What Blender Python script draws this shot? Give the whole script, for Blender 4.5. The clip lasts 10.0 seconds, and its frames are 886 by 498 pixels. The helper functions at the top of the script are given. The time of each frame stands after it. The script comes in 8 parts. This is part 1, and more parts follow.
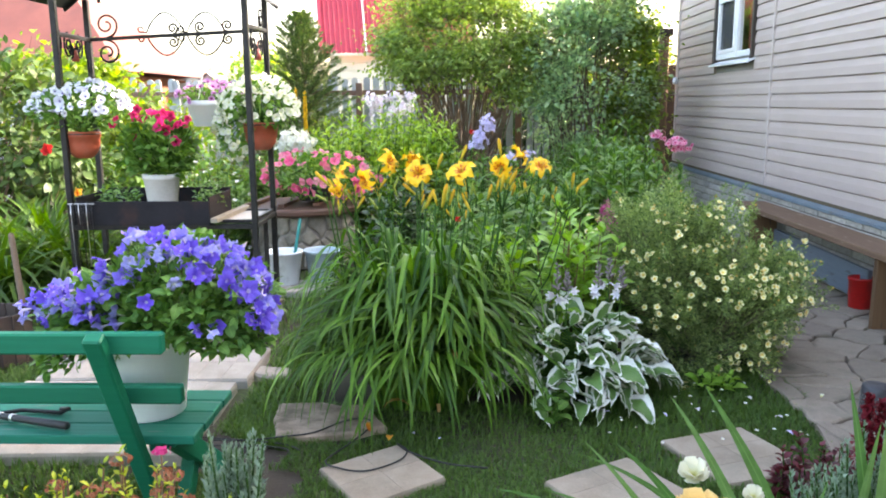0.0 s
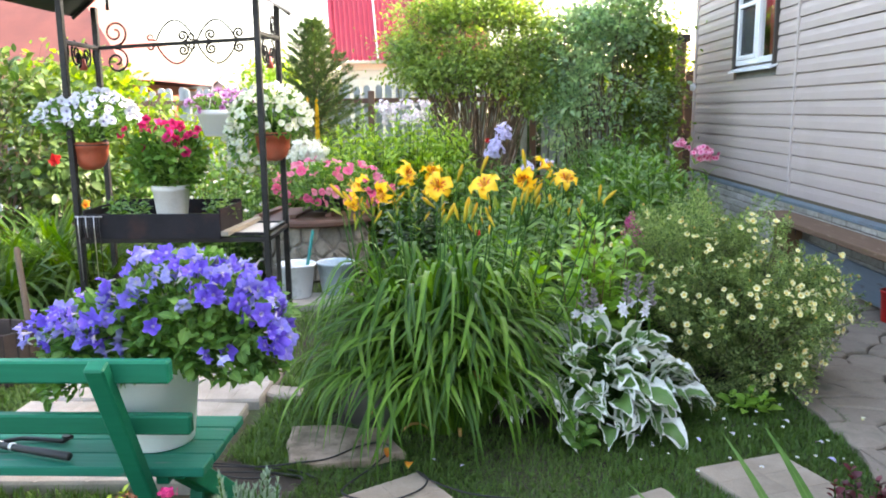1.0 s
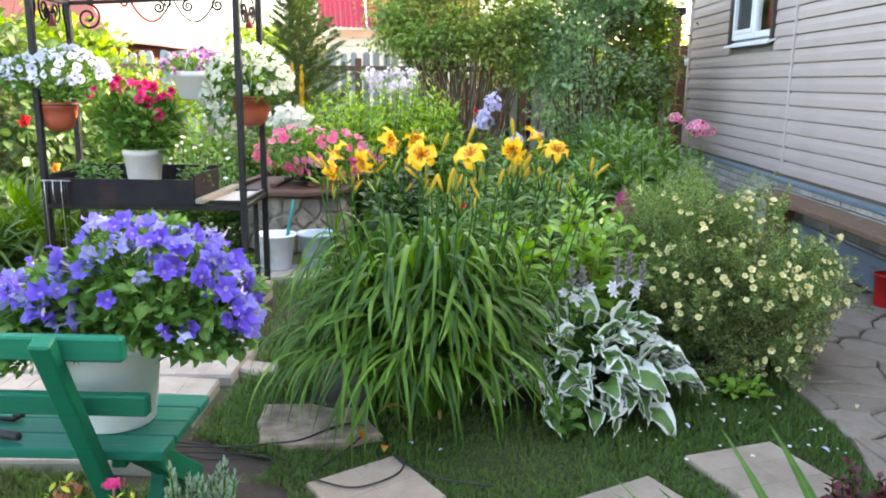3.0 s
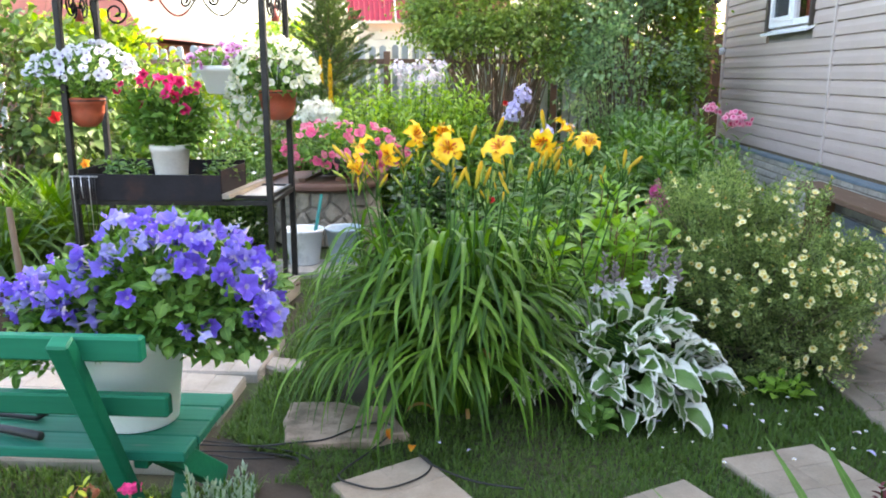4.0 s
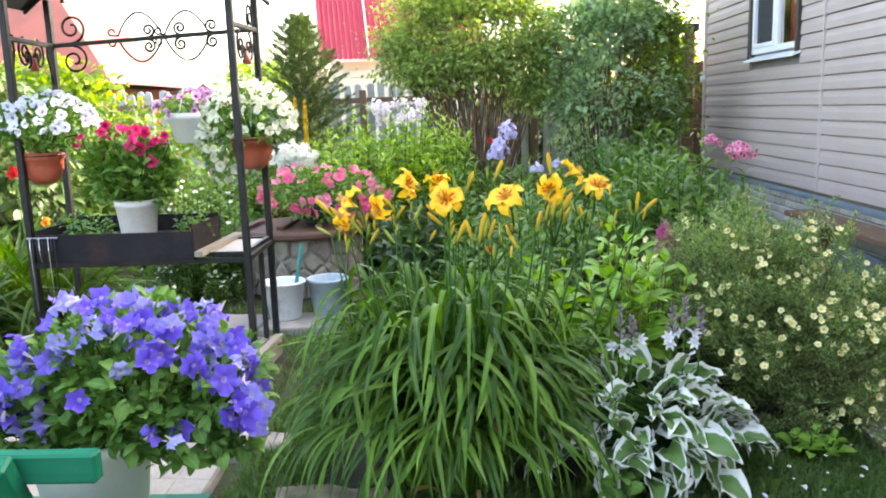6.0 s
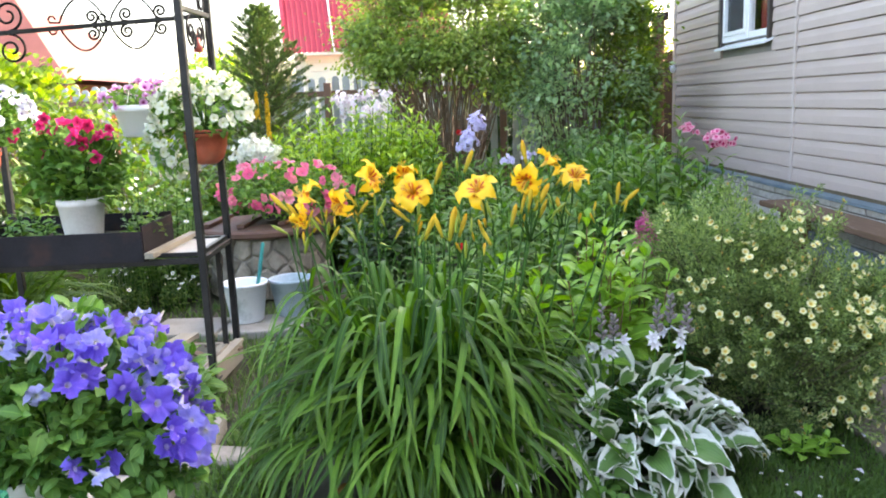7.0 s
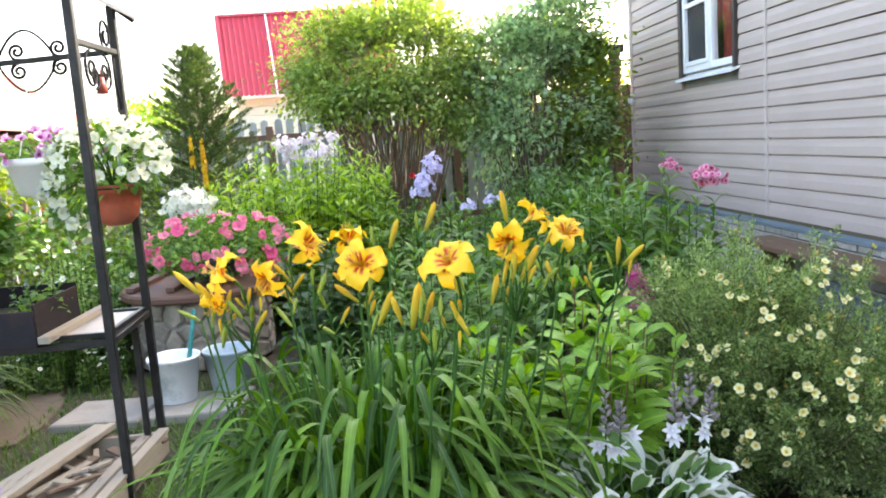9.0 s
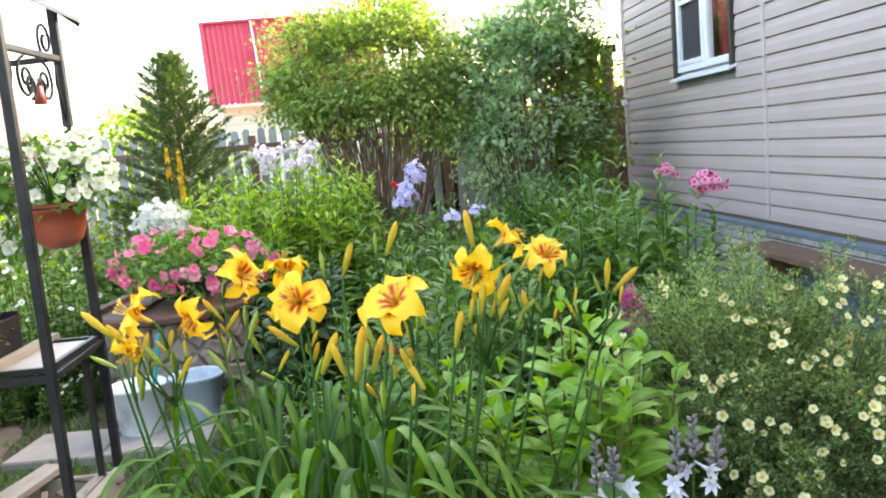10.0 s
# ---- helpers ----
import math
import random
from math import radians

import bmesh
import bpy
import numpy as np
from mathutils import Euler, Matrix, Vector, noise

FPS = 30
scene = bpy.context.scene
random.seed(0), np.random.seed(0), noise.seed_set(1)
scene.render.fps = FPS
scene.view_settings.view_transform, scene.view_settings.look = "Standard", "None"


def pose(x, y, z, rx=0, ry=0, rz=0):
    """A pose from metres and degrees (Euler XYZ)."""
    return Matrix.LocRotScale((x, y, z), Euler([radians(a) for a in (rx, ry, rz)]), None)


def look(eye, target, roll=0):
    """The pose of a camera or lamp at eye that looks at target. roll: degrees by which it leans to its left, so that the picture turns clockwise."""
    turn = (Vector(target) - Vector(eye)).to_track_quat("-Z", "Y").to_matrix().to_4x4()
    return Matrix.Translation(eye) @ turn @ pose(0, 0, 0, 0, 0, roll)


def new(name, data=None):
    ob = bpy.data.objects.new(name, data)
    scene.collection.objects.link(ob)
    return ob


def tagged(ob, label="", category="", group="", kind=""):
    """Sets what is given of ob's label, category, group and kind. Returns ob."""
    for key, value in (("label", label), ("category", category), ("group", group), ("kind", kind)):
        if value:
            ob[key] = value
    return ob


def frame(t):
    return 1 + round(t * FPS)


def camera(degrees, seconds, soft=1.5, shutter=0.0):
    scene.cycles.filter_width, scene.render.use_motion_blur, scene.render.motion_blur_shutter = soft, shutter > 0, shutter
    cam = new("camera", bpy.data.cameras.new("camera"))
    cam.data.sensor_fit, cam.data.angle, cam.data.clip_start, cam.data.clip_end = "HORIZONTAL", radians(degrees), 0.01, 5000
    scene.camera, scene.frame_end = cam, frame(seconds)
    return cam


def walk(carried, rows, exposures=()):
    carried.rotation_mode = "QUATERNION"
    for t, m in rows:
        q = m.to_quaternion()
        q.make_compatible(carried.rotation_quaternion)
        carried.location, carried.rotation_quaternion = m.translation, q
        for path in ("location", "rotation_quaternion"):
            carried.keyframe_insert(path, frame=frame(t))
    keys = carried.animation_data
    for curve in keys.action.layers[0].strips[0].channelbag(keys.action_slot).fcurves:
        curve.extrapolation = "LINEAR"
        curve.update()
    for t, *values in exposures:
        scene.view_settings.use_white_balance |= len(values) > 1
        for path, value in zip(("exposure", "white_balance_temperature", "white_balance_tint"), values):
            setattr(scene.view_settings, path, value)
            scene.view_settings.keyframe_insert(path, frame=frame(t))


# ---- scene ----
cam = camera(58.7, 10.0, soft=1.9)
PATH = [
    (0, (0.753, 0.556, 1.482), (0.701, 2.522, 1.117), -0.4),
    (0.5, (0.733, 0.636, 1.483), (0.649, 2.604, 1.136), -0.5),
    (1, (0.699, 0.729, 1.493), (0.622, 2.697, 1.145), -0.6),
    (1.5, (0.674, 0.781, 1.482), (0.641, 2.755, 1.165), 0.2),
    (2, (0.683, 0.814, 1.476), (0.656, 2.784, 1.132), 0.5),
    (2.5, (0.704, 0.861, 1.47), (0.671, 2.823, 1.083), 0.7),
    (4, (0.721, 0.989, 1.454), (0.6, 2.938, 1.022), 0.1),
    (4.5, (0.734, 1.035, 1.463), (0.564, 2.981, 1.032), -0.2),
    (5, (0.729, 1.106, 1.467), (0.585, 3.056, 1.047), -0.1),
    (5.5, (0.683, 1.216, 1.478), (0.541, 3.173, 1.089), 0.0),
    (6, (0.624, 1.329, 1.485), (0.559, 3.297, 1.135), -1.8),
    (6.2, (0.615, 1.361, 1.477), (0.592, 3.33, 1.124), -1.8),
    (7.3, (0.646, 1.661, 1.451), (0.664, 3.627, 1.085), -2.2),
    (7.5, (0.662, 1.732, 1.456), (0.693, 3.7, 1.098), -1.9),
    (8, (0.671, 1.863, 1.453), (0.71, 3.834, 1.116), -2.6),
    (8.5, (0.646, 2.037, 1.459), (0.78, 4.011, 1.167), -4.2),
    (9, (0.626, 2.171, 1.46), (0.757, 4.148, 1.186), -4.0),
    (9.5, (0.662, 2.322, 1.455), (0.802, 4.298, 1.178), -4.5),
    (10, (0.744, 2.482, 1.465), (0.881, 4.46, 1.203), -5.0),
]
walk(cam, [(t, look(eye, target, roll)) for t, eye, target, roll in PATH], [(0, 3.24, 7250, 15), (10, 3.24, 7250, 15)])


# ---- world, sun ----
SUN_AZ, SUN_EL = 25.0, 27.0  # from +x towards +y, and above the horizon
sun_dir = Vector((math.cos(radians(SUN_AZ)) * math.cos(radians(SUN_EL)), math.sin(radians(SUN_AZ)) * math.cos(radians(SUN_EL)), math.sin(radians(SUN_EL))))
world = bpy.data.worlds.new("sky")
scene.world = world
world.use_nodes = True
wn = world.node_tree.nodes
sky = wn.new("ShaderNodeTexSky")
sky.sky_type, sky.sun_disc = "NISHITA", False
sky.sun_elevation, sky.sun_rotation = radians(SUN_EL), radians(90 - SUN_AZ)
sky.dust_density, sky.air_density, sky.ozone_density = 4.0, 1.0, 0.3
wn["Background"].inputs["Strength"].default_value = 0.15
world.node_tree.links.new(sky.outputs[0], wn["Background"].inputs["Color"])
sun = new("sun", bpy.data.lights.new("sun", "SUN"))
sun.data.energy, sun.data.angle, sun.data.color = 2.0, radians(0.8), (1.0, 0.96, 0.9)
sun.matrix_world = look(sun_dir * 60, (0, 0, 0))


# ---- materials ----
def nodes_of(name):
    m = bpy.data.materials.new(name)
    m.use_nodes = True
    return m, m.node_tree.nodes, m.node_tree.links, m.node_tree.nodes["Principled BSDF"]


def noise_fac(n, l, scale, detail=4.0, coord="Object", rough=0.6):
    tc = n.new("ShaderNodeTexCoord")
    t = n.new("ShaderNodeTexNoise")
    t.inputs["Scale"].default_value, t.inputs["Detail"].default_value, t.inputs["Roughness"].default_value = scale, detail, rough
    l.new(tc.outputs[coord], t.inputs["Vector"])
    return t.outputs["Fac"]


def mix_col(n, l, fac, a, b, mode="MIX"):
    x = n.new("ShaderNodeMix")
    x.data_type, x.blend_type = "RGBA", mode
    for sock, v in ((x.inputs["Factor"], fac), (x.inputs["A"], a), (x.inputs["B"], b)):
        if isinstance(v, (int, float)):
            sock.default_value = v
        elif isinstance(v, tuple):
            sock.default_value = (*v, 1) if len(v) == 3 else v
        else:
            l.new(v, sock)
    return x.outputs["Result"]


def ramp(n, l, fac, stops, smooth=False):
    r = n.new("ShaderNodeValToRGB")
    e = r.color_ramp.elements
    while len(e) < len(stops):
        e.new(0.5)
    for i, (p, c) in enumerate(stops):
        e[i].position, e[i].color = p, (*c, 1) if len(c) == 3 else c
    if smooth:
        r.color_ramp.interpolation = "EASE"
    l.new(fac, r.inputs[0])
    return r.outputs[0]


def calc(n, l, op, a, b=0.0, c=0.0):
    x = n.new("ShaderNodeMath")
    x.operation = op
    for s, v in zip(x.inputs, (a, b, c)):
        if isinstance(v, (int, float)):
            s.default_value = v
        else:
            l.new(v, s)
    return x.outputs[0]


def chance(n, kind):
    if kind == "object":
        return n.new("ShaderNodeObjectInfo").outputs["Random"]
    return n.new("ShaderNodeNewGeometry").outputs["Random Per Island"]


def bump(n, l, b, height, strength, dist=0.01):
    x = n.new("ShaderNodeBump")
    x.inputs["Strength"].default_value, x.inputs["Distance"].default_value = strength, dist
    l.new(height, x.inputs["Height"])
    l.new(x.outputs[0], b.inputs["Normal"])


def surface(name, c1, c2, rough=0.6, metal=0.0, scale=6.0, fine=80.0, relief=0.3, rnd=None, spread=0.2, dirt=None, dirt_scale=2.0, dirt_at=0.6, coord="Object", spec=0.5):
    """A worn solid surface: two colours mixed at a coarse scale, speckle at a fine one, stains, and relief."""
    m, n, l, b = nodes_of(name)
    col = mix_col(n, l, ramp(n, l, noise_fac(n, l, scale, coord=coord), [(0.35, (0, 0, 0)), (0.65, (1, 1, 1))]), c1, c2)
    f = noise_fac(n, l, fine, coord=coord)
    col = mix_col(n, l, 0.35, col, ramp(n, l, f, [(0.3, (0.35, 0.35, 0.35)), (0.7, (0.65, 0.65, 0.65))]), "OVERLAY")
    if dirt:
        d = ramp(n, l, noise_fac(n, l, dirt_scale, 8, coord=coord), [(dirt_at - 0.08, (0, 0, 0)), (dirt_at + 0.12, (1, 1, 1))])
        col = mix_col(n, l, d, col, dirt)
    if rnd:
        v = n.new("ShaderNodeMapRange")
        v.inputs["To Min"].default_value, v.inputs["To Max"].default_value = 1 - spread, 1 + spread
        l.new(chance(n, rnd), v.inputs["Value"])
        h = n.new("ShaderNodeHueSaturation")
        l.new(v.outputs[0], h.inputs["Value"])
        l.new(col, h.inputs["Color"])
        col = h.outputs[0]
    l.new(col, b.inputs["Base Color"])
    b.inputs["Roughness"].default_value, b.inputs["Metallic"].default_value = rough, metal
    b.inputs["Specular IOR Level"].default_value = spec
    bump(n, l, b, f, relief, 0.004)
    return m


def leafy(name, dark, light, rnd="island", trans=0.35, rough=0.45, glow=1.5, tips=None, stripes=0.0):
    """A leaf: colour varies from leaf to leaf, lets light through, has veins along it."""
    m, n, l, b = nodes_of(name)
    col = mix_col(n, l, ramp(n, l, chance(n, rnd), [(0.0, (0, 0, 0)), (1.0, (1, 1, 1))]), dark, light)
    col = mix_col(n, l, 0.5, col, ramp(n, l, noise_fac(n, l, 25), [(0.3, (0.33, 0.33, 0.33)), (0.7, (0.66, 0.66, 0.66))]), "OVERLAY")
    uv = n.new("ShaderNodeUVMap")
    sep = n.new("ShaderNodeSeparateXYZ")
    l.new(uv.outputs[0], sep.inputs[0])
    if tips:
        col = mix_col(n, l, ramp(n, l, sep.outputs[1], [(0.55, (0, 0, 0)), (1.0, (1, 1, 1))]), col, tips)
    mid = calc(n, l, "ABSOLUTE", calc(n, l, "SUBTRACT", sep.outputs[0], 0.5))
    col = mix_col(n, l, ramp(n, l, mid, [(0.0, (0.45, 0.45, 0.45)), (0.09, (0, 0, 0))]), col, tuple(min(1, 1.5 * x) for x in light))
    l.new(col, b.inputs["Base Color"])
    b.inputs["Roughness"].default_value = rough
    b.inputs["Specular IOR Level"].default_value = 0.35
    if stripes:
        w = calc(n, l, "SINE", calc(n, l, "MULTIPLY", sep.outputs[0], stripes))
        bump(n, l, b, w, 0.25, 0.002)
    else:
        bump(n, l, b, noise_fac(n, l, 90), 0.35, 0.004)
    t = n.new("ShaderNodeBsdfTranslucent")
    g = mix_col(n, l, 1.0, col, (min(1, glow), min(1, glow * 1.0), glow * 0.45), "MULTIPLY")
    h = n.new("ShaderNodeHueSaturation")
    h.inputs["Value"].default_value, h.inputs["Saturation"].default_value = glow, 1.1
    l.new(g, h.inputs["Color"])
    l.new(h.outputs[0], t.inputs["Color"])
    x = n.new("ShaderNodeMixShader")
    x.inputs[0].default_value = trans
    l.new(b.outputs[0], x.inputs[1])
    l.new(t.outputs[0], x.inputs[2])
    l.new(x.outputs[0], n["Material Output"].inputs[0])
    return m


def petal(name, stops, other=None, rnd="object", trans=0.3, veins=0.25, other_at=0.5):
    """A flower: colour from its throat (0) to its rim (1), some flowers shifted to another tone, veined."""
    m, n, l, b = nodes_of(name)
    uv = n.new("ShaderNodeUVMap")
    sep = n.new("ShaderNodeSeparateXYZ")
    l.new(uv.outputs[0], sep.inputs[0])
    col = ramp(n, l, sep.outputs[1], stops)
    if other:
        col = mix_col(n, l, ramp(n, l, chance(n, rnd), [(max(0.0, other_at - 0.3), (0, 0, 0)), (1.0, (0.9, 0.9, 0.9))]), col, ramp(n, l, sep.outputs[1], other))
    w = n.new("ShaderNodeTexNoise")
    w.inputs["Scale"].default_value, w.inputs["Detail"].default_value = 30, 3
    l.new(n.new("ShaderNodeTexCoord").outputs["UV"], w.inputs["Vector"])
    col = mix_col(n, l, veins, col, ramp(n, l, w.outputs["Fac"], [(0.35, (0.3, 0.3, 0.3)), (0.65, (0.7, 0.7, 0.7))]), "OVERLAY")
    l.new(col, b.inputs["Base Color"])
    b.inputs["Roughness"].default_value = 0.6
    b.inputs["Specular IOR Level"].default_value = 0.25
    bump(n, l, b, w.outputs["Fac"], 0.3, 0.003)
    t = n.new("ShaderNodeBsdfTranslucent")
    l.new(col, t.inputs["Color"])
    x = n.new("ShaderNodeMixShader")
    x.inputs[0].default_value = trans
    l.new(b.outputs[0], x.inputs[1])
    l.new(t.outputs[0], x.inputs[2])
    l.new(x.outputs[0], n["Material Output"].inputs[0])
    return m


def hosta_leaf_material():
    m, n, l, b = nodes_of("hosta_leaf")
    uv = n.new("ShaderNodeUVMap")
    sep = n.new("ShaderNodeSeparateXYZ")
    l.new(uv.outputs[0], sep.inputs[0])
    e = calc(n, l, "SUBTRACT", 1.0, calc(n, l, "ABSOLUTE", calc(n, l, "MULTIPLY_ADD", sep.outputs[0], 2.0, -1.0)))
    e = calc(n, l, "MINIMUM", e, calc(n, l, "MULTIPLY", calc(n, l, "SUBTRACT", 1.0, sep.outputs[1]), 2.2))
    st = n.new("ShaderNodeMapping")
    st.inputs["Scale"].default_value = (22, 2.5, 1)
    l.new(uv.outputs[0], st.inputs["Vector"])
    t = n.new("ShaderNodeTexNoise")
    t.inputs["Scale"].default_value, t.inputs["Detail"].default_value = 1.0, 3
    l.new(st.outputs[0], t.inputs["Vector"])
    rnd = chance(n, "object")
    e = calc(n, l, "ADD", e, calc(n, l, "MULTIPLY", calc(n, l, "SUBTRACT", t.outputs["Fac"], 0.5), 0.6))
    e = calc(n, l, "ADD", e, calc(n, l, "MULTIPLY", calc(n, l, "SUBTRACT", rnd, 0.5), 0.3))
    green = mix_col(n, l, t.outputs["Fac"], (0.07, 0.165, 0.035), (0.16, 0.29, 0.07))
    col = mix_col(n, l, ramp(n, l, e, [(0.32, (0, 0, 0)), (0.4, (1, 1, 1))]), (0.86, 0.86, 0.77), green)
    l.new(col, b.inputs["Base Color"])
    b.inputs["Roughness"].default_value = 0.4
    w = calc(n, l, "SINE", calc(n, l, "MULTIPLY", sep.outputs[0], 60.0))
    bump(n, l, b, w, 0.25, 0.003)
    tr = n.new("ShaderNodeBsdfTranslucent")
    l.new(col, tr.inputs["Color"])
    x = n.new("ShaderNodeMixShader")
    x.inputs[0].default_value = 0.2
    l.new(b.outputs[0], x.inputs[1])
    l.new(tr.outputs[0], x.inputs[2])
    l.new(x.outputs[0], n["Material Output"].inputs[0])
    return m


def lily_petal_material():
    m, n, l, b = nodes_of("daylily_petal")
    uv = n.new("ShaderNodeUVMap")
    sep = n.new("ShaderNodeSeparateXYZ")
    l.new(uv.outputs[0], sep.inputs[0])
    st = n.new("ShaderNodeMapping")
    st.inputs["Scale"].default_value = (14, 3, 1)
    l.new(uv.outputs[0], st.inputs["Vector"])
    t = n.new("ShaderNodeTexNoise")
    t.inputs["Scale"].default_value = 1.0
    l.new(st.outputs[0], t.inputs["Vector"])
    v = calc(n, l, "ADD", sep.outputs[1], calc(n, l, "MULTIPLY", calc(n, l, "SUBTRACT", t.outputs["Fac"], 0.5), 0.18))
    eye = ramp(n, l, v, [(0.08, (0, 0, 0)), (0.14, (1, 1, 1)), (0.36, (1, 1, 1)), (0.5, (0, 0, 0))])
    a = calc(n, l, "ABSOLUTE", calc(n, l, "SUBTRACT", sep.outputs[0], 0.5))
    side = ramp(n, l, a, [(0.025, (0, 0, 0)), (0.07, (1, 1, 1)), (0.17, (1, 1, 1)), (0.27, (0, 0, 0))])
    fac = calc(n, l, "MULTIPLY", calc(n, l, "MULTIPLY", eye, side), 0.95)
    yellow = mix_col(n, l, t.outputs["Fac"], (0.93, 0.52, 0.01), (0.96, 0.66, 0.03))
    throat = ramp(n, l, sep.outputs[1], [(0.0, (1, 1, 1)), (0.28, (0, 0, 0))])
    col = mix_col(n, l, throat, yellow, (0.8, 0.36, 0.01))
    col = mix_col(n, l, fac, col, (0.5, 0.022, 0.006))
    l.new(col, b.inputs["Base Color"])
    b.inputs["Roughness"].default_value = 0.55
    bump(n, l, b, t.outputs["Fac"], 0.25, 0.003)
    tr = n.new("ShaderNodeBsdfTranslucent")
    l.new(col, tr.inputs["Color"])
    x = n.new("ShaderNodeMixShader")
    x.inputs[0].default_value = 0.3
    l.new(b.outputs[0], x.inputs[1])
    l.new(tr.outputs[0], x.inputs[2])
    l.new(x.outputs[0], n["Material Output"].inputs[0])
    return m


def painted_wood(name, c1, c2, bare, rough=0.45, along="X", spec=0.5):
    m, n, l, b = nodes_of(name)
    tc = n.new("ShaderNodeTexCoord")
    mp = n.new("ShaderNodeMapping")
    mp.inputs["Scale"].default_value = {"X": (2, 45, 45), "Y": (45, 2, 45), "Z": (45, 45, 2)}[along]
    l.new(tc.outputs["Object"], mp.inputs[0])
    g = n.new("ShaderNodeTexNoise")
    g.inputs["Scale"].default_value, g.inputs["Detail"].default_value = 1.5, 6
    l.new(mp.outputs[0], g.inputs["Vector"])
    col = mix_col(n, l, g.outputs["Fac"], c1, c2)
    mp2 = n.new("ShaderNodeMapping")
    mp2.inputs["Scale"].default_value = {"X": (5, 30, 30), "Y": (30, 5, 30), "Z": (30, 30, 5)}[along]
    l.new(tc.outputs["Object"], mp2.inputs[0])
    w = n.new("ShaderNodeTexNoise")
    w.inputs["Scale"].default_value, w.inputs["Detail"].default_value = 1.2, 8
    l.new(mp2.outputs[0], w.inputs["Vector"])
    worn = ramp(n, l, w.outputs["Fac"], [(0.62, (0, 0, 0)), (0.72, (1, 1, 1))])
    col = mix_col(n, l, worn, col, bare)
    v = n.new("ShaderNodeMapRange")
    v.inputs["To Min"].default_value, v.inputs["To Max"].default_value = 0.8, 1.15
    l.new(chance(n, "object"), v.inputs["Value"])
    h = n.new("ShaderNodeHueSaturation")
    l.new(v.outputs[0], h.inputs["Value"])
    l.new(col, h.inputs["Color"])
    l.new(h.outputs[0], b.inputs["Base Color"])
    b.inputs["Roughness"].default_value = rough
    b.inputs["Specular IOR Level"].default_value = spec
    bump(n, l, b, g.outputs["Fac"], 0.35, 0.003)
    return m


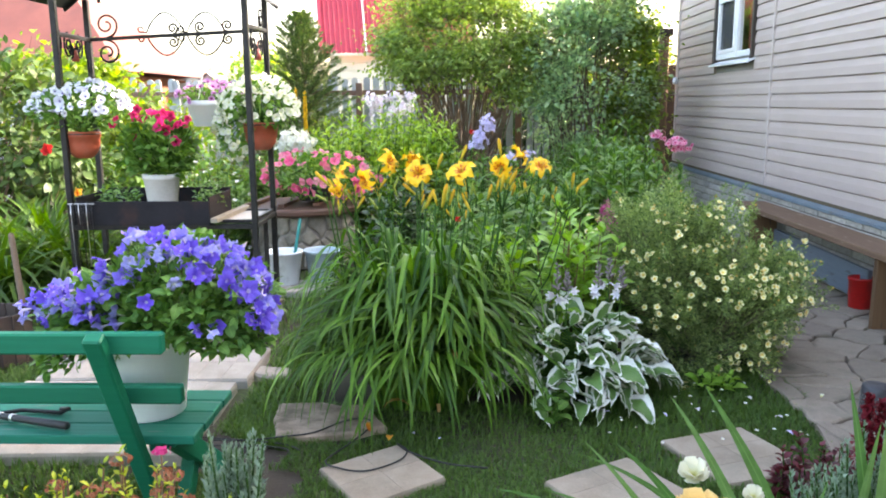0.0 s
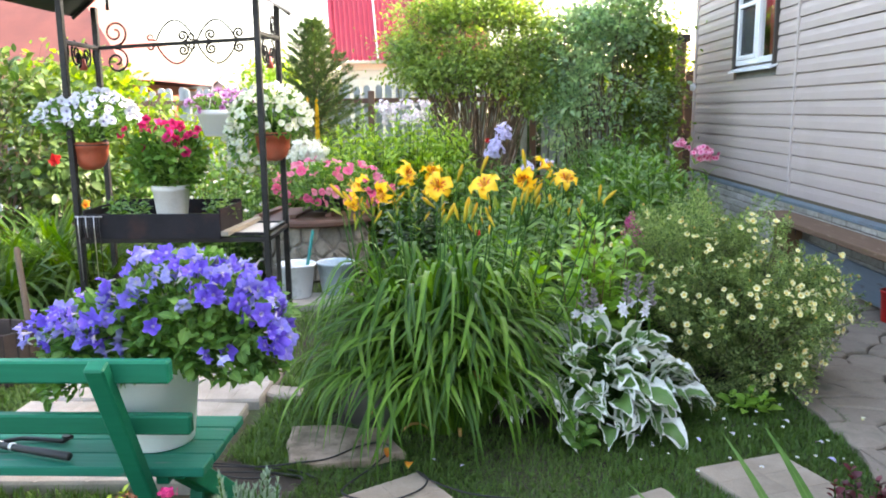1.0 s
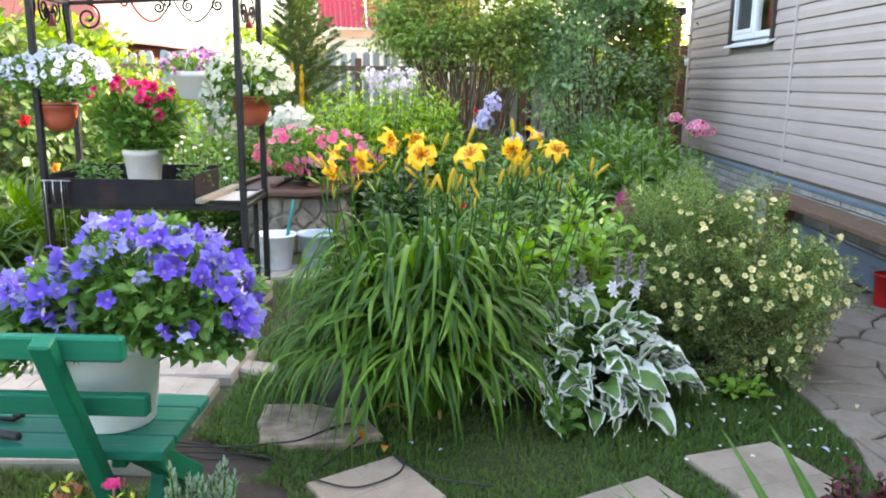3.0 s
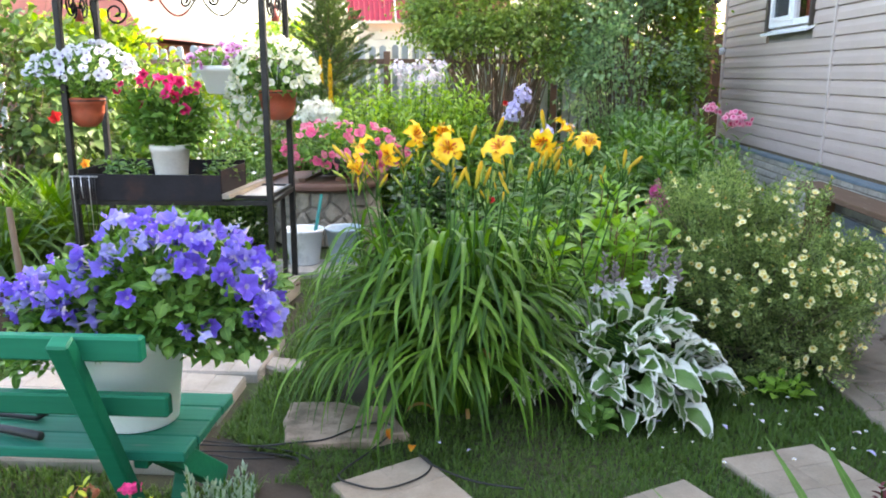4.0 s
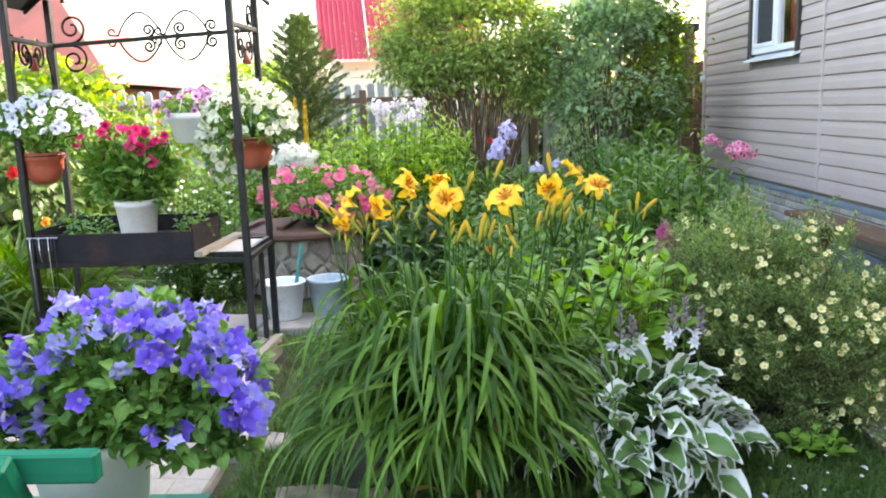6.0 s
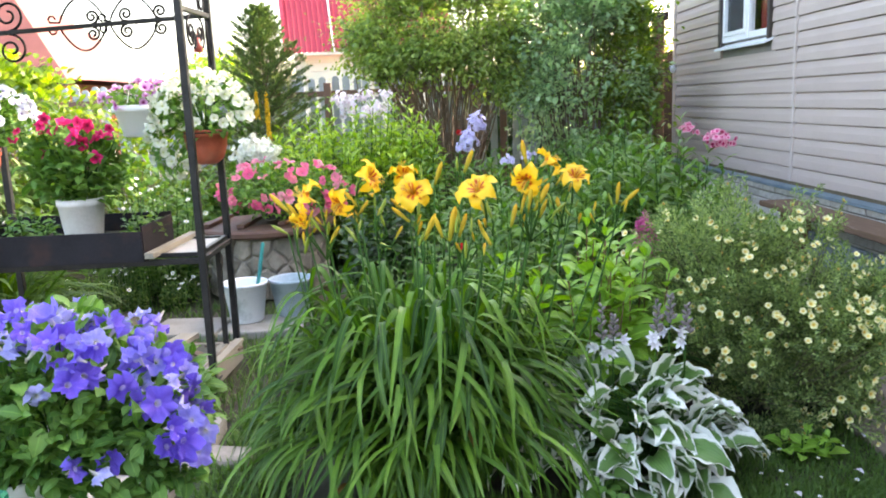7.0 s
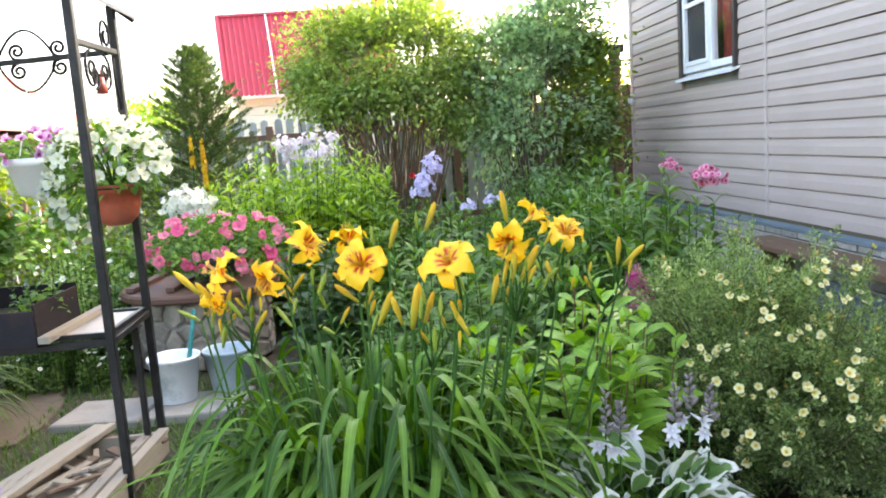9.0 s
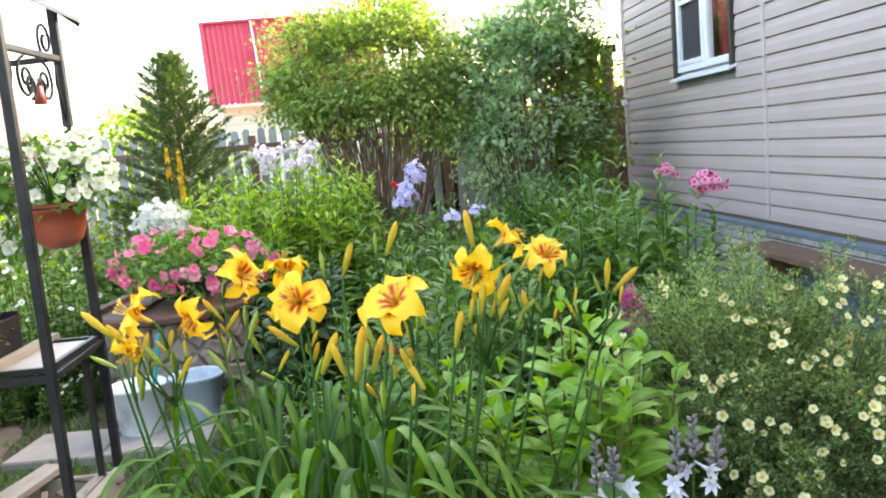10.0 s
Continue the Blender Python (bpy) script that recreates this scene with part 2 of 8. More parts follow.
M = {
    "soil": surface("soil", (0.035, 0.026, 0.018), (0.075, 0.055, 0.038), 0.95, scale=3, fine=60, relief=0.9, dirt=(0.03, 0.05, 0.012), dirt_scale=1.5, dirt_at=0.52),
    "grass": leafy("grass_blade", (0.038, 0.1, 0.014), (0.093, 0.172, 0.031), trans=0.28, tips=(0.11, 0.185, 0.04)),
    "slab": surface("concrete_slab", (0.27, 0.215, 0.155), (0.35, 0.288, 0.215), 0.85, scale=5, fine=120, relief=0.4, rnd="object", spread=0.08, dirt=(0.2, 0.18, 0.13), dirt_scale=3, dirt_at=0.6),
    "path_slab": surface("pale_path_slab", (0.29, 0.262, 0.222), (0.37, 0.338, 0.292), 0.85, scale=5, fine=120, relief=0.4, rnd="object", spread=0.06, dirt=(0.22, 0.2, 0.16), dirt_scale=3, dirt_at=0.62),
    "worn_slab": surface("worn_slab", (0.33, 0.24, 0.17), (0.42, 0.31, 0.23), 0.9, scale=6, fine=90, relief=0.6, dirt=(0.13, 0.1, 0.06), dirt_scale=7, dirt_at=0.52),
    "trodden": surface("trodden_earth", (0.095, 0.072, 0.052), (0.16, 0.125, 0.092), 0.95, scale=5, fine=70, relief=0.8, dirt=(0.06, 0.06, 0.03), dirt_scale=5, dirt_at=0.58),
    "grey_slab": surface("grey_slab", (0.23, 0.215, 0.19), (0.33, 0.31, 0.28), 0.85, scale=4, fine=110, relief=0.4, rnd="object", spread=0.08, dirt=(0.15, 0.14, 0.1), dirt_scale=4),
    "paver": surface("grey_paver", (0.22, 0.172, 0.128), (0.31, 0.25, 0.192), 0.8, scale=4, fine=90, relief=0.5, rnd="object", spread=0.14, dirt=(0.13, 0.115, 0.08), dirt_scale=4),
    "siding": surface("vinyl_siding", (0.44, 0.355, 0.314), (0.468, 0.378, 0.336), 0.5, scale=0.8, fine=150, relief=0.06, rnd="object", spread=0.025, dirt=(0.395, 0.316, 0.27), dirt_scale=0.6, dirt_at=0.62),
    "trim": surface("siding_trim", (0.47, 0.395, 0.362), (0.51, 0.43, 0.395), 0.45, scale=2, relief=0.05),
    "white_pvc": surface("white_pvc", (0.74, 0.76, 0.78), (0.8, 0.8, 0.8), 0.3, scale=3, relief=0.03),
    "brown_casing": surface("brown_casing", (0.028, 0.02, 0.017), (0.045, 0.032, 0.026), 0.5, scale=5, relief=0.1),
    "curtain": surface("red_curtain", (0.32, 0.02, 0.03), (0.42, 0.05, 0.05), 0.9, scale=7, relief=0.3, dirt=(0.5, 0.28, 0.02), dirt_scale=5, dirt_at=0.66),
    "inside": surface("room_wall", (0.2, 0.19, 0.18), (0.25, 0.24, 0.22), 0.9),
    "flashing": surface("zinc_flashing", (0.09, 0.13, 0.155), (0.15, 0.19, 0.21), 0.5, metal=0.0, scale=3, relief=0.15, dirt=(0.12, 0.13, 0.14), dirt_scale=4),
    "strip_wood": painted_wood("brown_strip", (0.1, 0.075, 0.045), (0.17, 0.13, 0.08), (0.07, 0.055, 0.035), 0.85, "Y"),
    "old_wood": painted_wood("weathered_plank", (0.1, 0.055, 0.03), (0.2, 0.115, 0.066), (0.26, 0.18, 0.12), 0.95, "Y"),
    "leg_wood": painted_wood("brown_leg", (0.11, 0.055, 0.025), (0.19, 0.1, 0.045), (0.06, 0.04, 0.03), 0.7, "Z"),
    "blue_board": painted_wood("blue_grey_board", (0.12, 0.15, 0.18), (0.18, 0.21, 0.24), (0.1, 0.1, 0.1), 0.6, "Y"),
    "brick": surface("plinth_brick", (0.4, 0.37, 0.32), (0.52, 0.48, 0.42), 0.85, scale=8, fine=90, relief=0.6, rnd="object", spread=0.18, dirt=(0.25, 0.23, 0.2), dirt_scale=6),
    "mortar": surface("mortar", (0.2, 0.175, 0.145), (0.28, 0.25, 0.21), 0.95, relief=0.7),
    "bench_green": painted_wood("green_paint", (0.002, 0.115, 0.06), (0.003, 0.165, 0.088), (0.006, 0.13, 0.07), 0.5, "X", 0.2),
    "bench_seat": painted_wood("worn_green_paint", (0.003, 0.12, 0.075), (0.006, 0.185, 0.115), (0.11, 0.16, 0.125), 0.55, "X", 0.25),
    "white_plastic": surface("white_plastic", (0.86, 0.86, 0.85), (0.89, 0.89, 0.88), 0.4, scale=4, relief=0.08, dirt=(0.78, 0.77, 0.74), dirt_scale=5, dirt_at=0.7),
    "grey_plastic": surface("pale_grey_plastic", (0.6, 0.58, 0.56), (0.68, 0.66, 0.63), 0.45, scale=4, relief=0.08),
    "terracotta": surface("terracotta_plastic", (0.36, 0.07, 0.035), (0.43, 0.092, 0.045), 0.5, scale=6, relief=0.12, dirt=(0.33, 0.1, 0.06), dirt_scale=6),
    "black_steel": surface("black_painted_steel", (0.012, 0.012, 0.013), (0.026, 0.025, 0.025), 0.4, metal=0.2, scale=10, relief=0.2, dirt=(0.03, 0.024, 0.022), dirt_scale=8, dirt_at=0.66, spec=0.3),
    "iron": surface("forged_iron", (0.012, 0.012, 0.013), (0.02, 0.019, 0.019), 0.75, scale=10, relief=0.2, spec=0.05),
    "brazier": surface("burnt_steel", (0.01, 0.0095, 0.012), (0.018, 0.016, 0.02), 0.6, metal=0.0, scale=4, relief=0.3, dirt=(0.035, 0.02, 0.018), dirt_scale=6, dirt_at=0.58, spec=0.15),
    "steel": surface("steel_rod", (0.5, 0.5, 0.5), (0.6, 0.6, 0.6), 0.3, metal=0.9, relief=0.1),
    "canopy": surface("canopy_sheet", (0.018, 0.02, 0.024), (0.03, 0.032, 0.036), 0.5, metal=0.3, relief=0.1),
    "red_paint": surface("red_plastic", (0.5, 0.008, 0.008), (0.56, 0.015, 0.012), 0.4, scale=5, relief=0.08),
    "rust_red": surface("red_brown_enamel", (0.22, 0.035, 0.025), (0.28, 0.05, 0.035), 0.5),
    "board": surface("laminated_board", (0.3, 0.3, 0.29), (0.38, 0.37, 0.35), 0.6, scale=5, relief=0.2, dirt=(0.3, 0.27, 0.22), dirt_scale=5),
    "raw_wood": painted_wood("raw_timber", (0.24, 0.21, 0.165), (0.34, 0.305, 0.245), (0.17, 0.145, 0.12), 0.8, "Y"),
    "stone": surface("field_stone", (0.2, 0.17, 0.135), (0.32, 0.28, 0.225), 0.85, scale=9, fine=70, relief=0.8, rnd="object", spread=0.35, dirt=(0.13, 0.12, 0.09), dirt_scale=7),
    "well_lid": painted_wood("brown_lid", (0.11, 0.05, 0.032), (0.17, 0.085, 0.055), (0.2, 0.13, 0.09), 0.6, "X"),
    "bucket": surface("blue_bucket", (0.7, 0.75, 0.79), (0.75, 0.79, 0.82), 0.45, scale=5, relief=0.1, dirt=(0.33, 0.38, 0.4), dirt_scale=6),
    "bucket_dark": surface("grey_blue_bucket", (0.36, 0.46, 0.52), (0.42, 0.51, 0.57), 0.45, scale=5, relief=0.1, dirt=(0.22, 0.28, 0.3), dirt_scale=6),
    "teal": surface("teal_stick", (0.006, 0.18, 0.17), (0.01, 0.24, 0.22), 0.4),
    "black_rubber": surface("black_rubber", (0.012, 0.012, 0.012), (0.02, 0.02, 0.02), 0.55),
    "dark_plastic": surface("dark_plastic", (0.03, 0.03, 0.035), (0.045, 0.045, 0.05), 0.55),
    "slot": surface("slot_grey", (0.16, 0.15, 0.14), (0.22, 0.2, 0.18), 0.8),
    "stake": painted_wood("stake_wood", (0.11, 0.075, 0.05), (0.17, 0.12, 0.08), (0.08, 0.06, 0.05), 0.85, "Z"),
    "picket": painted_wood("grey_picket", (0.3, 0.33, 0.34), (0.4, 0.42, 0.43), (0.25, 0.25, 0.24), 0.8, "Z"),
    "rail": painted_wood("brown_rail", (0.15, 0.08, 0.06), (0.21, 0.12, 0.09), (0.12, 0.09, 0.08), 0.8, "X"),
    "gate_wood": painted_wood("brown_post", (0.12, 0.07, 0.04), (0.2, 0.12, 0.07), (0.3, 0.14, 0.05), 0.8, "Z"),
    "red_roof": surface("red_metal_roof", (0.43, 0.036, 0.06), (0.49, 0.046, 0.076), 0.4, scale=1.5, relief=0.05, dirt=(0.4, 0.055, 0.075), dirt_scale=1.2),
    "cream": surface("cream_cladding", (0.62, 0.58, 0.47), (0.68, 0.64, 0.53), 0.6, scale=1, relief=0.1),
    "orange_roof": surface("orange_roof", (0.17, 0.05, 0.034), (0.21, 0.065, 0.043), 0.6, scale=1.2, relief=0.1, dirt=(0.14, 0.045, 0.032), dirt_scale=0.8),
    "orange_wall": surface("orange_wall", (0.3, 0.1, 0.05), (0.36, 0.14, 0.07), 0.85, scale=2),
    "shed_pink": surface("shed_pink", (0.5, 0.36, 0.34), (0.55, 0.4, 0.38), 0.8),
    "dark_wood": surface("dark_wood", (0.03, 0.02, 0.016), (0.05, 0.034, 0.026), 0.8),
    "bark": surface("bark", (0.1, 0.068, 0.047), (0.18, 0.13, 0.09), 0.9, scale=12, relief=0.8, rnd="island", spread=0.3),
    "stem": surface("green_stem", (0.025, 0.075, 0.012), (0.045, 0.115, 0.018), 0.75, scale=20, relief=0.1, spec=0.15),
    "red_stem": surface("reddish_stem", (0.14, 0.07, 0.035), (0.18, 0.1, 0.05), 0.6, scale=20, relief=0.1),
    "pot_stem": surface("cinquefoil_twig", (0.12, 0.12, 0.05), (0.18, 0.17, 0.08), 0.7, scale=20, relief=0.1),
    # leaves
    # wide tone range: bright gloss and dark gaps put into the leaf colours
    "lily_leaf": leafy("daylily_leaf", (0.018, 0.068, 0.008), (0.15, 0.29, 0.03), "object", 0.24, 0.36, stripes=70),
    "dry_leaf": leafy("withered_leaf", (0.3, 0.15, 0.05), (0.42, 0.24, 0.09), "object", 0.3, 0.7),
    # darker copy of the daylily leaf, with the clump's inner shade in its colour
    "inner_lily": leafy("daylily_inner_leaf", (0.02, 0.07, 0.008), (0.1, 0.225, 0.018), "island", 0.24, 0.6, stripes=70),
    "edge_leaf": leafy("edge_leaf", (0.035, 0.09, 0.02), (0.17, 0.25, 0.06), trans=0.36),
    "left_lily": leafy("sword_leaf", (0.022, 0.068, 0.008), (0.08, 0.15, 0.02), "island", 0.35, 0.4, stripes=70),
    "petunia_leaf": leafy("petunia_leaf", (0.06, 0.16, 0.03), (0.16, 0.3, 0.06), trans=0.3, rough=0.55),
    "potentilla_leaf": leafy("potentilla_leaf", (0.045, 0.1, 0.03), (0.39, 0.49, 0.19), trans=0.36, rough=0.6),
    "bright_leaf": leafy("bright_leaf", (0.15, 0.3, 0.035), (0.28, 0.46, 0.075), trans=0.35),
    "olive_leaf": leafy("olive_leaf", (0.03, 0.075, 0.018), (0.11, 0.17, 0.045), trans=0.22),
    "phlox_leaf": leafy("phlox_leaf", (0.045, 0.12, 0.022), (0.17, 0.29, 0.06), trans=0.32),
    # lighter copy of phlox_leaf: sunlight on the far plants put into the colour
    "sun_leaf": leafy("sun_tinted_leaf", (0.11, 0.23, 0.03), (0.34, 0.48, 0.08), trans=0.38),
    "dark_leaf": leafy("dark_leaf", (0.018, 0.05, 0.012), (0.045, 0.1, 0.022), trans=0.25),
    "bush_leaf": leafy("shrub_leaf", (0.1, 0.185, 0.042), (0.34, 0.43, 0.12), trans=0.45),
    "teal_leaf": leafy("blue_green_leaf", (0.14, 0.25, 0.15), (0.52, 0.64, 0.42), trans=0.55),
    "yg_leaf": leafy("yellow_green_leaf", (0.07, 0.14, 0.018), (0.24, 0.32, 0.05), trans=0.5),
    "corner_leaf": leafy("shaded_shrub_leaf", (0.06, 0.13, 0.025), (0.25, 0.34, 0.065), trans=0.45),
    "glad_leaf": leafy("gladiolus_leaf", (0.06, 0.15, 0.04), (0.14, 0.24, 0.08), "object", 0.25, 0.45, stripes=60),
    "needle": leafy("spruce_needle", (0.05, 0.11, 0.045), (0.19, 0.26, 0.08), trans=0.15),
    "silver_leaf": leafy("silver_leaf", (0.13, 0.2, 0.14), (0.25, 0.33, 0.25), trans=0.2, rough=0.7),
    "spirea_leaf": leafy("spirea_leaf", (0.25, 0.33, 0.025), (0.42, 0.46, 0.05), trans=0.35),
    "maroon_leaf": leafy("maroon_leaf", (0.05, 0.008, 0.012), (0.12, 0.018, 0.025), trans=0.2),
    "far_leaf": leafy("far_leaf", (0.12, 0.17, 0.05), (0.26, 0.31, 0.11), trans=0.4),
    "hosta": hosta_leaf_material(),
    "lily_petal": lily_petal_material(),
    "bud": petal("daylily_bud", [(0.0, (0.2, 0.27, 0.025)), (0.4, (0.5, 0.38, 0.03)), (0.75, (0.78, 0.42, 0.02)), (1.0, (0.8, 0.34, 0.015))], [(0.0, (0.2, 0.27, 0.025)), (0.5, (0.62, 0.42, 0.03)), (1.0, (0.75, 0.5, 0.04))], trans=0.15),
    "bract": surface("green_bud", (0.16, 0.25, 0.02), (0.3, 0.34, 0.03), 0.5, scale=15, relief=0.15),
    "stamen": surface("stamen", (0.75, 0.5, 0.06), (0.7, 0.35, 0.03), 0.6),
    # flowers
    # deep tone paints flowers in shade, the pale second tone those facing the sun
    "purple": petal("purple_petunia", [(0.0, (0.7, 0.65, 0.4)), (0.1, (0.5, 0.42, 0.75)), (0.2, (0.15, 0.08, 0.56)), (1.0, (0.19, 0.125, 0.69))], [(0.0, (0.6, 0.6, 0.4)), (0.2, (0.6, 0.62, 0.85)), (0.5, (0.45, 0.45, 0.83)), (1.0, (0.55, 0.55, 0.85))], other_at=0.62, veins=0.45),
    "white": petal("cream_bloom", [(0.0, (0.5, 0.46, 0.1)), (0.25, (0.68, 0.64, 0.32)), (0.5, (0.72, 0.7, 0.5)), (1.0, (0.76, 0.74, 0.6))]),
    "white_veined": petal("violet_eyed_white_petunia", [(0.0, (0.12, 0.08, 0.2)), (0.12, (0.25, 0.2, 0.45)), (0.28, (0.72, 0.72, 0.82)), (1.0, (0.8, 0.8, 0.86))]),
    "cream_white": petal("creamy_white_petunia", [(0.0, (0.5, 0.52, 0.12)), (0.2, (0.7, 0.74, 0.5)), (0.5, (0.74, 0.76, 0.6)), (1.0, (0.77, 0.78, 0.66))]),
    "crimson": petal("crimson_petunia", [(0.0, (0.2, 0.005, 0.03)), (0.25, (0.66, 0.012, 0.12)), (1.0, (0.9, 0.045, 0.25))], [(0.0, (0.1, 0.005, 0.02)), (1.0, (0.55, 0.014, 0.1))]),
    "lilac": petal("pink_eyed_petunia", [(0.0, (0.12, 0.01, 0.06)), (0.25, (0.3, 0.03, 0.22)), (0.45, (0.55, 0.25, 0.55)), (1.0, (0.68, 0.45, 0.7))], [(0.0, (0.1, 0.01, 0.06)), (0.3, (0.3, 0.04, 0.24)), (1.0, (0.42, 0.2, 0.5))]),
    "pink": petal("rose_petunia", [(0.0, (0.6, 0.3, 0.3)), (0.2, (0.78, 0.09, 0.25)), (1.0, (0.85, 0.15, 0.31))], [(0.0, (0.6, 0.4, 0.35)), (1.0, (0.85, 0.33, 0.46))]),
    "phlox_pink": petal("pink_phlox", [(0.0, (0.5, 0.015, 0.12)), (0.34, (0.55, 0.03, 0.15)), (0.5, (0.76, 0.3, 0.42)), (1.0, (0.8, 0.4, 0.5))], rnd="island"),
    "phlox_pale": petal("pale_phlox", [(0.0, (0.62, 0.35, 0.5)), (0.4, (0.8, 0.7, 0.75)), (1.0, (0.84, 0.79, 0.81))], rnd="island"),
    "phlox_violet": petal("violet_phlox", [(0.0, (0.5, 0.42, 0.68)), (0.4, (0.6, 0.55, 0.8)), (1.0, (0.7, 0.66, 0.85))], rnd="island"),
    "hydrangea": petal("hydrangea_white", [(0.0, (0.6, 0.62, 0.4)), (0.4, (0.78, 0.78, 0.68)), (1.0, (0.82, 0.82, 0.76))], rnd="island"),
    "astilbe": petal("astilbe_pink", [(0.0, (0.6, 0.08, 0.28)), (1.0, (0.75, 0.18, 0.42))], rnd="island"),
    "potentilla": petal("potentilla_flower", [(0.0, (0.76, 0.42, 0.04)), (0.2, (0.87, 0.62, 0.14)), (0.4, (0.9, 0.8, 0.36)), (1.0, (0.92, 0.86, 0.52))]),
    "hosta_flower": petal("hosta_flower", [(0.0, (0.6, 0.56, 0.6)), (0.5, (0.8, 0.77, 0.79)), (1.0, (0.86, 0.85, 0.83))]),
    "orange_bud": surface("orange_bud", (0.5, 0.26, 0.03), (0.72, 0.5, 0.14), 0.6, scale=20, relief=0.1),
    "hosta_bud": surface("hosta_bud", (0.15, 0.125, 0.115), (0.26, 0.22, 0.21), 0.6, scale=20, relief=0.2),
    "yellow_spike": petal("yellow_spike", [(0.0, (0.6, 0.3, 0.01)), (1.0, (0.75, 0.5, 0.02))], rnd="island"),
    "apricot": petal("apricot_bloom", [(0.0, (0.6, 0.3, 0.05)), (0.4, (0.78, 0.48, 0.12)), (1.0, (0.8, 0.58, 0.25))]),
    "orange": petal("orange_flower", [(0.0, (0.5, 0.1, 0.01)), (0.5, (0.75, 0.25, 0.02)), (1.0, (0.8, 0.4, 0.05))]),
    "red": petal("red_flower", [(0.0, (0.3, 0.01, 0.01)), (1.0, (0.62, 0.02, 0.02))]),
    "daisy": petal("small_white_flower", [(0.0, (0.65, 0.5, 0.05)), (0.3, (0.7, 0.6, 0.2)), (0.42, (0.8, 0.8, 0.8)), (1.0, (0.82, 0.82, 0.82))], rnd="island"),
    "celosia": petal("dark_red_plume", [(0.0, (0.1, 0.004, 0.01)), (1.0, (0.2, 0.008, 0.016))], rnd="island"),
    "rust_flower": petal("faded_spirea", [(0.0, (0.25, 0.08, 0.04)), (1.0, (0.42, 0.17, 0.09))], rnd="island"),
    "magenta": petal("magenta_flower", [(0.0, (0.5, 0.03, 0.15)), (1.0, (0.65, 0.05, 0.22))], rnd="island"),
}


def glass_material():
    m, n, l, b = nodes_of("window_glass")
    b.inputs["Base Color"].default_value = (0.9, 0.95, 0.95, 1)
    b.inputs["Roughness"].default_value, b.inputs["Transmission Weight"].default_value, b.inputs["IOR"].default_value = 0.02, 1.0, 1.45
    return m


def net_material():
    m, n, l, b = nodes_of("insect_net")
    b.inputs["Base Color"].default_value = (0.06, 0.065, 0.07, 1)
    b.inputs["Roughness"].default_value = 0.8
    t = n.new("ShaderNodeBsdfTransparent")
    x = n.new("ShaderNodeMixShader")
    x.inputs[0].default_value = 0.55
    l.new(b.outputs[0], x.inputs[1])
    l.new(t.outputs[0], x.inputs[2])
    l.new(x.outputs[0], n["Material Output"].inputs[0])
    return m


M["glass"], M["net"] = glass_material(), net_material()


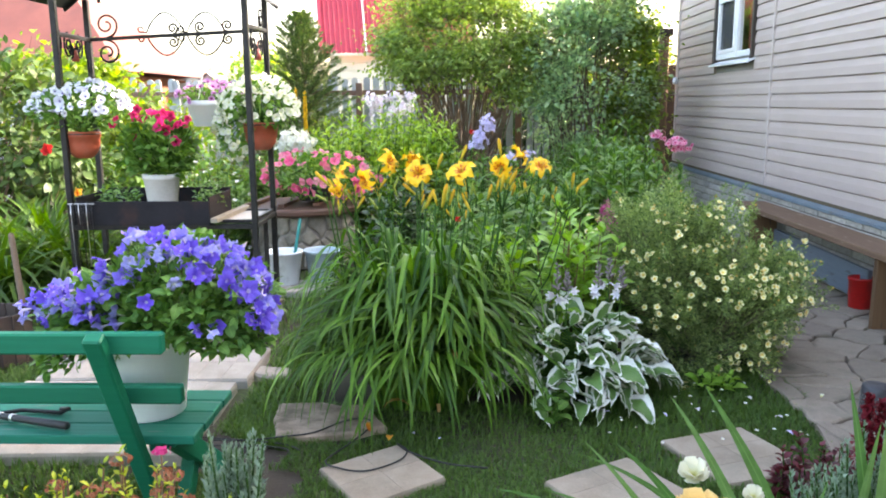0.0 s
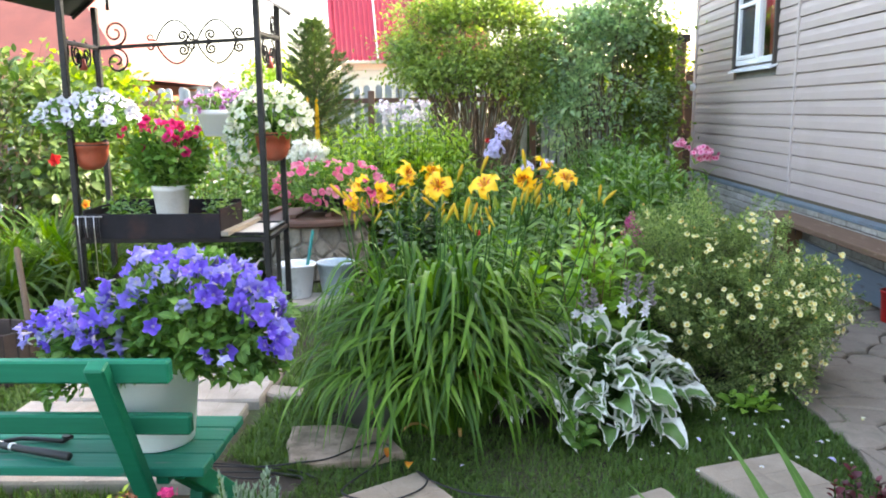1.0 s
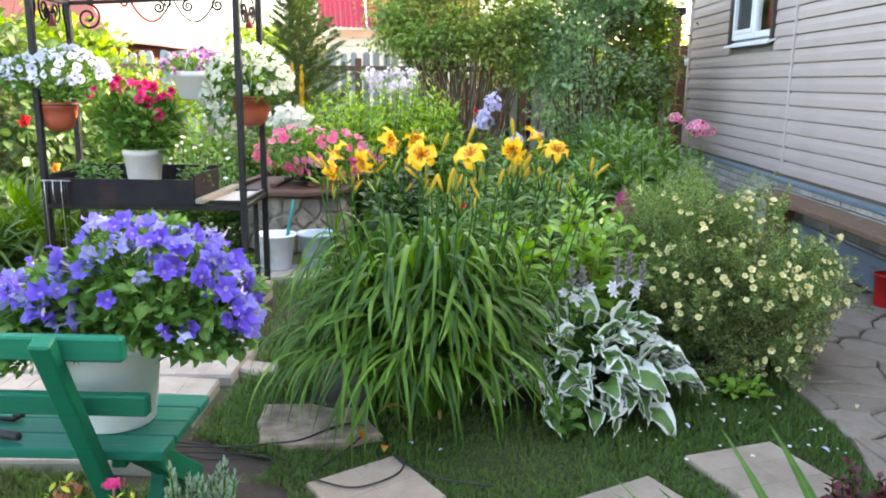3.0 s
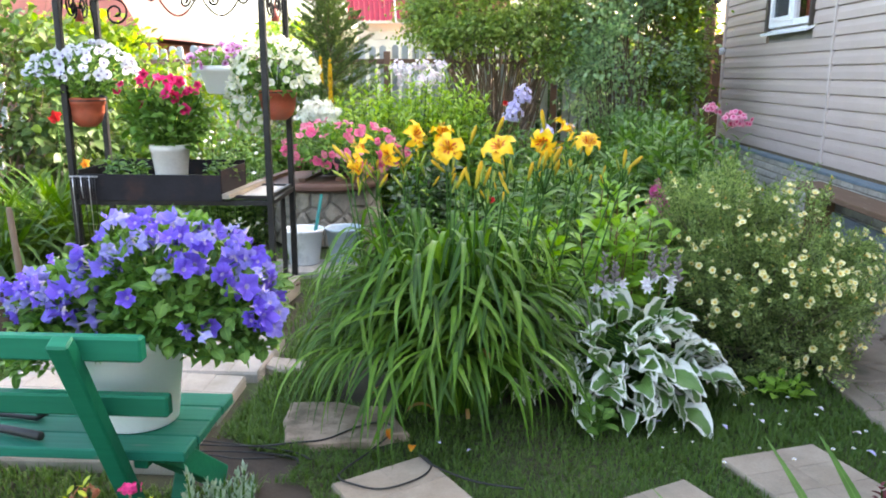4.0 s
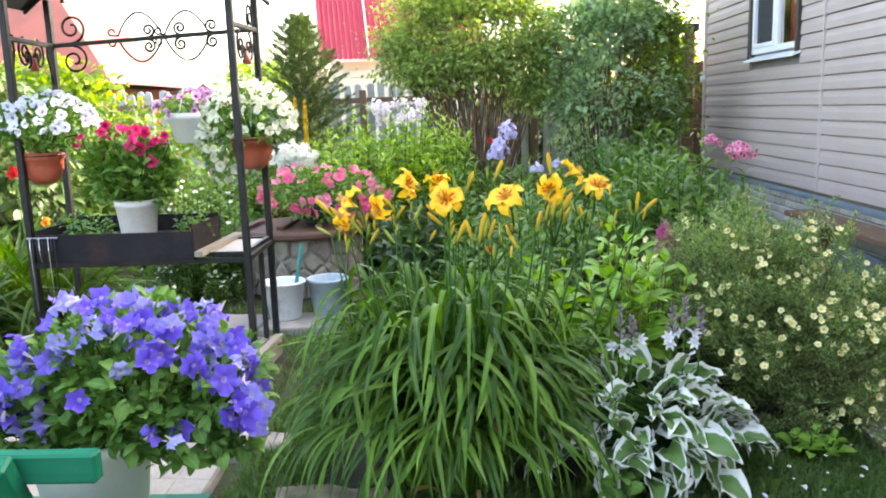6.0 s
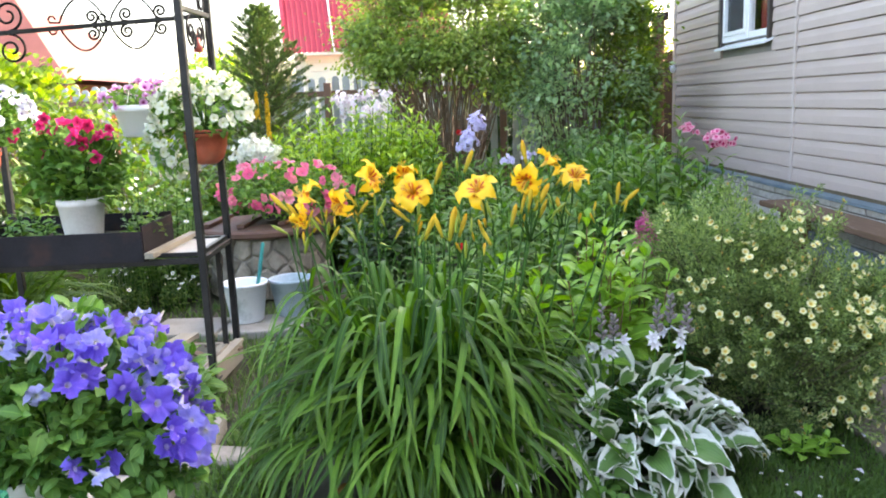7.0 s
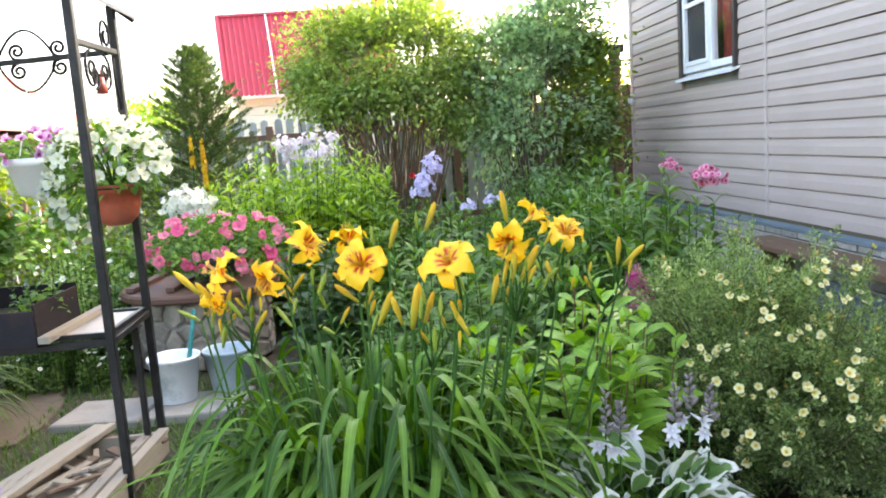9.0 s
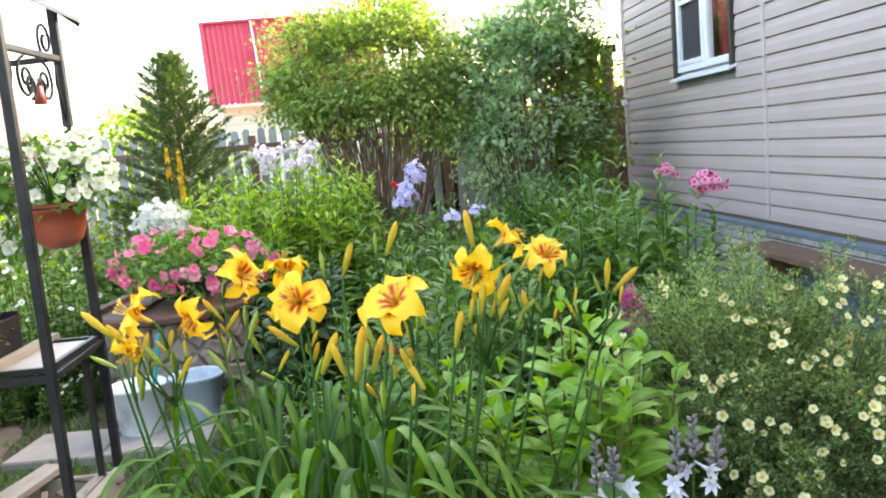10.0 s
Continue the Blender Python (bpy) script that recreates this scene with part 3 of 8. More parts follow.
# ---- mesh building ----
class Geo:
    """Collects polygons with a UV and a material index each."""

    def __init__(self):
        self.v, self.f, self.uv, self.mi = [], [], [], []

    def poly(self, pts, faces, uvs=None, mi=0):
        o = len(self.v)
        self.v += [tuple(p) for p in pts]
        for f in faces:
            self.f.append([o + i for i in f])
            self.uv.append([uvs[i] if uvs else (0.0, 0.0) for i in f])
            self.mi.append(mi)
        return self

    def box(self, c, s, rot=None, cham=0.0, mi=0):
        """A box of size s about c; cham: chamfered edges."""
        hx, hy, hz = s[0] / 2, s[1] / 2, s[2] / 2
        k = min(cham, hx * 0.45, hy * 0.45, hz * 0.45)
        rot = rot or Matrix.Identity(3)
        c = Vector(c)
        if k <= 0:
            pts = [c + rot @ Vector((x * hx, y * hy, z * hz)) for x in (-1, 1) for y in (-1, 1) for z in (-1, 1)]
            return self.poly(pts, [(0, 1, 3, 2), (4, 6, 7, 5), (0, 4, 5, 1), (2, 3, 7, 6), (0, 2, 6, 4), (1, 5, 7, 3)], mi=mi)
        pts, ix = [], {}
        for x in (-1, 1):
            for y in (-1, 1):
                for z in (-1, 1):
                    for a in range(3):
                        p = [x * (hx - k), y * (hy - k), z * (hz - k)]
                        p[a] = (x * hx, y * hy, z * hz)[a]
                        ix[x, y, z, a] = len(pts)
                        pts.append(c + rot @ Vector(p))
        fs = []
        for a in range(3):
            b, d = (a + 1) % 3, (a + 2) % 3
            for s1 in (-1, 1):
                q = []
                for u, w in ((-1, -1), (1, -1), (1, 1), (-1, 1)):
                    k3 = [0, 0, 0]
                    k3[a], k3[b], k3[d] = s1, u, w
                    q.append(ix[(*k3, a)])
                fs.append(q if s1 > 0 else q[::-1])
            for u in (-1, 1):
                for w in (-1, 1):
                    k1, k2 = [0, 0, 0], [0, 0, 0]
                    k1[a], k1[b], k1[d] = -1, u, w
                    k2[a], k2[b], k2[d] = 1, u, w
                    q = [ix[(*k1, b)], ix[(*k2, b)], ix[(*k2, d)], ix[(*k1, d)]]
                    fs.append(q if u * w < 0 else q[::-1])
        for x in (-1, 1):
            for y in (-1, 1):
                for z in (-1, 1):
                    q = [ix[x, y, z, 0], ix[x, y, z, 1], ix[x, y, z, 2]]
                    fs.append(q if x * y * z > 0 else q[::-1])
        return self.poly(pts, fs, mi=mi)

    def beam(self, a, b, w, h, up=(0, 0, 1), cham=0.002, mi=0):
        """A bar of section w x h from a to b."""
        a, b = Vector(a), Vector(b)
        y = (b - a).normalized()
        x = y.cross(Vector(up))
        x = x.normalized() if x.length > 1e-4 else Vector((1, 0, 0))
        z = x.cross(y)
        return self.box((a + b) / 2, (w, (b - a).length, h), Matrix((x, y, z)).transposed(), cham, mi)

    def tube(self, pts, r, n=6, mi=0, cap=True):
        pts = [Vector(p) for p in pts]
        rs = r if isinstance(r, (list, tuple)) else [r] * len(pts)
        o, k = [], len(pts)
        side = None
        for i, p in enumerate(pts):
            d = (pts[min(i + 1, k - 1)] - pts[max(i - 1, 0)]).normalized()
            if side is None:
                side = d.orthogonal().normalized()
            side = (side - d * side.dot(d)).normalized()
            w = d.cross(side)
            o += [p + (side * math.cos(2 * math.pi * j / n) + w * math.sin(2 * math.pi * j / n)) * rs[i] for j in range(n)]
        fs = [(i * n + j, i * n + (j + 1) % n, (i + 1) * n + (j + 1) % n, (i + 1) * n + j) for i in range(k - 1) for j in range(n)]
        if cap:
            fs += [tuple(range(n))[::-1], tuple((k - 1) * n + j for j in range(n))]
        return self.poly(o, fs, [(j / n, i / max(1, k - 1)) for i in range(k) for j in range(n)], mi)

    def turn(self, prof, n=24, c=(0, 0, 0), mi=0, close=False):
        """A turned body from (radius, height) pairs."""
        c = Vector(c)
        pts = [c + Vector((r * math.cos(2 * math.pi * j / n), r * math.sin(2 * math.pi * j / n), z)) for r, z in prof for j in range(n)]
        k = len(prof)
        fs = [(i * n + j, i * n + (j + 1) % n, (i + 1) * n + (j + 1) % n, (i + 1) * n + j) for i in range(k - 1) for j in range(n)]
        return self.poly(pts, fs, [(j / n, i / (k - 1)) for i in range(k) for j in range(n)], mi)

    def mesh(self, name, mats, smooth=True):
        me = bpy.data.meshes.new(name)
        me.from_pydata(self.v, [], self.f)
        uvl = me.uv_layers.new(name="UVMap")
        uvl.data.foreach_set("uv", [x for f in self.uv for p in f for x in p])
        for m in mats if isinstance(mats, (list, tuple)) else [mats]:
            me.materials.append(m)
        me.polygons.foreach_set("material_index", self.mi)
        me.polygons.foreach_set("use_smooth", [smooth] * len(self.f))
        me.update()
        return me


def flat(g, name, mats):
    return g.mesh(name, mats, False)


def thing(name, label, category, loc=(0, 0, 0), group="", kind=""):
    ob = new(name)
    ob.location = loc
    ob.empty_display_size = 0.1
    return tagged(ob, label, category, group, kind)


def part(name, me, parent, label="", m=None, kind=""):
    """A mesh under a thing or a part; its points are in world places unless m is given."""
    ob = new(name, me)
    ob.parent = parent
    base = Vector((0, 0, 0))
    p = parent
    inv = Matrix.Identity(4)
    while p:
        inv = (p.matrix_parent_inverse @ p.matrix_basis).inverted() @ inv if p is parent else inv
        p = None
    chain, p = Matrix.Identity(4), parent
    while p:
        chain = p.matrix_parent_inverse @ p.matrix_basis @ chain
        p = p.parent
    ob.matrix_parent_inverse = chain.inverted()
    if m is not None:
        ob.matrix_basis = m
    if label:
        ob["label"] = label
    if kind:
        ob["kind"] = kind
    return ob


def solid(name, me, label, category, group="", kind="", m=None):
    ob = new(name, me)
    if m is not None:
        ob.matrix_basis = m
    return tagged(ob, label, category, group, kind)


# ---- leaf and flower templates: arrays of points, quads and UVs ----
def strip(path, widths, fold=0.2, wave=0.0, seed=0):
    """A leaf along path (points in the y-z plane, from the origin), folded along its middle."""
    n = len(path)
    V, UV, F = [], [], []
    for i, ((y, z), w) in enumerate(zip(path, widths)):
        j0, j1 = max(0, i - 1), min(n - 1, i + 1)
        dy, dz = path[j1][0] - path[j0][0], path[j1][1] - path[j0][1]
        d = math.hypot(dy, dz) or 1
        ny, nz = -dz / d, dy / d
        for s in (-1, 0, 1):
            k = abs(s) * (fold * w + wave * w * math.sin(i * 2.1 + s + seed))
            V.append((s * w, y + ny * k, z + nz * k))
            UV.append((0.5 + 0.5 * s, i / (n - 1)))
    for i in range(n - 1):
        for s in (0, 1):
            a = i * 3 + s
            F.append((a, a + 1, a + 4, a + 3))
    return np.array(V), np.array(F), np.array(UV)


def bend(n, e0, e1, power=1.0):
    """Points of a unit arc in y-z whose slope goes from e0 to e1 degrees."""
    p, y, z = [(0.0, 0.0)], 0.0, 0.0
    for i in range(n):
        e = radians(e0 + (e1 - e0) * ((i + 0.5) / n) ** power)
        y, z = y + math.cos(e) / n, z + math.sin(e) / n
        p.append((y, z))
    return p


def blade(n, w, lean, curve, fold=0.12):
    """A flat sword leaf of unit length in the x-z plane, broad side along y's view, leaning by degrees from upright."""
    x = z = 0.0
    V, UV, F = [], [], []
    for i in range(n + 1):
        u = i / n
        e = radians(90 - lean - curve * u)
        hw = w * min(1, 0.7 + u) * (1 - max(0, (u - 0.45) / 0.55) ** 1.7 * 0.97)
        for s in (-1, 0, 1):
            V.append((x + s * hw * math.sin(e), -fold * hw * (1 - abs(s)), z - s * hw * math.cos(e)))
            UV.append((0.5 + 0.5 * s, u))
        x, z = x + math.cos(e) / n, z + math.sin(e) / n
    for i in range(n):
        for s in (0, 1):
            a = i * 3 + s
            F.append((a, a + 1, a + 4, a + 3))
    return np.array(V), np.array(F), np.array(UV)


def oval(n, w, e0=10, e1=-35, fold=0.2, tip=1.0, wave=0.0, seed=0):
    path = bend(n, e0, e1)
    ws = [max(0.012 * w / 0.3, w * math.sin(math.pi * min(0.985, (i / n) ** tip * 0.95 + 0.03))) for i in range(n + 1)]
    return strip(path, ws, fold, wave, seed)


def sword(n, w, e0, e1, power=1.2, fold=0.35):
    path = bend(n, e0, e1, power)
    ws = [w * (0.75 + 0.25 * min(1, 4 * i / n)) * (1 - max(0, (i / n - 0.55) / 0.45) ** 1.6 * 0.96) for i in range(n + 1)]
    return strip(path, ws, fold)


def trumpet(n=15, lobes=5, tube=0.55, cup=0.1, ruffle=0.06, notch=0.12, inner=0.05):
    """A funnel flower of radius 1 that opens along +z, with its throat at the origin."""
    rings = [(inner, -tube), (0.16, -0.14), (0.5, 0.02), (1.0, cup)]
    V, UV, F = [], [], []
    for k, (r, z) in enumerate(rings):
        for j in range(n):
            a = 2 * math.pi * j / n
            edge = 1 - notch * (0.5 - 0.5 * math.cos(lobes * a)) ** 2 if k > 1 else 1
            zz = z + (ruffle * math.sin(lobes * a * 2 + 1) + ruffle * 0.6 * math.cos(lobes * a) if k == 3 else 0)
            V.append((r * edge * math.cos(a), r * edge * math.sin(a), zz))
            UV.append((j / n, (0.0, 0.12, 0.5, 1.0)[k]))
    for k in range(len(rings) - 1):
        for j in range(n):
            F.append((k * n + j, k * n + (j + 1) % n, (k + 1) * n + (j + 1) % n, (k + 1) * n + j))
    return np.array(V), np.array(F), np.array(UV)


def rosette(petals=5, n=3, cup=0.15, wide=0.55, shape=(0.25, 0.8, 1.0, 0.55)):
    """A flat flower of radius 1 facing +z, of separate petals."""
    V, UV, F = [], [], []
    for p in range(petals):
        a = 2 * math.pi * p / petals
        c, s = math.cos(a), math.sin(a)
        o = len(V)
        for i in range(n + 1):
            u = i / n
            r, w = 0.06 + 0.94 * u, wide * shape[min(3, round(u * 3))]
            for q in (-1, 1):
                x, y, z = r, q * w, cup * u * u + 0.03 * q * (p % 2)
                V.append((x * c - y * s, x * s + y * c, z))
                UV.append((0.5 + 0.5 * q, u))
        for i in range(n):
            F.append((o + 2 * i, o + 2 * i + 1, o + 2 * i + 3, o + 2 * i + 2))
    return np.array(V), np.array(F), np.array(UV)


def frames(P, D, S, roll=0.0, up=(0, 0, 1)):
    """Poses whose y runs along D and whose z leans towards up, turned by roll about y. S: scales."""
    P, D = np.asarray(P, float), np.asarray(D, float)
    D = D / np.linalg.norm(D, axis=1, keepdims=True)
    U = np.broadcast_to(np.asarray(up, float), D.shape)
    X = np.cross(D, U)
    ln = np.linalg.norm(X, axis=1, keepdims=True)
    X = np.where(ln < 1e-3, np.array([1.0, 0, 0]), X / np.maximum(ln, 1e-3))
    Z = np.cross(X, D)
    r = np.broadcast_to(np.asarray(roll, float), (len(P),))[:, None]
    X, Z = X * np.cos(r) + Z * np.sin(r), Z * np.cos(r) - X * np.sin(r)
    S = np.asarray(S, float)
    S = np.repeat(S[:, None], 3, 1) if S.ndim == 1 else S
    A = np.zeros((len(P), 4, 4))
    A[:, :3, 0], A[:, :3, 1], A[:, :3, 2], A[:, :3, 3], A[:, 3, 3] = X * S[:, :1], D * S[:, 1:2], Z * S[:, 2:], P, 1
    return A


def facing(P, N, S, spin=0.0):
    """Poses whose z runs along N: for flowers."""
    N = np.asarray(N, float)
    A = frames(P, N, S)
    r = np.broadcast_to(np.asarray(spin, float), (len(A),))[:, None]
    X, Y, Z = A[:, :3, 0].copy(), A[:, :3, 1].copy(), A[:, :3, 2].copy()
    a, b = X, -Z
    A[:, :3, 0], A[:, :3, 1], A[:, :3, 2] = a * np.cos(r) + b * np.sin(r), b * np.cos(r) - a * np.sin(r), Y
    return A


def cloud(name, groups, mats):
    """One mesh of many templates: groups of (template, poses, material index)."""
    vs, fs, us, ms, o = [], [], [], [], 0
    for (V, F, UV), A, mi in groups:
        k = len(A)
        if not k:
            continue
        H = np.concatenate([V, np.ones((len(V), 1))], 1)
        W = np.einsum("kij,nj->kni", A[:, :3], H).reshape(-1, 3)
        fs.append((F[None] + (np.arange(k) * len(V))[:, None, None] + o).reshape(-1, F.shape[1]))
        vs.append(W)
        us.append(np.tile(UV[F].reshape(-1, 2), (k, 1)))
        ms.append(np.full(k * len(F), mi))
        o += len(W)
    vs, fs, us, ms = np.concatenate(vs), np.concatenate(fs), np.concatenate(us), np.concatenate(ms)
    me = bpy.data.meshes.new(name)
    me.vertices.add(len(vs))
    me.vertices.foreach_set("co", vs.ravel())
    me.loops.add(fs.size)
    me.loops.foreach_set("vertex_index", fs.ravel().astype(np.int32))
    me.polygons.add(len(fs))
    me.polygons.foreach_set("loop_start", np.arange(0, fs.size, 4, dtype=np.int32))
    me.polygons.foreach_set("material_index", ms.astype(np.int32))
    me.polygons.foreach_set("use_smooth", np.ones(len(fs), dtype=bool))
    me.uv_layers.new(name="UVMap").data.foreach_set("uv", us.ravel())
    for m in mats if isinstance(mats, (list, tuple)) else [mats]:
        me.materials.append(m)
    me.update(calc_edges=True)
    me.validate()
    return me


def one(name, tmpl, mat):
    return cloud(name, [(tmpl, np.eye(4)[None], 0)], mat)


def mat4(a):
    return Matrix([list(map(float, r)) for r in a])


def rng_of(k):
    return np.random.default_rng(k)


def ball(r, n, c, rad, shell=0.0, low=-1.0):
    """n points in an ellipsoid about c; shell: how far they keep to its skin; low: cut below (in radii)."""
    P = []
    while len(P) < n:
        d = r.normal(size=(n, 3))
        d /= np.linalg.norm(d, axis=1, keepdims=True)
        q = d * (shell + (1 - shell) * r.random((n, 1)) ** 0.4)
        P += [x for x in q if x[2] > low]
    P = np.array(P[:n])
    return P * np.asarray(rad) + np.asarray(c), P


def lumpy(P, c, amp, seed, freq=2.5):
    """Pushes points in and out from c by noise, for an uneven outline."""
    c = np.asarray(c, float)
    out = np.empty_like(P)
    for i, p in enumerate(P):
        d = p - c
        k = 1 + amp * noise.noise(Vector((p[0] * freq + seed, p[1] * freq, p[2] * freq)))
        out[i] = c + d * k
    return out


def leaves_at(r, P, out, size, spread=0.6, lift=0.1, var=0.35):
    """Poses for leaves at P that point along out with some disorder."""
    D = out / (np.linalg.norm(out, axis=1, keepdims=True) + 1e-6) + r.normal(size=P.shape) * spread + np.array([0, 0, lift])
    return frames(P, D, size * (1 + var * (r.random(len(P)) * 2 - 1)), r.normal(size=len(P)) * 0.5)


# ---- ground and paving ----
def ground_mesh():
    g = Geo()
    xs = [-400, -120, -40, -15] + [x * 0.25 for x in range(-36, 17)] + [8, 20, 60, 150, 400]
    ys = [-400, -100, -30, -8, -2] + [y * 0.25 for y in range(0, 52)] + [16, 22, 40, 90, 200, 600]
    pts = [(x, y, 0.035 * (noise.noise(Vector((x * 0.9, y * 0.9, 0))) + 0.5 * noise.noise(Vector((x * 3, y * 3, 2)))) - 0.02 if abs(x) < 10 and -2 < y < 13 else -0.02) for y in ys for x in xs]
    n = len(xs)
    return g.poly(pts, [(j * n + i, j * n + i + 1, (j + 1) * n + i + 1, (j + 1) * n + i) for j in range(len(ys) - 1) for i in range(n - 1)]).mesh("ground", M["soil"])


solid("ground", ground_mesh(), "dark garden soil with patches of moss", "ground", kind="structure")


def slab_mesh(corners, top, thick, name, mat, cham=0.008):
    """A slab on four or more corners given clockwise or not, with a chamfered top edge."""
    c = sum((Vector((*p, 0)) for p in corners), Vector()) / len(corners)
    inner = [c + (Vector((*p, 0)) - c) * (1 - cham / max(0.05, (Vector((*p, 0)) - c).length)) for p in corners]
    n = len(corners)
    pts = [(x, y, top - thick) for x, y in corners] + [(x, y, top - cham) for x, y in corners] + [(p.x, p.y, top) for p in inner]
    area = sum(corners[i][0] * corners[(i + 1) % n][1] - corners[(i + 1) % n][0] * corners[i][1] for i in range(n))
    fs = [(i, (i + 1) % n, n + (i + 1) % n, n + i) for i in range(n)] + [(n + i, n + (i + 1) % n, 2 * n + (i + 1) % n, 2 * n + i) for i in range(n)] + [tuple(range(2 * n, 3 * n))]
    if area < 0:
        fs = [f[::-1] for f in fs]
    g = Geo().poly(pts, fs)
    return g.mesh(name, mat, False)


def stepping_stone(corner, along, side, nx, ny, label):
    """A cast slab whose face is pressed into nx by ny blocks."""
    c, a, b = Vector((*corner, 0)), Vector((*along, 0)), Vector((*side, 0))
    t = thing("stepping_stone", label, "paving slab", (c + a / 2 + b / 2)[:], "stepping stones in the lawn")
    q = lambda u, v: (c + a * u + b * v)[:2]
    part("base", slab_mesh([q(0, 0), q(1, 0), q(1, 1), q(0, 1)], 0.0125, 0.05, "base", M["slab"]), t)
    for i in range(nx):
        for j in range(ny):
            e = 0.0045
            part("block", slab_mesh([q(i / nx + e, j / ny + e), q((i + 1) / nx - e, j / ny + e), q((i + 1) / nx - e, (j + 1) / ny - e), q(i / nx + e, (j + 1) / ny - e)], 0.014, 0.012, "block", M["slab"], 0.004), t)
    return t


stepping_stone((1.62, 3.84), (0.40, 0.15), (0.16, -0.41), 2, 3, "beige concrete stepping slab with block pattern in the lawn")
stepping_stone((1.07, 3.45), (0.37, 0.22), (0.21, -0.36), 2, 3, "beige concrete stepping slab beside the lawn edge")
stepping_stone((0.16, 3.55), (0.31, 0.24), (0.21, -0.31), 2, 2, "beige concrete slab crossed by a black cable")

path = thing("garden_path", "pale concrete slab path behind the green bench", "path", (-1.2, 4.3, 0), kind="structure")
R = rng_of(3)
for row, (y0, y1) in enumerate(((3.62, 4.05), (4.07, 4.51), (4.54, 5.1))):
    x = (-0.44, -0.435, -0.405)[row]
    while x > (-2.9, -1.5, -1.5)[row]:
        w = 0.84 + 0.05 * R.random() if row == 0 else 0.58
        d = R.normal() * 0.006
        top = 0.04 + R.normal() * 0.003
        q4 = [Vector((*p, 0)) for p in ((x - w + 0.012, y0 + d), (x, y0 - d), (x - 0.01, y1 - d), (x - w + 0.012, y1 + d))]
        at = lambda u, v: tuple(q4[0].lerp(q4[1], u).lerp(q4[3].lerp(q4[2], u), v)[:2])
        sl = part("slab", slab_mesh([tuple(p[:2]) for p in q4], top - 0.003, 0.07, "slab", M["path_slab"], 0.01), path)
        for bi in range(4):
            for bj in range(2):
                e = 0.006
                part("block", slab_mesh([at(bi / 4 + e, bj / 2 + 1.6 * e), at((bi + 1) / 4 - e, bj / 2 + 1.6 * e), at((bi + 1) / 4 - e, (bj + 1) / 2 - 1.6 * e), at(bi / 4 + e, (bj + 1) / 2 - 1.6 * e)], top, 0.012, "block", M["path_slab"], 0.004), sl)
        x -= w
rear = thing("rear_path", "two grey slabs in front of the well", "path", (-0.8, 6.75, 0), kind="structure")
part("slab", slab_mesh([(-1.36, 6.56), (-0.86, 6.52), (-0.84, 6.95), (-1.31, 6.98)], 0.03, 0.05, "slab", M["grey_slab"], 0.01), rear)
part("slab", slab_mesh([(-0.84, 6.52), (-0.3, 6.55), (-0.28, 6.98), (-0.82, 6.95)], 0.034, 0.05, "slab", M["grey_slab"], 0.01), rear)



def cells(seeds, x0, x1, y0, y1):
    """The cell of each seed: the part of the field nearer to it than to any other."""
    out = []
    for i, p in enumerate(seeds):
        poly = [(x0, y0), (x1, y0), (x1, y1), (x0, y1)]
        for q in sorted(seeds[:i] + seeds[i + 1:], key=lambda q: (q[0] - p[0]) ** 2 + (q[1] - p[1]) ** 2)[:14]:
            nx, ny = q[0] - p[0], q[1] - p[1]
            k = (q[0] ** 2 + q[1] ** 2 - p[0] ** 2 - p[1] ** 2) / 2
            cut_ = []
            for a, b in zip(poly, poly[1:] + poly[:1]):
                da, db = nx * a[0] + ny * a[1] - k, nx * b[0] + ny * b[1] - k
                if da <= 0:
                    cut_.append(a)
                if da * db < 0:
                    cut_.append((a[0] + (b[0] - a[0]) * da / (da - db), a[1] + (b[1] - a[1]) * da / (da - db)))
            poly = cut_
        # corners closer than a finger's width fall together
        poly = [a for a, b in zip(poly, poly[1:] + poly[:1]) if math.hypot(a[0] - b[0], a[1] - b[1]) > 0.015]
        if len(poly) > 2:
            out.append(poly)
    return out


def scattered(r, x0, x1, y0, y1, sx, sy, jitter):
    """Seeds on a staggered field, shifted by chance."""
    pts, j, y = [], 0, y0 + sy / 2
    while y < y1:
        x = x0 + sx * (0.5 if j % 2 else 0.1)
        while x < x1:
            pts.append((x + r.normal() * jitter * sx, y + r.normal() * jitter * sy))
            x += sx
        y, j = y + sy, j + 1
    return pts


pav = thing("pavement", "grey stone paving with mossy joints along the house", "paving", (3.1, 5, 0), kind="structure")
R = rng_of(5)
def ragged(corners, amp, freq, keep, steps=4):
    """Splits a stone's edges and shifts them by noise that neighbours share, then draws it in to leave a joint."""
    pts = []
    n = len(corners)
    for k in range(n):
        a, b_ = Vector((*corners[k], 0)), Vector((*corners[(k + 1) % n], 0))
        for s in range(steps):
            q = a.lerp(b_, s / steps)
            pts.append((q.x + amp * noise.noise(q * freq), q.y + amp * noise.noise(q * freq + Vector((7, 3, 1)))))
    m = sum((Vector(q) for q in pts), Vector((0, 0))) / len(pts)
    return [tuple(m + (Vector(q) - m) * (1 - keep / max(0.04, (Vector(q) - m).length))) for q in pts]


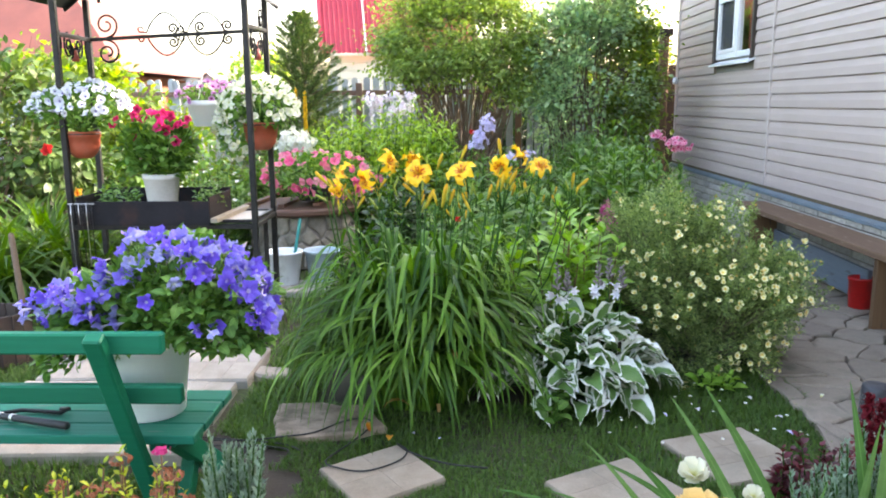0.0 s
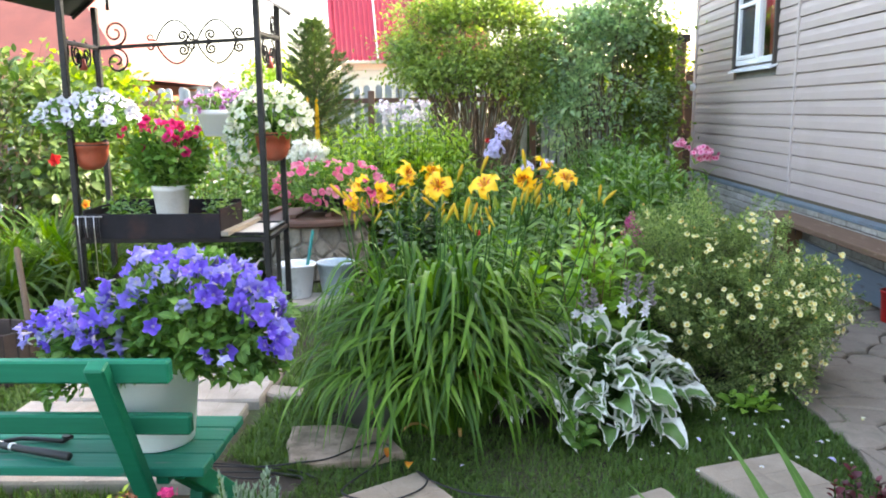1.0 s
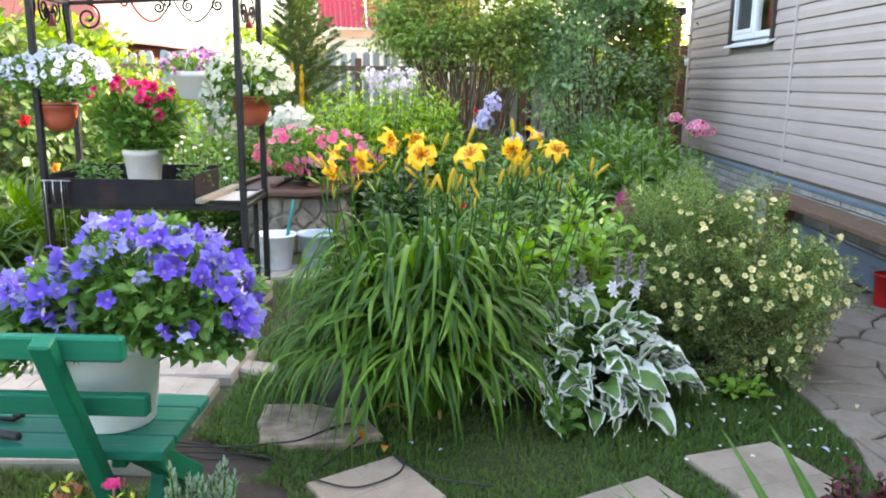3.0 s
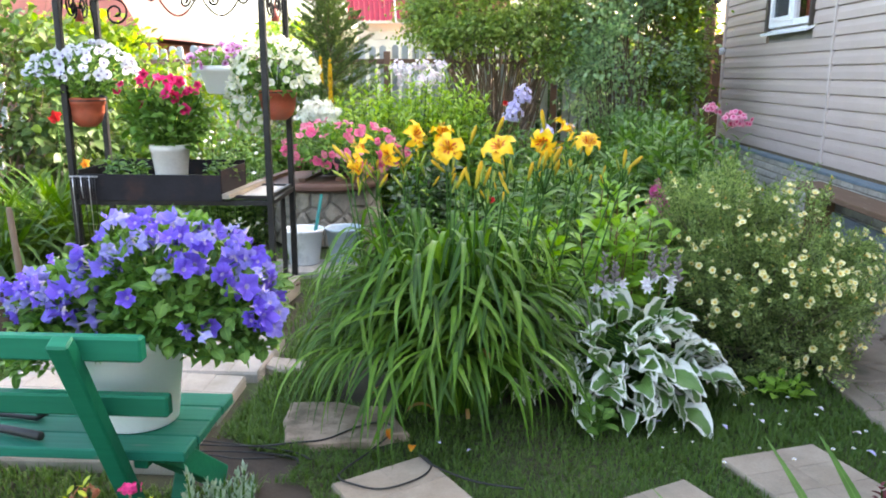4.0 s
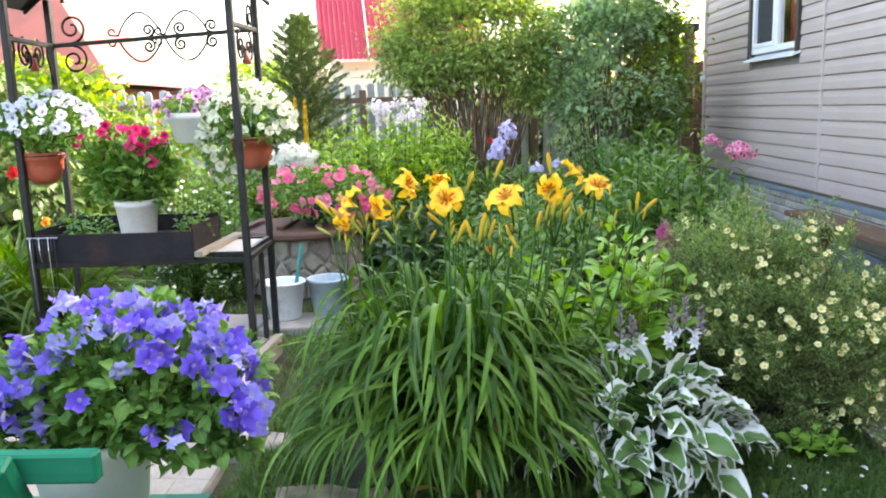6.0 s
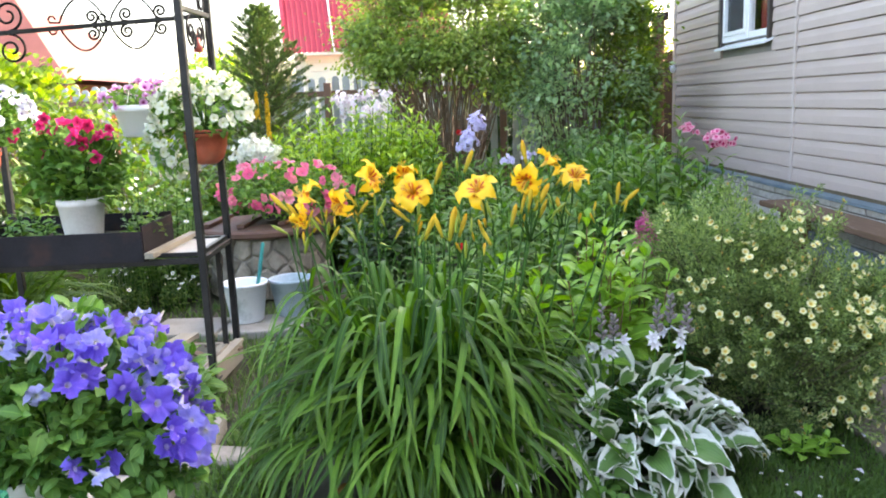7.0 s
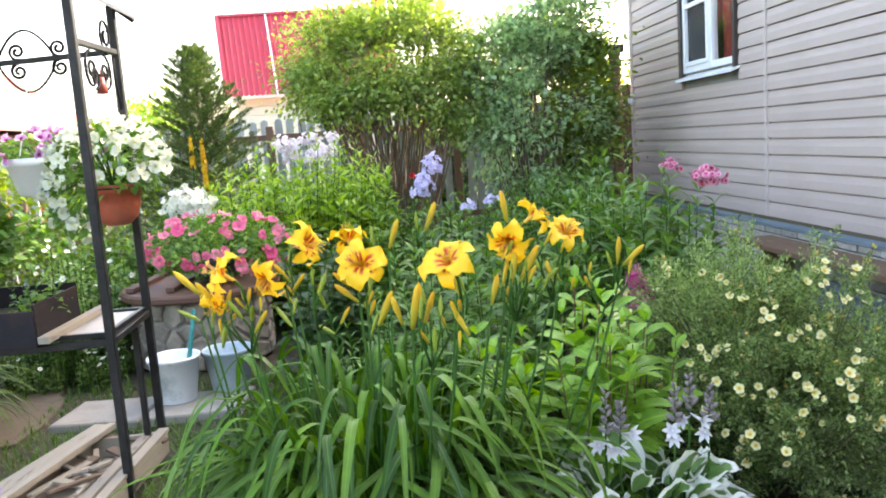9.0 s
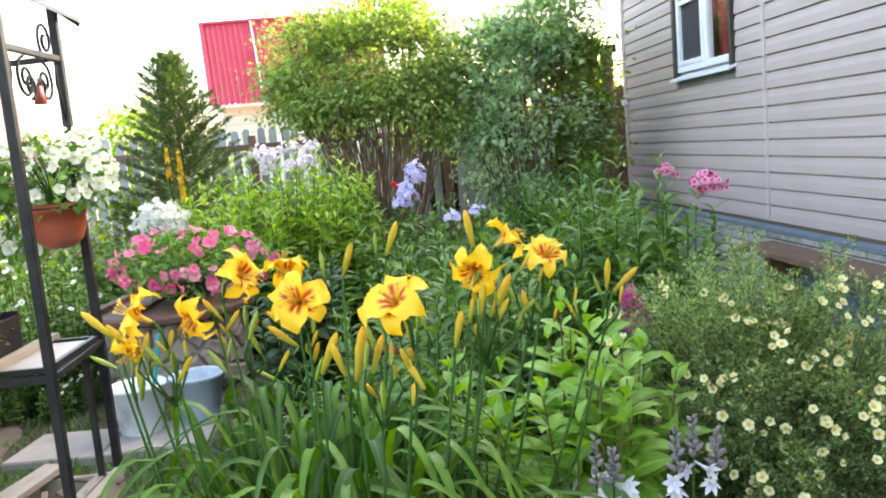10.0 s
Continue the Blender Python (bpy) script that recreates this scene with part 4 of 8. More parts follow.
edge_x = lambda y: 2.3 + 0.09 * max(0.0, y - 3.6) + 0.03 * math.sin(y * 5)
for poly in cells(scattered(R, 2.2, 3.72, 1.2, 9.5, 0.31, 0.22, 0.3), 2.2, 3.71, 1.2, 9.5):
    poly = [(max(x, edge_x(y)), y) for x, y in poly]
    if max(x for x, y in poly) < edge_x(poly[0][1]) + 0.06:
        continue
    c4 = ragged(poly, 0.026, 13.0, 0.004 + 0.009 * R.random(), 3)
    part("paving_stone", slab_mesh(c4, 0.014 + R.normal() * 0.004, 0.05, "paving_stone", M["paver"], 0.008), pav)
t_ = thing("stepping_stone", "reddish beige slab half under daylily leaves", "paving slab", (0.1, 4.06, 0), "stepping stones in the lawn")
part("base", slab_mesh(ragged([(-0.17, 4.26), (0.28, 4.24), (0.38, 3.98), (0.2, 3.87), (-0.1, 3.85)], 0.035, 9.0, 0.003), 0.02, 0.05, "base", M["worn_slab"]), t_)
trod = thing("earth_path", "trodden brown earth between ground cover and slabs", "path", (-1.8, 6.8, 0), kind="structure")
part("earth", slab_mesh(ragged([(-2.15, 6.25), (-1.45, 6.35), (-1.45, 7.0), (-1.58, 7.35), (-1.95, 7.35)], 0.06, 6.0, 0.002), 0.008, 0.03, "earth", M["trodden"], 0.004), trod)
t_ = thing("edging_stone", "rough reddish stone lying at the path edge", "stone", (-0.3, 4.74, 0))
part("body", slab_mesh(ragged([(-0.41, 4.83), (-0.22, 4.79), (-0.2, 4.65), (-0.33, 4.63), (-0.42, 4.7)], 0.03, 9.0, 0.003), 0.018, 0.05, "body", M["stone"], 0.012), t_)

# ---- the house ----
WX, WY0, WY1, EAVE, COURSE, BASE = 3.729, -4.0, 11.79, 3.75, 0.1265, 0.66
WIN_Y0, WIN_Y1, WIN_Z0, WIN_Z1 = 8.97, 10.10, 1.95, 3.2
wall = thing("wall_house", "house wall clad in pale grey-beige vinyl siding", "wall", (WX, 4, 0), kind="structure")
g = Geo()
for y0, y1, z0, z1 in ((WY0, WIN_Y0, 0.55, EAVE), (WIN_Y1, WY1, 0.55, EAVE), (WIN_Y0, WIN_Y1, 0.55, WIN_Z0), (WIN_Y0, WIN_Y1, WIN_Z1, EAVE)):
    g.box((WX + 0.13, (y0 + y1) / 2, (z0 + z1) / 2), (0.22, y1 - y0, z1 - z0))
part("core", flat(g, "core", M["inside"]), wall)


def plank_mesh(y0, y1):
    """A lap of siding: a face that leans out downwards, a lip below and a groove above."""
    prof = [(0.012, 0.002), (-0.0145, 0.0), (-0.016, 0.004), (-0.0145, COURSE * 0.5), (-0.0095, COURSE * 0.7), (-0.006, COURSE - 0.011), (0.012, COURSE - 0.011), (0.012, COURSE)]
    k = len(prof)
    pts = [(x, y, z) for y in (y0, y1) for x, z in prof]
    fs = [(i, i + 1, k + i + 1, k + i) for i in range(k - 1)] + [tuple(range(k))[::-1], tuple(range(k, 2 * k))]
    return Geo().poly(pts, fs).mesh("siding_plank", M["siding"], False)


JOINT = 8.385
full_near, full_far = plank_mesh(WY0, JOINT - 0.02), plank_mesh(JOINT + 0.02, WY1 - 0.03)
bit_a, bit_b = plank_mesh(JOINT + 0.02, WIN_Y0 - 0.1), plank_mesh(WIN_Y1 + 0.06, WY1 - 0.03)
k = 0
while BASE + (k + 1) * COURSE < EAVE + 0.05:
    z = BASE + k * COURSE
    at = Matrix.Translation((WX, 0, z))
    part("siding_plank", full_near, wall, m=at)
    if z + COURSE < WIN_Z0 - 0.06 or z > WIN_Z1:
        part("siding_plank", full_far, wall, m=at)
    else:
        part("siding_plank", bit_a, wall, m=at)
        part("siding_plank", bit_b, wall, m=at)
    k += 1
part("joint_strip", flat(Geo().box((WX - 0.012, JOINT, (BASE + EAVE) / 2), (0.03, 0.045, EAVE - BASE), None, 0.004), "joint_strip", M["trim"]), wall)
part("corner_trim", flat(Geo().box((WX - 0.01, WY1 - 0.015, (BASE + EAVE) / 2), (0.04, 0.09, EAVE - BASE), None, 0.004).box((WX + 0.04, WY1 + 0.012, (BASE + EAVE) / 2), (0.1, 0.03, EAVE - BASE), None, 0.004), "corner_trim", M["trim"]), wall)
solid("wall_lamp", Geo().turn([(0.0, -0.05), (0.03, -0.045), (0.035, 0), (0.03, 0.045), (0, 0.05)], 12, (WX - 0.055, WY1 - 0.06, 1.76)).box((WX - 0.03, WY1 - 0.06, 1.76), (0.05, 0.03, 0.03)).mesh("wall_lamp", M["white_pvc"]), "small white fitting on the house corner", "wall lamp")
part("back_walls", flat(Geo().box((9.0, 3.9, 2), (0.2, 15.8, 3.8)).box((6.4, -4.1, 2), (5.4, 0.2, 3.8)).box((6.4, WY1 - 0.1, 2), (5.1, 0.18, 3.8)).box((6.4, 3.9, 0.5), (5.2, 15.5, 0.1)), "back_walls", M["inside"]), wall)
# out of view: eave and ridge heights are set to keep sun off the beds
roof = thing("unseen_roof", "unseen dark brown pitched roof, sized to shade the garden", "roof", (6.4, 4, EAVE), kind="structure")
g = Geo()
g.poly([(3.35, -4.4, EAVE - 0.1), (3.35, 12.15, EAVE - 0.1), (6.4, 12.15, 5.4), (6.4, -4.4, 5.4), (9.4, -4.4, EAVE - 0.1), (9.4, 12.15, EAVE - 0.1),
        (3.35, -4.4, EAVE + 0.02), (3.35, 12.15, EAVE + 0.02), (6.4, 12.15, 5.52), (6.4, -4.4, 5.52), (9.4, -4.4, EAVE + 0.02), (9.4, 12.15, EAVE + 0.02)],
       [(0, 3, 2, 1), (3, 4, 5, 2), (6, 7, 8, 9), (9, 8, 11, 10), (0, 1, 7, 6), (4, 10, 11, 5), (1, 2, 8, 7), (2, 5, 11, 8), (0, 6, 9, 3), (3, 9, 10, 4)])
part("roof_sheet", flat(g, "roof_sheet", M["brown_casing"]), roof)
part("gable", flat(Geo().poly([(3.7, WY1, EAVE), (9.0, WY1, EAVE), (6.4, WY1, 5.4), (3.7, WY1 - 0.1, EAVE), (9.0, WY1 - 0.1, EAVE), (6.4, WY1 - 0.1, 5.4)], [(0, 2, 1), (3, 4, 5)]), "gable", M["siding"]), roof)

win = thing("window_1", "white plastic window with dark brown casing and red curtain", "window", (WX, 9.5, WIN_Z0), kind="structure")
g = Geo()
for y, w in ((WIN_Y0 - 0.0725, 0.045), (WIN_Y1 + 0.03, 0.06)):
    g.box((WX - 0.02, y, (WIN_Z0 + WIN_Z1) / 2), (0.056, w, WIN_Z1 - WIN_Z0 + 0.1), None, 0.004)
g.box((WX - 0.02, (WIN_Y0 + WIN_Y1) / 2, WIN_Z1 + 0.04), (0.06, WIN_Y1 - WIN_Y0, 0.08), None, 0.004)
part("casing", flat(g, "casing", M["brown_casing"]), win, "dark brown metal casing")
g = Geo()
mull = 9.44
fy = (WIN_Y0 - 0.03, mull, WIN_Y1 - 0.025)
for y, w in ((fy[0], 0.036), (mull, 0.075), (fy[2], 0.046)):
    g.box((WX + 0.012, y, (WIN_Z0 + WIN_Z1) / 2), (0.07, w, WIN_Z1 - WIN_Z0), None, 0.005)
for z in (WIN_Z0 + 0.03, WIN_Z1 - 0.03):
    g.box((WX + 0.015, (WIN_Y0 + WIN_Y1) / 2 - 0.024, z), (0.064, WIN_Y1 - WIN_Y0 + 0.044, 0.06), None, 0.005)
part("window_frame", flat(g, "window_frame", M["white_pvc"]), win)
g = Geo()
for a, b in ((mull + 0.058, fy[2] - 0.04),):
    for y in (a, b):
        g.box((WX - 0.006, y, (WIN_Z0 + WIN_Z1) / 2), (0.05, 0.04, WIN_Z1 - WIN_Z0 - 0.124), None, 0.004)
    for z in (WIN_Z0 + 0.08, WIN_Z1 - 0.08, WIN_Z0 + 0.64):
        g.box((WX - 0.004, (a + b) / 2, z), (0.046, b - a, 0.045), None, 0.004)
part("sash", flat(g, "sash", M["white_pvc"]), win)
part("window_sill", flat(Geo().poly([(WX - 0.085, 8.86, 1.892), (WX - 0.085, 10.16, 1.892), (WX + 0.06, 10.16, 1.945), (WX + 0.06, 8.86, 1.945), (WX - 0.085, 8.86, 1.868), (WX - 0.085, 10.16, 1.868), (WX + 0.06, 10.16, 1.922), (WX + 0.06, 8.86, 1.922)], [(0, 3, 2, 1), (0, 1, 5, 4), (4, 5, 6, 7), (0, 4, 7, 3), (1, 2, 6, 5)]), "window_sill", M["white_pvc"]), win)
for y0, y1 in ((fy[0] + 0.016, mull - 0.034), (mull + 0.034, fy[2] - 0.02)):
    pn = part("pane", flat(Geo().box((WX + 0.012, (y0 + y1) / 2, (WIN_Z0 + WIN_Z1) / 2), (0.006, y1 - y0, WIN_Z1 - WIN_Z0 - 0.13)), "pane", M["glass"]), win)
    pn.visible_shadow = False
part("insect_net", flat(Geo().box((WX + 0.003, (mull + fy[2] + 0.018) / 2, (WIN_Z0 + WIN_Z1) / 2), (0.003, fy[2] - mull - 0.14, WIN_Z1 - WIN_Z0 - 0.2)), "insect_net", M["net"]), win, "grey insect net")
g = Geo()
cy = [WIN_Y0 + 0.01 + 0.02 * i for i in range(26)]
pts = [(WX + 0.125 + 0.02 * math.sin(y * 42) + 0.01 * math.sin(y * 17), y, z) for y in cy for z in (WIN_Z0 - 0.2, WIN_Z1 + 0.1)]
g.poly(pts, [(2 * i, 2 * i + 1, 2 * i + 3, 2 * i + 2) for i in range(len(cy) - 1)])
solid("curtain", g.mesh("curtain", M["curtain"]), "red curtain with yellow pattern behind the window pane", "curtain")

plinth = thing("plinth", "pale brick plinth with mortar joints under the siding", "plinth", (WX, 4, 0), kind="structure")
part("mortar", flat(Geo().box((WX + 0.09, (WY0 + WY1) / 2, 0.28), (0.2, WY1 - WY0, 0.64)), "mortar", M["mortar"]), plinth)
br = flat(Geo().box((0, 0, 0), (0.05, 0.24, 0.062), None, 0.006), "brick", M["brick"])
R = rng_of(8)
for r_ in range(8):
    for c_ in range(29):
        part("brick", br, plinth, m=Matrix.Translation((WX - 0.012 + R.normal() * 0.003, 4.6 + c_ * 0.252 + 0.126 * (r_ % 2), 0.04 + r_ * 0.075)))
part("wood_strip", flat(Geo().box((WX + 0.008, (WY0 + WY1) / 2, 0.644), (0.036, WY1 - WY0, 0.034), None, 0.003), "wood_strip", M["strip_wood"]), plinth, "bare wooden strip under the siding")
g = Geo()
for x0, z0, x1, z1 in ((WX - 0.008, 0.632, WX - 0.056, 0.612), (WX - 0.056, 0.612, WX - 0.058, 0.594)):
    g.poly([(x0, WY0, z0), (x0, WY1, z0), (x1, WY1, z1), (x1, WY0, z1)], [(0, 1, 2, 3)])
g.beam((WX - 0.054, WY0, 0.592), (WX - 0.054, WY1, 0.592), 0.014, 0.01, cham=0.004)
part("flashing", g.mesh("flashing", M["flashing"], False), plinth, "blue-grey metal flashing")

# ---- bench along the house ----
b = thing("plank_bench", "long weathered brown plank bench along the house wall", "bench", (3.58, 5, 0))
part("plank", flat(Geo().box((3.515, 4.68, 0.507), (0.29, 7.04, 0.046), None, 0.006), "plank", M["old_wood"]), b)
for y in (7.85, 5.6, 3.2, 1.4):
    part("leg", flat(Geo().box((3.53, y, 0.243), (0.24, 0.05, 0.482), None, 0.005), "leg", M["leg_wood"]), b, "brown board leg")
bb = thing("leaning_board", "blue-grey painted board leaning on the plinth", "board", (3.66, 7, 0))
part("board", flat(Geo().beam((3.64, 6.1, 0.17), (3.64, 8.2, 0.2), 0.03, 0.24), "board", M["blue_board"]), bb)
rb = thing("red_bucket", "red plastic bucket under the plank bench", "bucket", (3.6, 6.13, 0.012))
part("body", Geo().turn([(0.0, 0.012), (0.072, 0.012), (0.076, 0.03), (0.086, 0.218), (0.092, 0.22), (0.092, 0.236), (0.083, 0.238), (0.074, 0.04), (0.0, 0.03)], 28, (3.6, 6.13, 0)).mesh("body", M["red_paint"]), rb)
st = thing("perforated_pot", "dark grey perforated plastic pot upside down on paving", "pot", (2.67, 4.08, 0.01))
g = Geo()
g.turn([(0.0, 0.185), (0.052, 0.185), (0.06, 0.178), (0.062, 0.15), (0.066, 0.012)], 30, (2.665, 4.08, 0))
part("body", g.mesh("body", M["dark_plastic"]), st)
g = Geo()
for a in range(22):
    for q in range(8):
        t_ = 2 * math.pi * (a + 0.5 * (q % 2)) / 22
        g.box((2.665 + 0.0652 * math.cos(t_), 4.08 + 0.0652 * math.sin(t_), 0.025 + q * 0.016), (0.003, 0.0035, 0.009), Matrix.Rotation(t_, 3, "Z"))
part("slot_pattern", flat(g, "slot_pattern", M["slot"]), st, "pale slots")

# ---- green bench ----
gb = thing("garden_bench", "green painted wooden garden bench with worn seat", "bench", (-0.9, 3.3, 0), )
XR, XL = -0.185, -1.75
for i in range(4):
    y0 = 3.105 + i * 0.113
    part("seat_board", flat(Geo().box(((XL + XR) / 2, y0 + 0.054, 0.333), (XR - XL + 0.006 * (i % 2), 0.109, 0.034), None, 0.004), "seat_board", M["bench_seat"]), gb)
part("back_rail", flat(Geo().beam((XL, 2.9, 0.75), (XR, 2.9, 0.75), 0.04, 0.068, cham=0.006), "back_rail", M["bench_green"]), gb)
part("back_rail", flat(Geo().beam((XL, 3.035, 0.532), (XR, 3.035, 0.532), 0.04, 0.064, cham=0.006), "back_rail", M["bench_green"]), gb)
for x in (-0.375, -1.55):
    part("back_post", flat(Geo().beam((x, 2.835, 0.788), (x, 3.225, 0.0), 0.06, 0.048, up=(0, 1, 0.4), cham=0.006), "back_post", M["bench_green"]), gb)
    part("leg", flat(Geo().beam((x + 0.075, 3.2, 0.31), (x + 0.11, 3.6, 0.0), 0.05, 0.085, up=(0, 1, 1), cham=0.005), "leg", M["bench_green"]), gb)
    part("leg", flat(Geo().beam((x + 0.07, 3.5, 0.312), (x + 0.07, 3.3, 0.0), 0.05, 0.075, up=(0, 1, -1), cham=0.005), "leg", M["bench_green"]), gb)
    part("brace", flat(Geo().beam((x + 0.045, 3.12, 0.3), (x + 0.045, 3.52, 0.3), 0.045, 0.035, cham=0.004), "brace", M["bench_green"]), gb)

tool = thing("handle_grip", "black rubber tool grip with steel rings on the bench", "tool", (-0.75, 3.17, 0.35))
part("grip", Geo().tube([(-0.98, 3.24, 0.372), (-0.9, 3.215, 0.371), (-0.76, 3.175, 0.37), (-0.65, 3.145, 0.369), (-0.645, 3.143, 0.369)], [0.011, 0.012, 0.014, 0.0145, 0.011], 14).mesh("grip", M["black_rubber"]), tool)
for u in (0.12, 0.28):
    p = Vector((-0.98, 3.24, 0.372)).lerp(Vector((-0.65, 3.145, 0.369)), u)
    part("ring", Geo().tube([p, p + Vector((0.012, -0.0035, 0))], 0.0145, 14).mesh("ring", M["steel"]), tool, "bright steel ring")
part("strap", Geo().tube([(-0.95, 3.25, 0.37), (-0.9, 3.3, 0.364), (-0.82, 3.3, 0.36), (-0.74, 3.28, 0.362), (-0.72, 3.3, 0.37), (-0.76, 3.32, 0.362)], 0.008, 8).mesh("strap", M["black_rubber"]), tool)


def pot_profile(r0, r1, h, rim=0.012, wall_=0.008):
    return [(0.0, 0.0), (r0 * 0.96, 0.0), (r0, 0.006), (r1, h - 0.035), (r1 + rim, h - 0.033), (r1 + rim, h), (r1 + rim - wall_, h + 0.003), (r1 - wall_, h - 0.02), (r1 - wall_ - 0.004, h - 0.05), (0.0, h - 0.05)]


def flowerpot(name, label, mat, c, r0, r1, h, rim=0.012, bowl=False):
    t = thing(name, label, "flower pot", c)
    prof = pot_profile(r0, r1, h, rim)
    if bowl:
        prof[1:4] = [(r0 * 0.75, 0.0), (r0, 0.008), (r0 + (r1 - r0) * 0.55, h * 0.2), (r1 * 0.96, h * 0.5), (r1, h - 0.035)]
    part("body", Geo().turn(prof, 36, c).mesh("body", mat), t)
    part("compost", Geo().turn([(0.0, h - 0.03), (r1 * 0.5, h - 0.025), (r1 - 0.01, h - 0.045)], 20, c).mesh("compost", M["soil"]), t)
    return t


flowerpot("flower_pot", "large white plastic pot on the green bench", M["white_plastic"], (-0.42, 3.33, 0.351), 0.124, 0.155, 0.3)

# ---- grill stand with canopy ----
gs = thing("grill_stand", "black steel grill stand with canopy and forged scrolls", "grill stand", (-1.2, 5.8, 0))
PFL, PFR, PBL, PBR = (-1.735, 5.46), (-0.575, 5.5), (-1.83, 6.1), (-0.6, 6.1)
for x, y in (PFL, PFR, PBL, PBR):
    part("post", flat(Geo().box((x, y, 1.09), (0.036, 0.036, 2.2), None, 0.003), "post", M["black_steel"]), gs)
part("post", flat(Geo().box((-0.635, 5.99, 0.36), (0.028, 0.028, 0.73), None, 0.003), "post", M["black_steel"]), gs, "short inner leg under the shelf")


def rail(a, b_, w=0.03):
    part("rail", flat(Geo().beam(a, b_, w, w, cham=0.003), "rail", M["black_steel"]), gs)


for z in (0.715,):
    rail((*PFL, z), (*PFR, z))
    rail((*PBL, z), (*PBR, z))
    rail((*PFL, z), (*PBL, z))
    rail((*PFR, z), (*PBR, z))
rail((*PBL, 1.925), (*PBR, 1.98), 0.024)
rail((*PFL, 1.915), (*PBL, 1.925), 0.026)
rail((*PFR, 1.955), (*PBR, 1.975), 0.026)
rail((*PFR, 0.05), (*PBR, 0.05), 0.02)


def scroll(c, ax, up, size, flip=1, turns=1.5):
    """A forged curl that ends in a small spiral."""
    c, ax, up = Vector(c), Vector(ax), Vector(up)
    pts = []
    for i in range(30):
        u = i / 29
        a = flip * (u * turns * 2 * math.pi) - math.pi / 2
        r = size * (1 - 0.78 * u)
        pts.append(c + ax * (r * math.cos(a)) + up * (r * math.sin(a) + size))
    return pts


def ess(a, b_, up, h):
    """A long forged bow from a to b that sags along up."""
    a, b_, up = Vector(a), Vector(b_), Vector(up)
    return [a.lerp(b_, i / 16) + up * (h * math.sin(math.pi * (i / 16)) ** 0.8) for i in range(17)]


def iron(pts, r=0.0055):
    part("scroll", Geo().tube(pts, r * 1.3, 6).mesh("scroll", M["iron"]), gs)


EX, EZ = Vector((1, 0, 0.025)), Vector((0, 0, 1))
for s in (1, -1):
    for x in (-1.70, -1.24, -1.05, -0.86):
        z = 1.925 + 0.055 * (x + 1.83) / 1.23
        iron(scroll((x, 6.1, z + s * 0.008), EX * (1 if x < -1.1 else -1), EZ * s, 0.038 if x > -1.6 else 0.085, 1))
    for a, b_ in ((-1.42, -1.16), (-1.14, -0.88)):
        z = 1.96
        iron([Vector((a - 0.04 + 0.02 * math.cos(t_), 6.1, z + s * (0.03 + 0.02 * math.sin(t_)))) for t_ in (0, 1, 2, 3, 4)] + ess((a, 6.1, z + s * 0.012), (b_, 6.1, z + s * 0.012), EZ * s, 0.13), 0.0045)
for (p, q) in ((PFL, PBL), (PFR, PBR)):
    d = Vector((q[0] - p[0], q[1] - p[1], 0)).normalized()
    o = Vector((*p, 1.93)).lerp(Vector((*q, 1.95)), 0.5)
    for s in (1, -1):
        iron(scroll(o + d * 0.1 * s, d * s, -EZ, 0.085, 1), 0.0048)
        iron(scroll(o + d * 0.06 * s + EZ * -0.16, d * -s, EZ, 0.05, 1), 0.0048)
        iron([o + d * 0.25 * s, o + d * 0.235 * s - EZ * 0.08, o + d * 0.27 * s - EZ * 0.16, o + d * 0.29 * s - EZ * 0.24], 0.005)
    if p is PFR:
        iron(scroll(o + d * 0.16 + EZ * 0.01, d * -1, EZ, 0.085, 1), 0.0048)
    part("bell", Geo().turn([(0.0, 0.03), (0.012, 0.026), (0.016, 0.0), (0.026, -0.045), (0.02, -0.045), (0.0, -0.01)], 12, (o + d * 0.02 - EZ * 0.13)[:]).tube([o + d * 0.02 - EZ * 0.11, o + d * 0.02 - EZ * 0.02], 0.003, 5).mesh("bell", M["rust_red"]), gs, "small red-brown enamel bell")
# canopy: an arched sheet, its ridge running away from the house front
g = Geo()
XA, XB, YA, YB, N_ = -2.05, -0.54, 5.12, 6.28, 18
pts = []
for y in (YA, YB):
    for k in range(N_ + 1):
        u = k / N_
        for dz in (0.0, 0.012):
            pts.append((XA + (XB - XA) * u, y, 2.15 + 0.38 * math.sin(math.pi * u) + dz))
w_ = 2 * (N_ + 1)
fs = []
for k in range(N_):
    a = 2 * k
    fs += [(a, a + 2, w_ + a + 2, w_ + a), (a + 1, w_ + a + 1, w_ + a + 3, a + 3), (a, a + 1, a + 3, a + 2), (w_ + a, w_ + a + 2, w_ + a + 3, w_ + a + 1)]
fs += [(0, w_, w_ + 1, 1), (w_ - 2, w_ - 1, 2 * w_ - 1, 2 * w_ - 2)]
g.poly(pts, fs)
part("canopy", g.mesh("canopy", M["canopy"], False), gs, "dark arched sheet roof")
for y in (YA + 0.05, YB - 0.04):
    part("canopy_rib", Geo().tube([(XA + (XB - XA) * k / N_, y, 2.138 + 0.38 * math.sin(math.pi * k / N_)) for k in range(N_ + 1)], 0.012, 6).mesh("canopy_rib", M["black_steel"]), gs)
for x in (PFL[0], PFR[0]):
    for y in (PFL[1], PBL[1]):
        part("strut", flat(Geo().beam((x, y, 2.17), (x, y, 2.15 + 0.38 * math.sin(math.pi * (x - XA) / (XB - XA))), 0.02, 0.02), "strut", M["black_steel"]), gs)

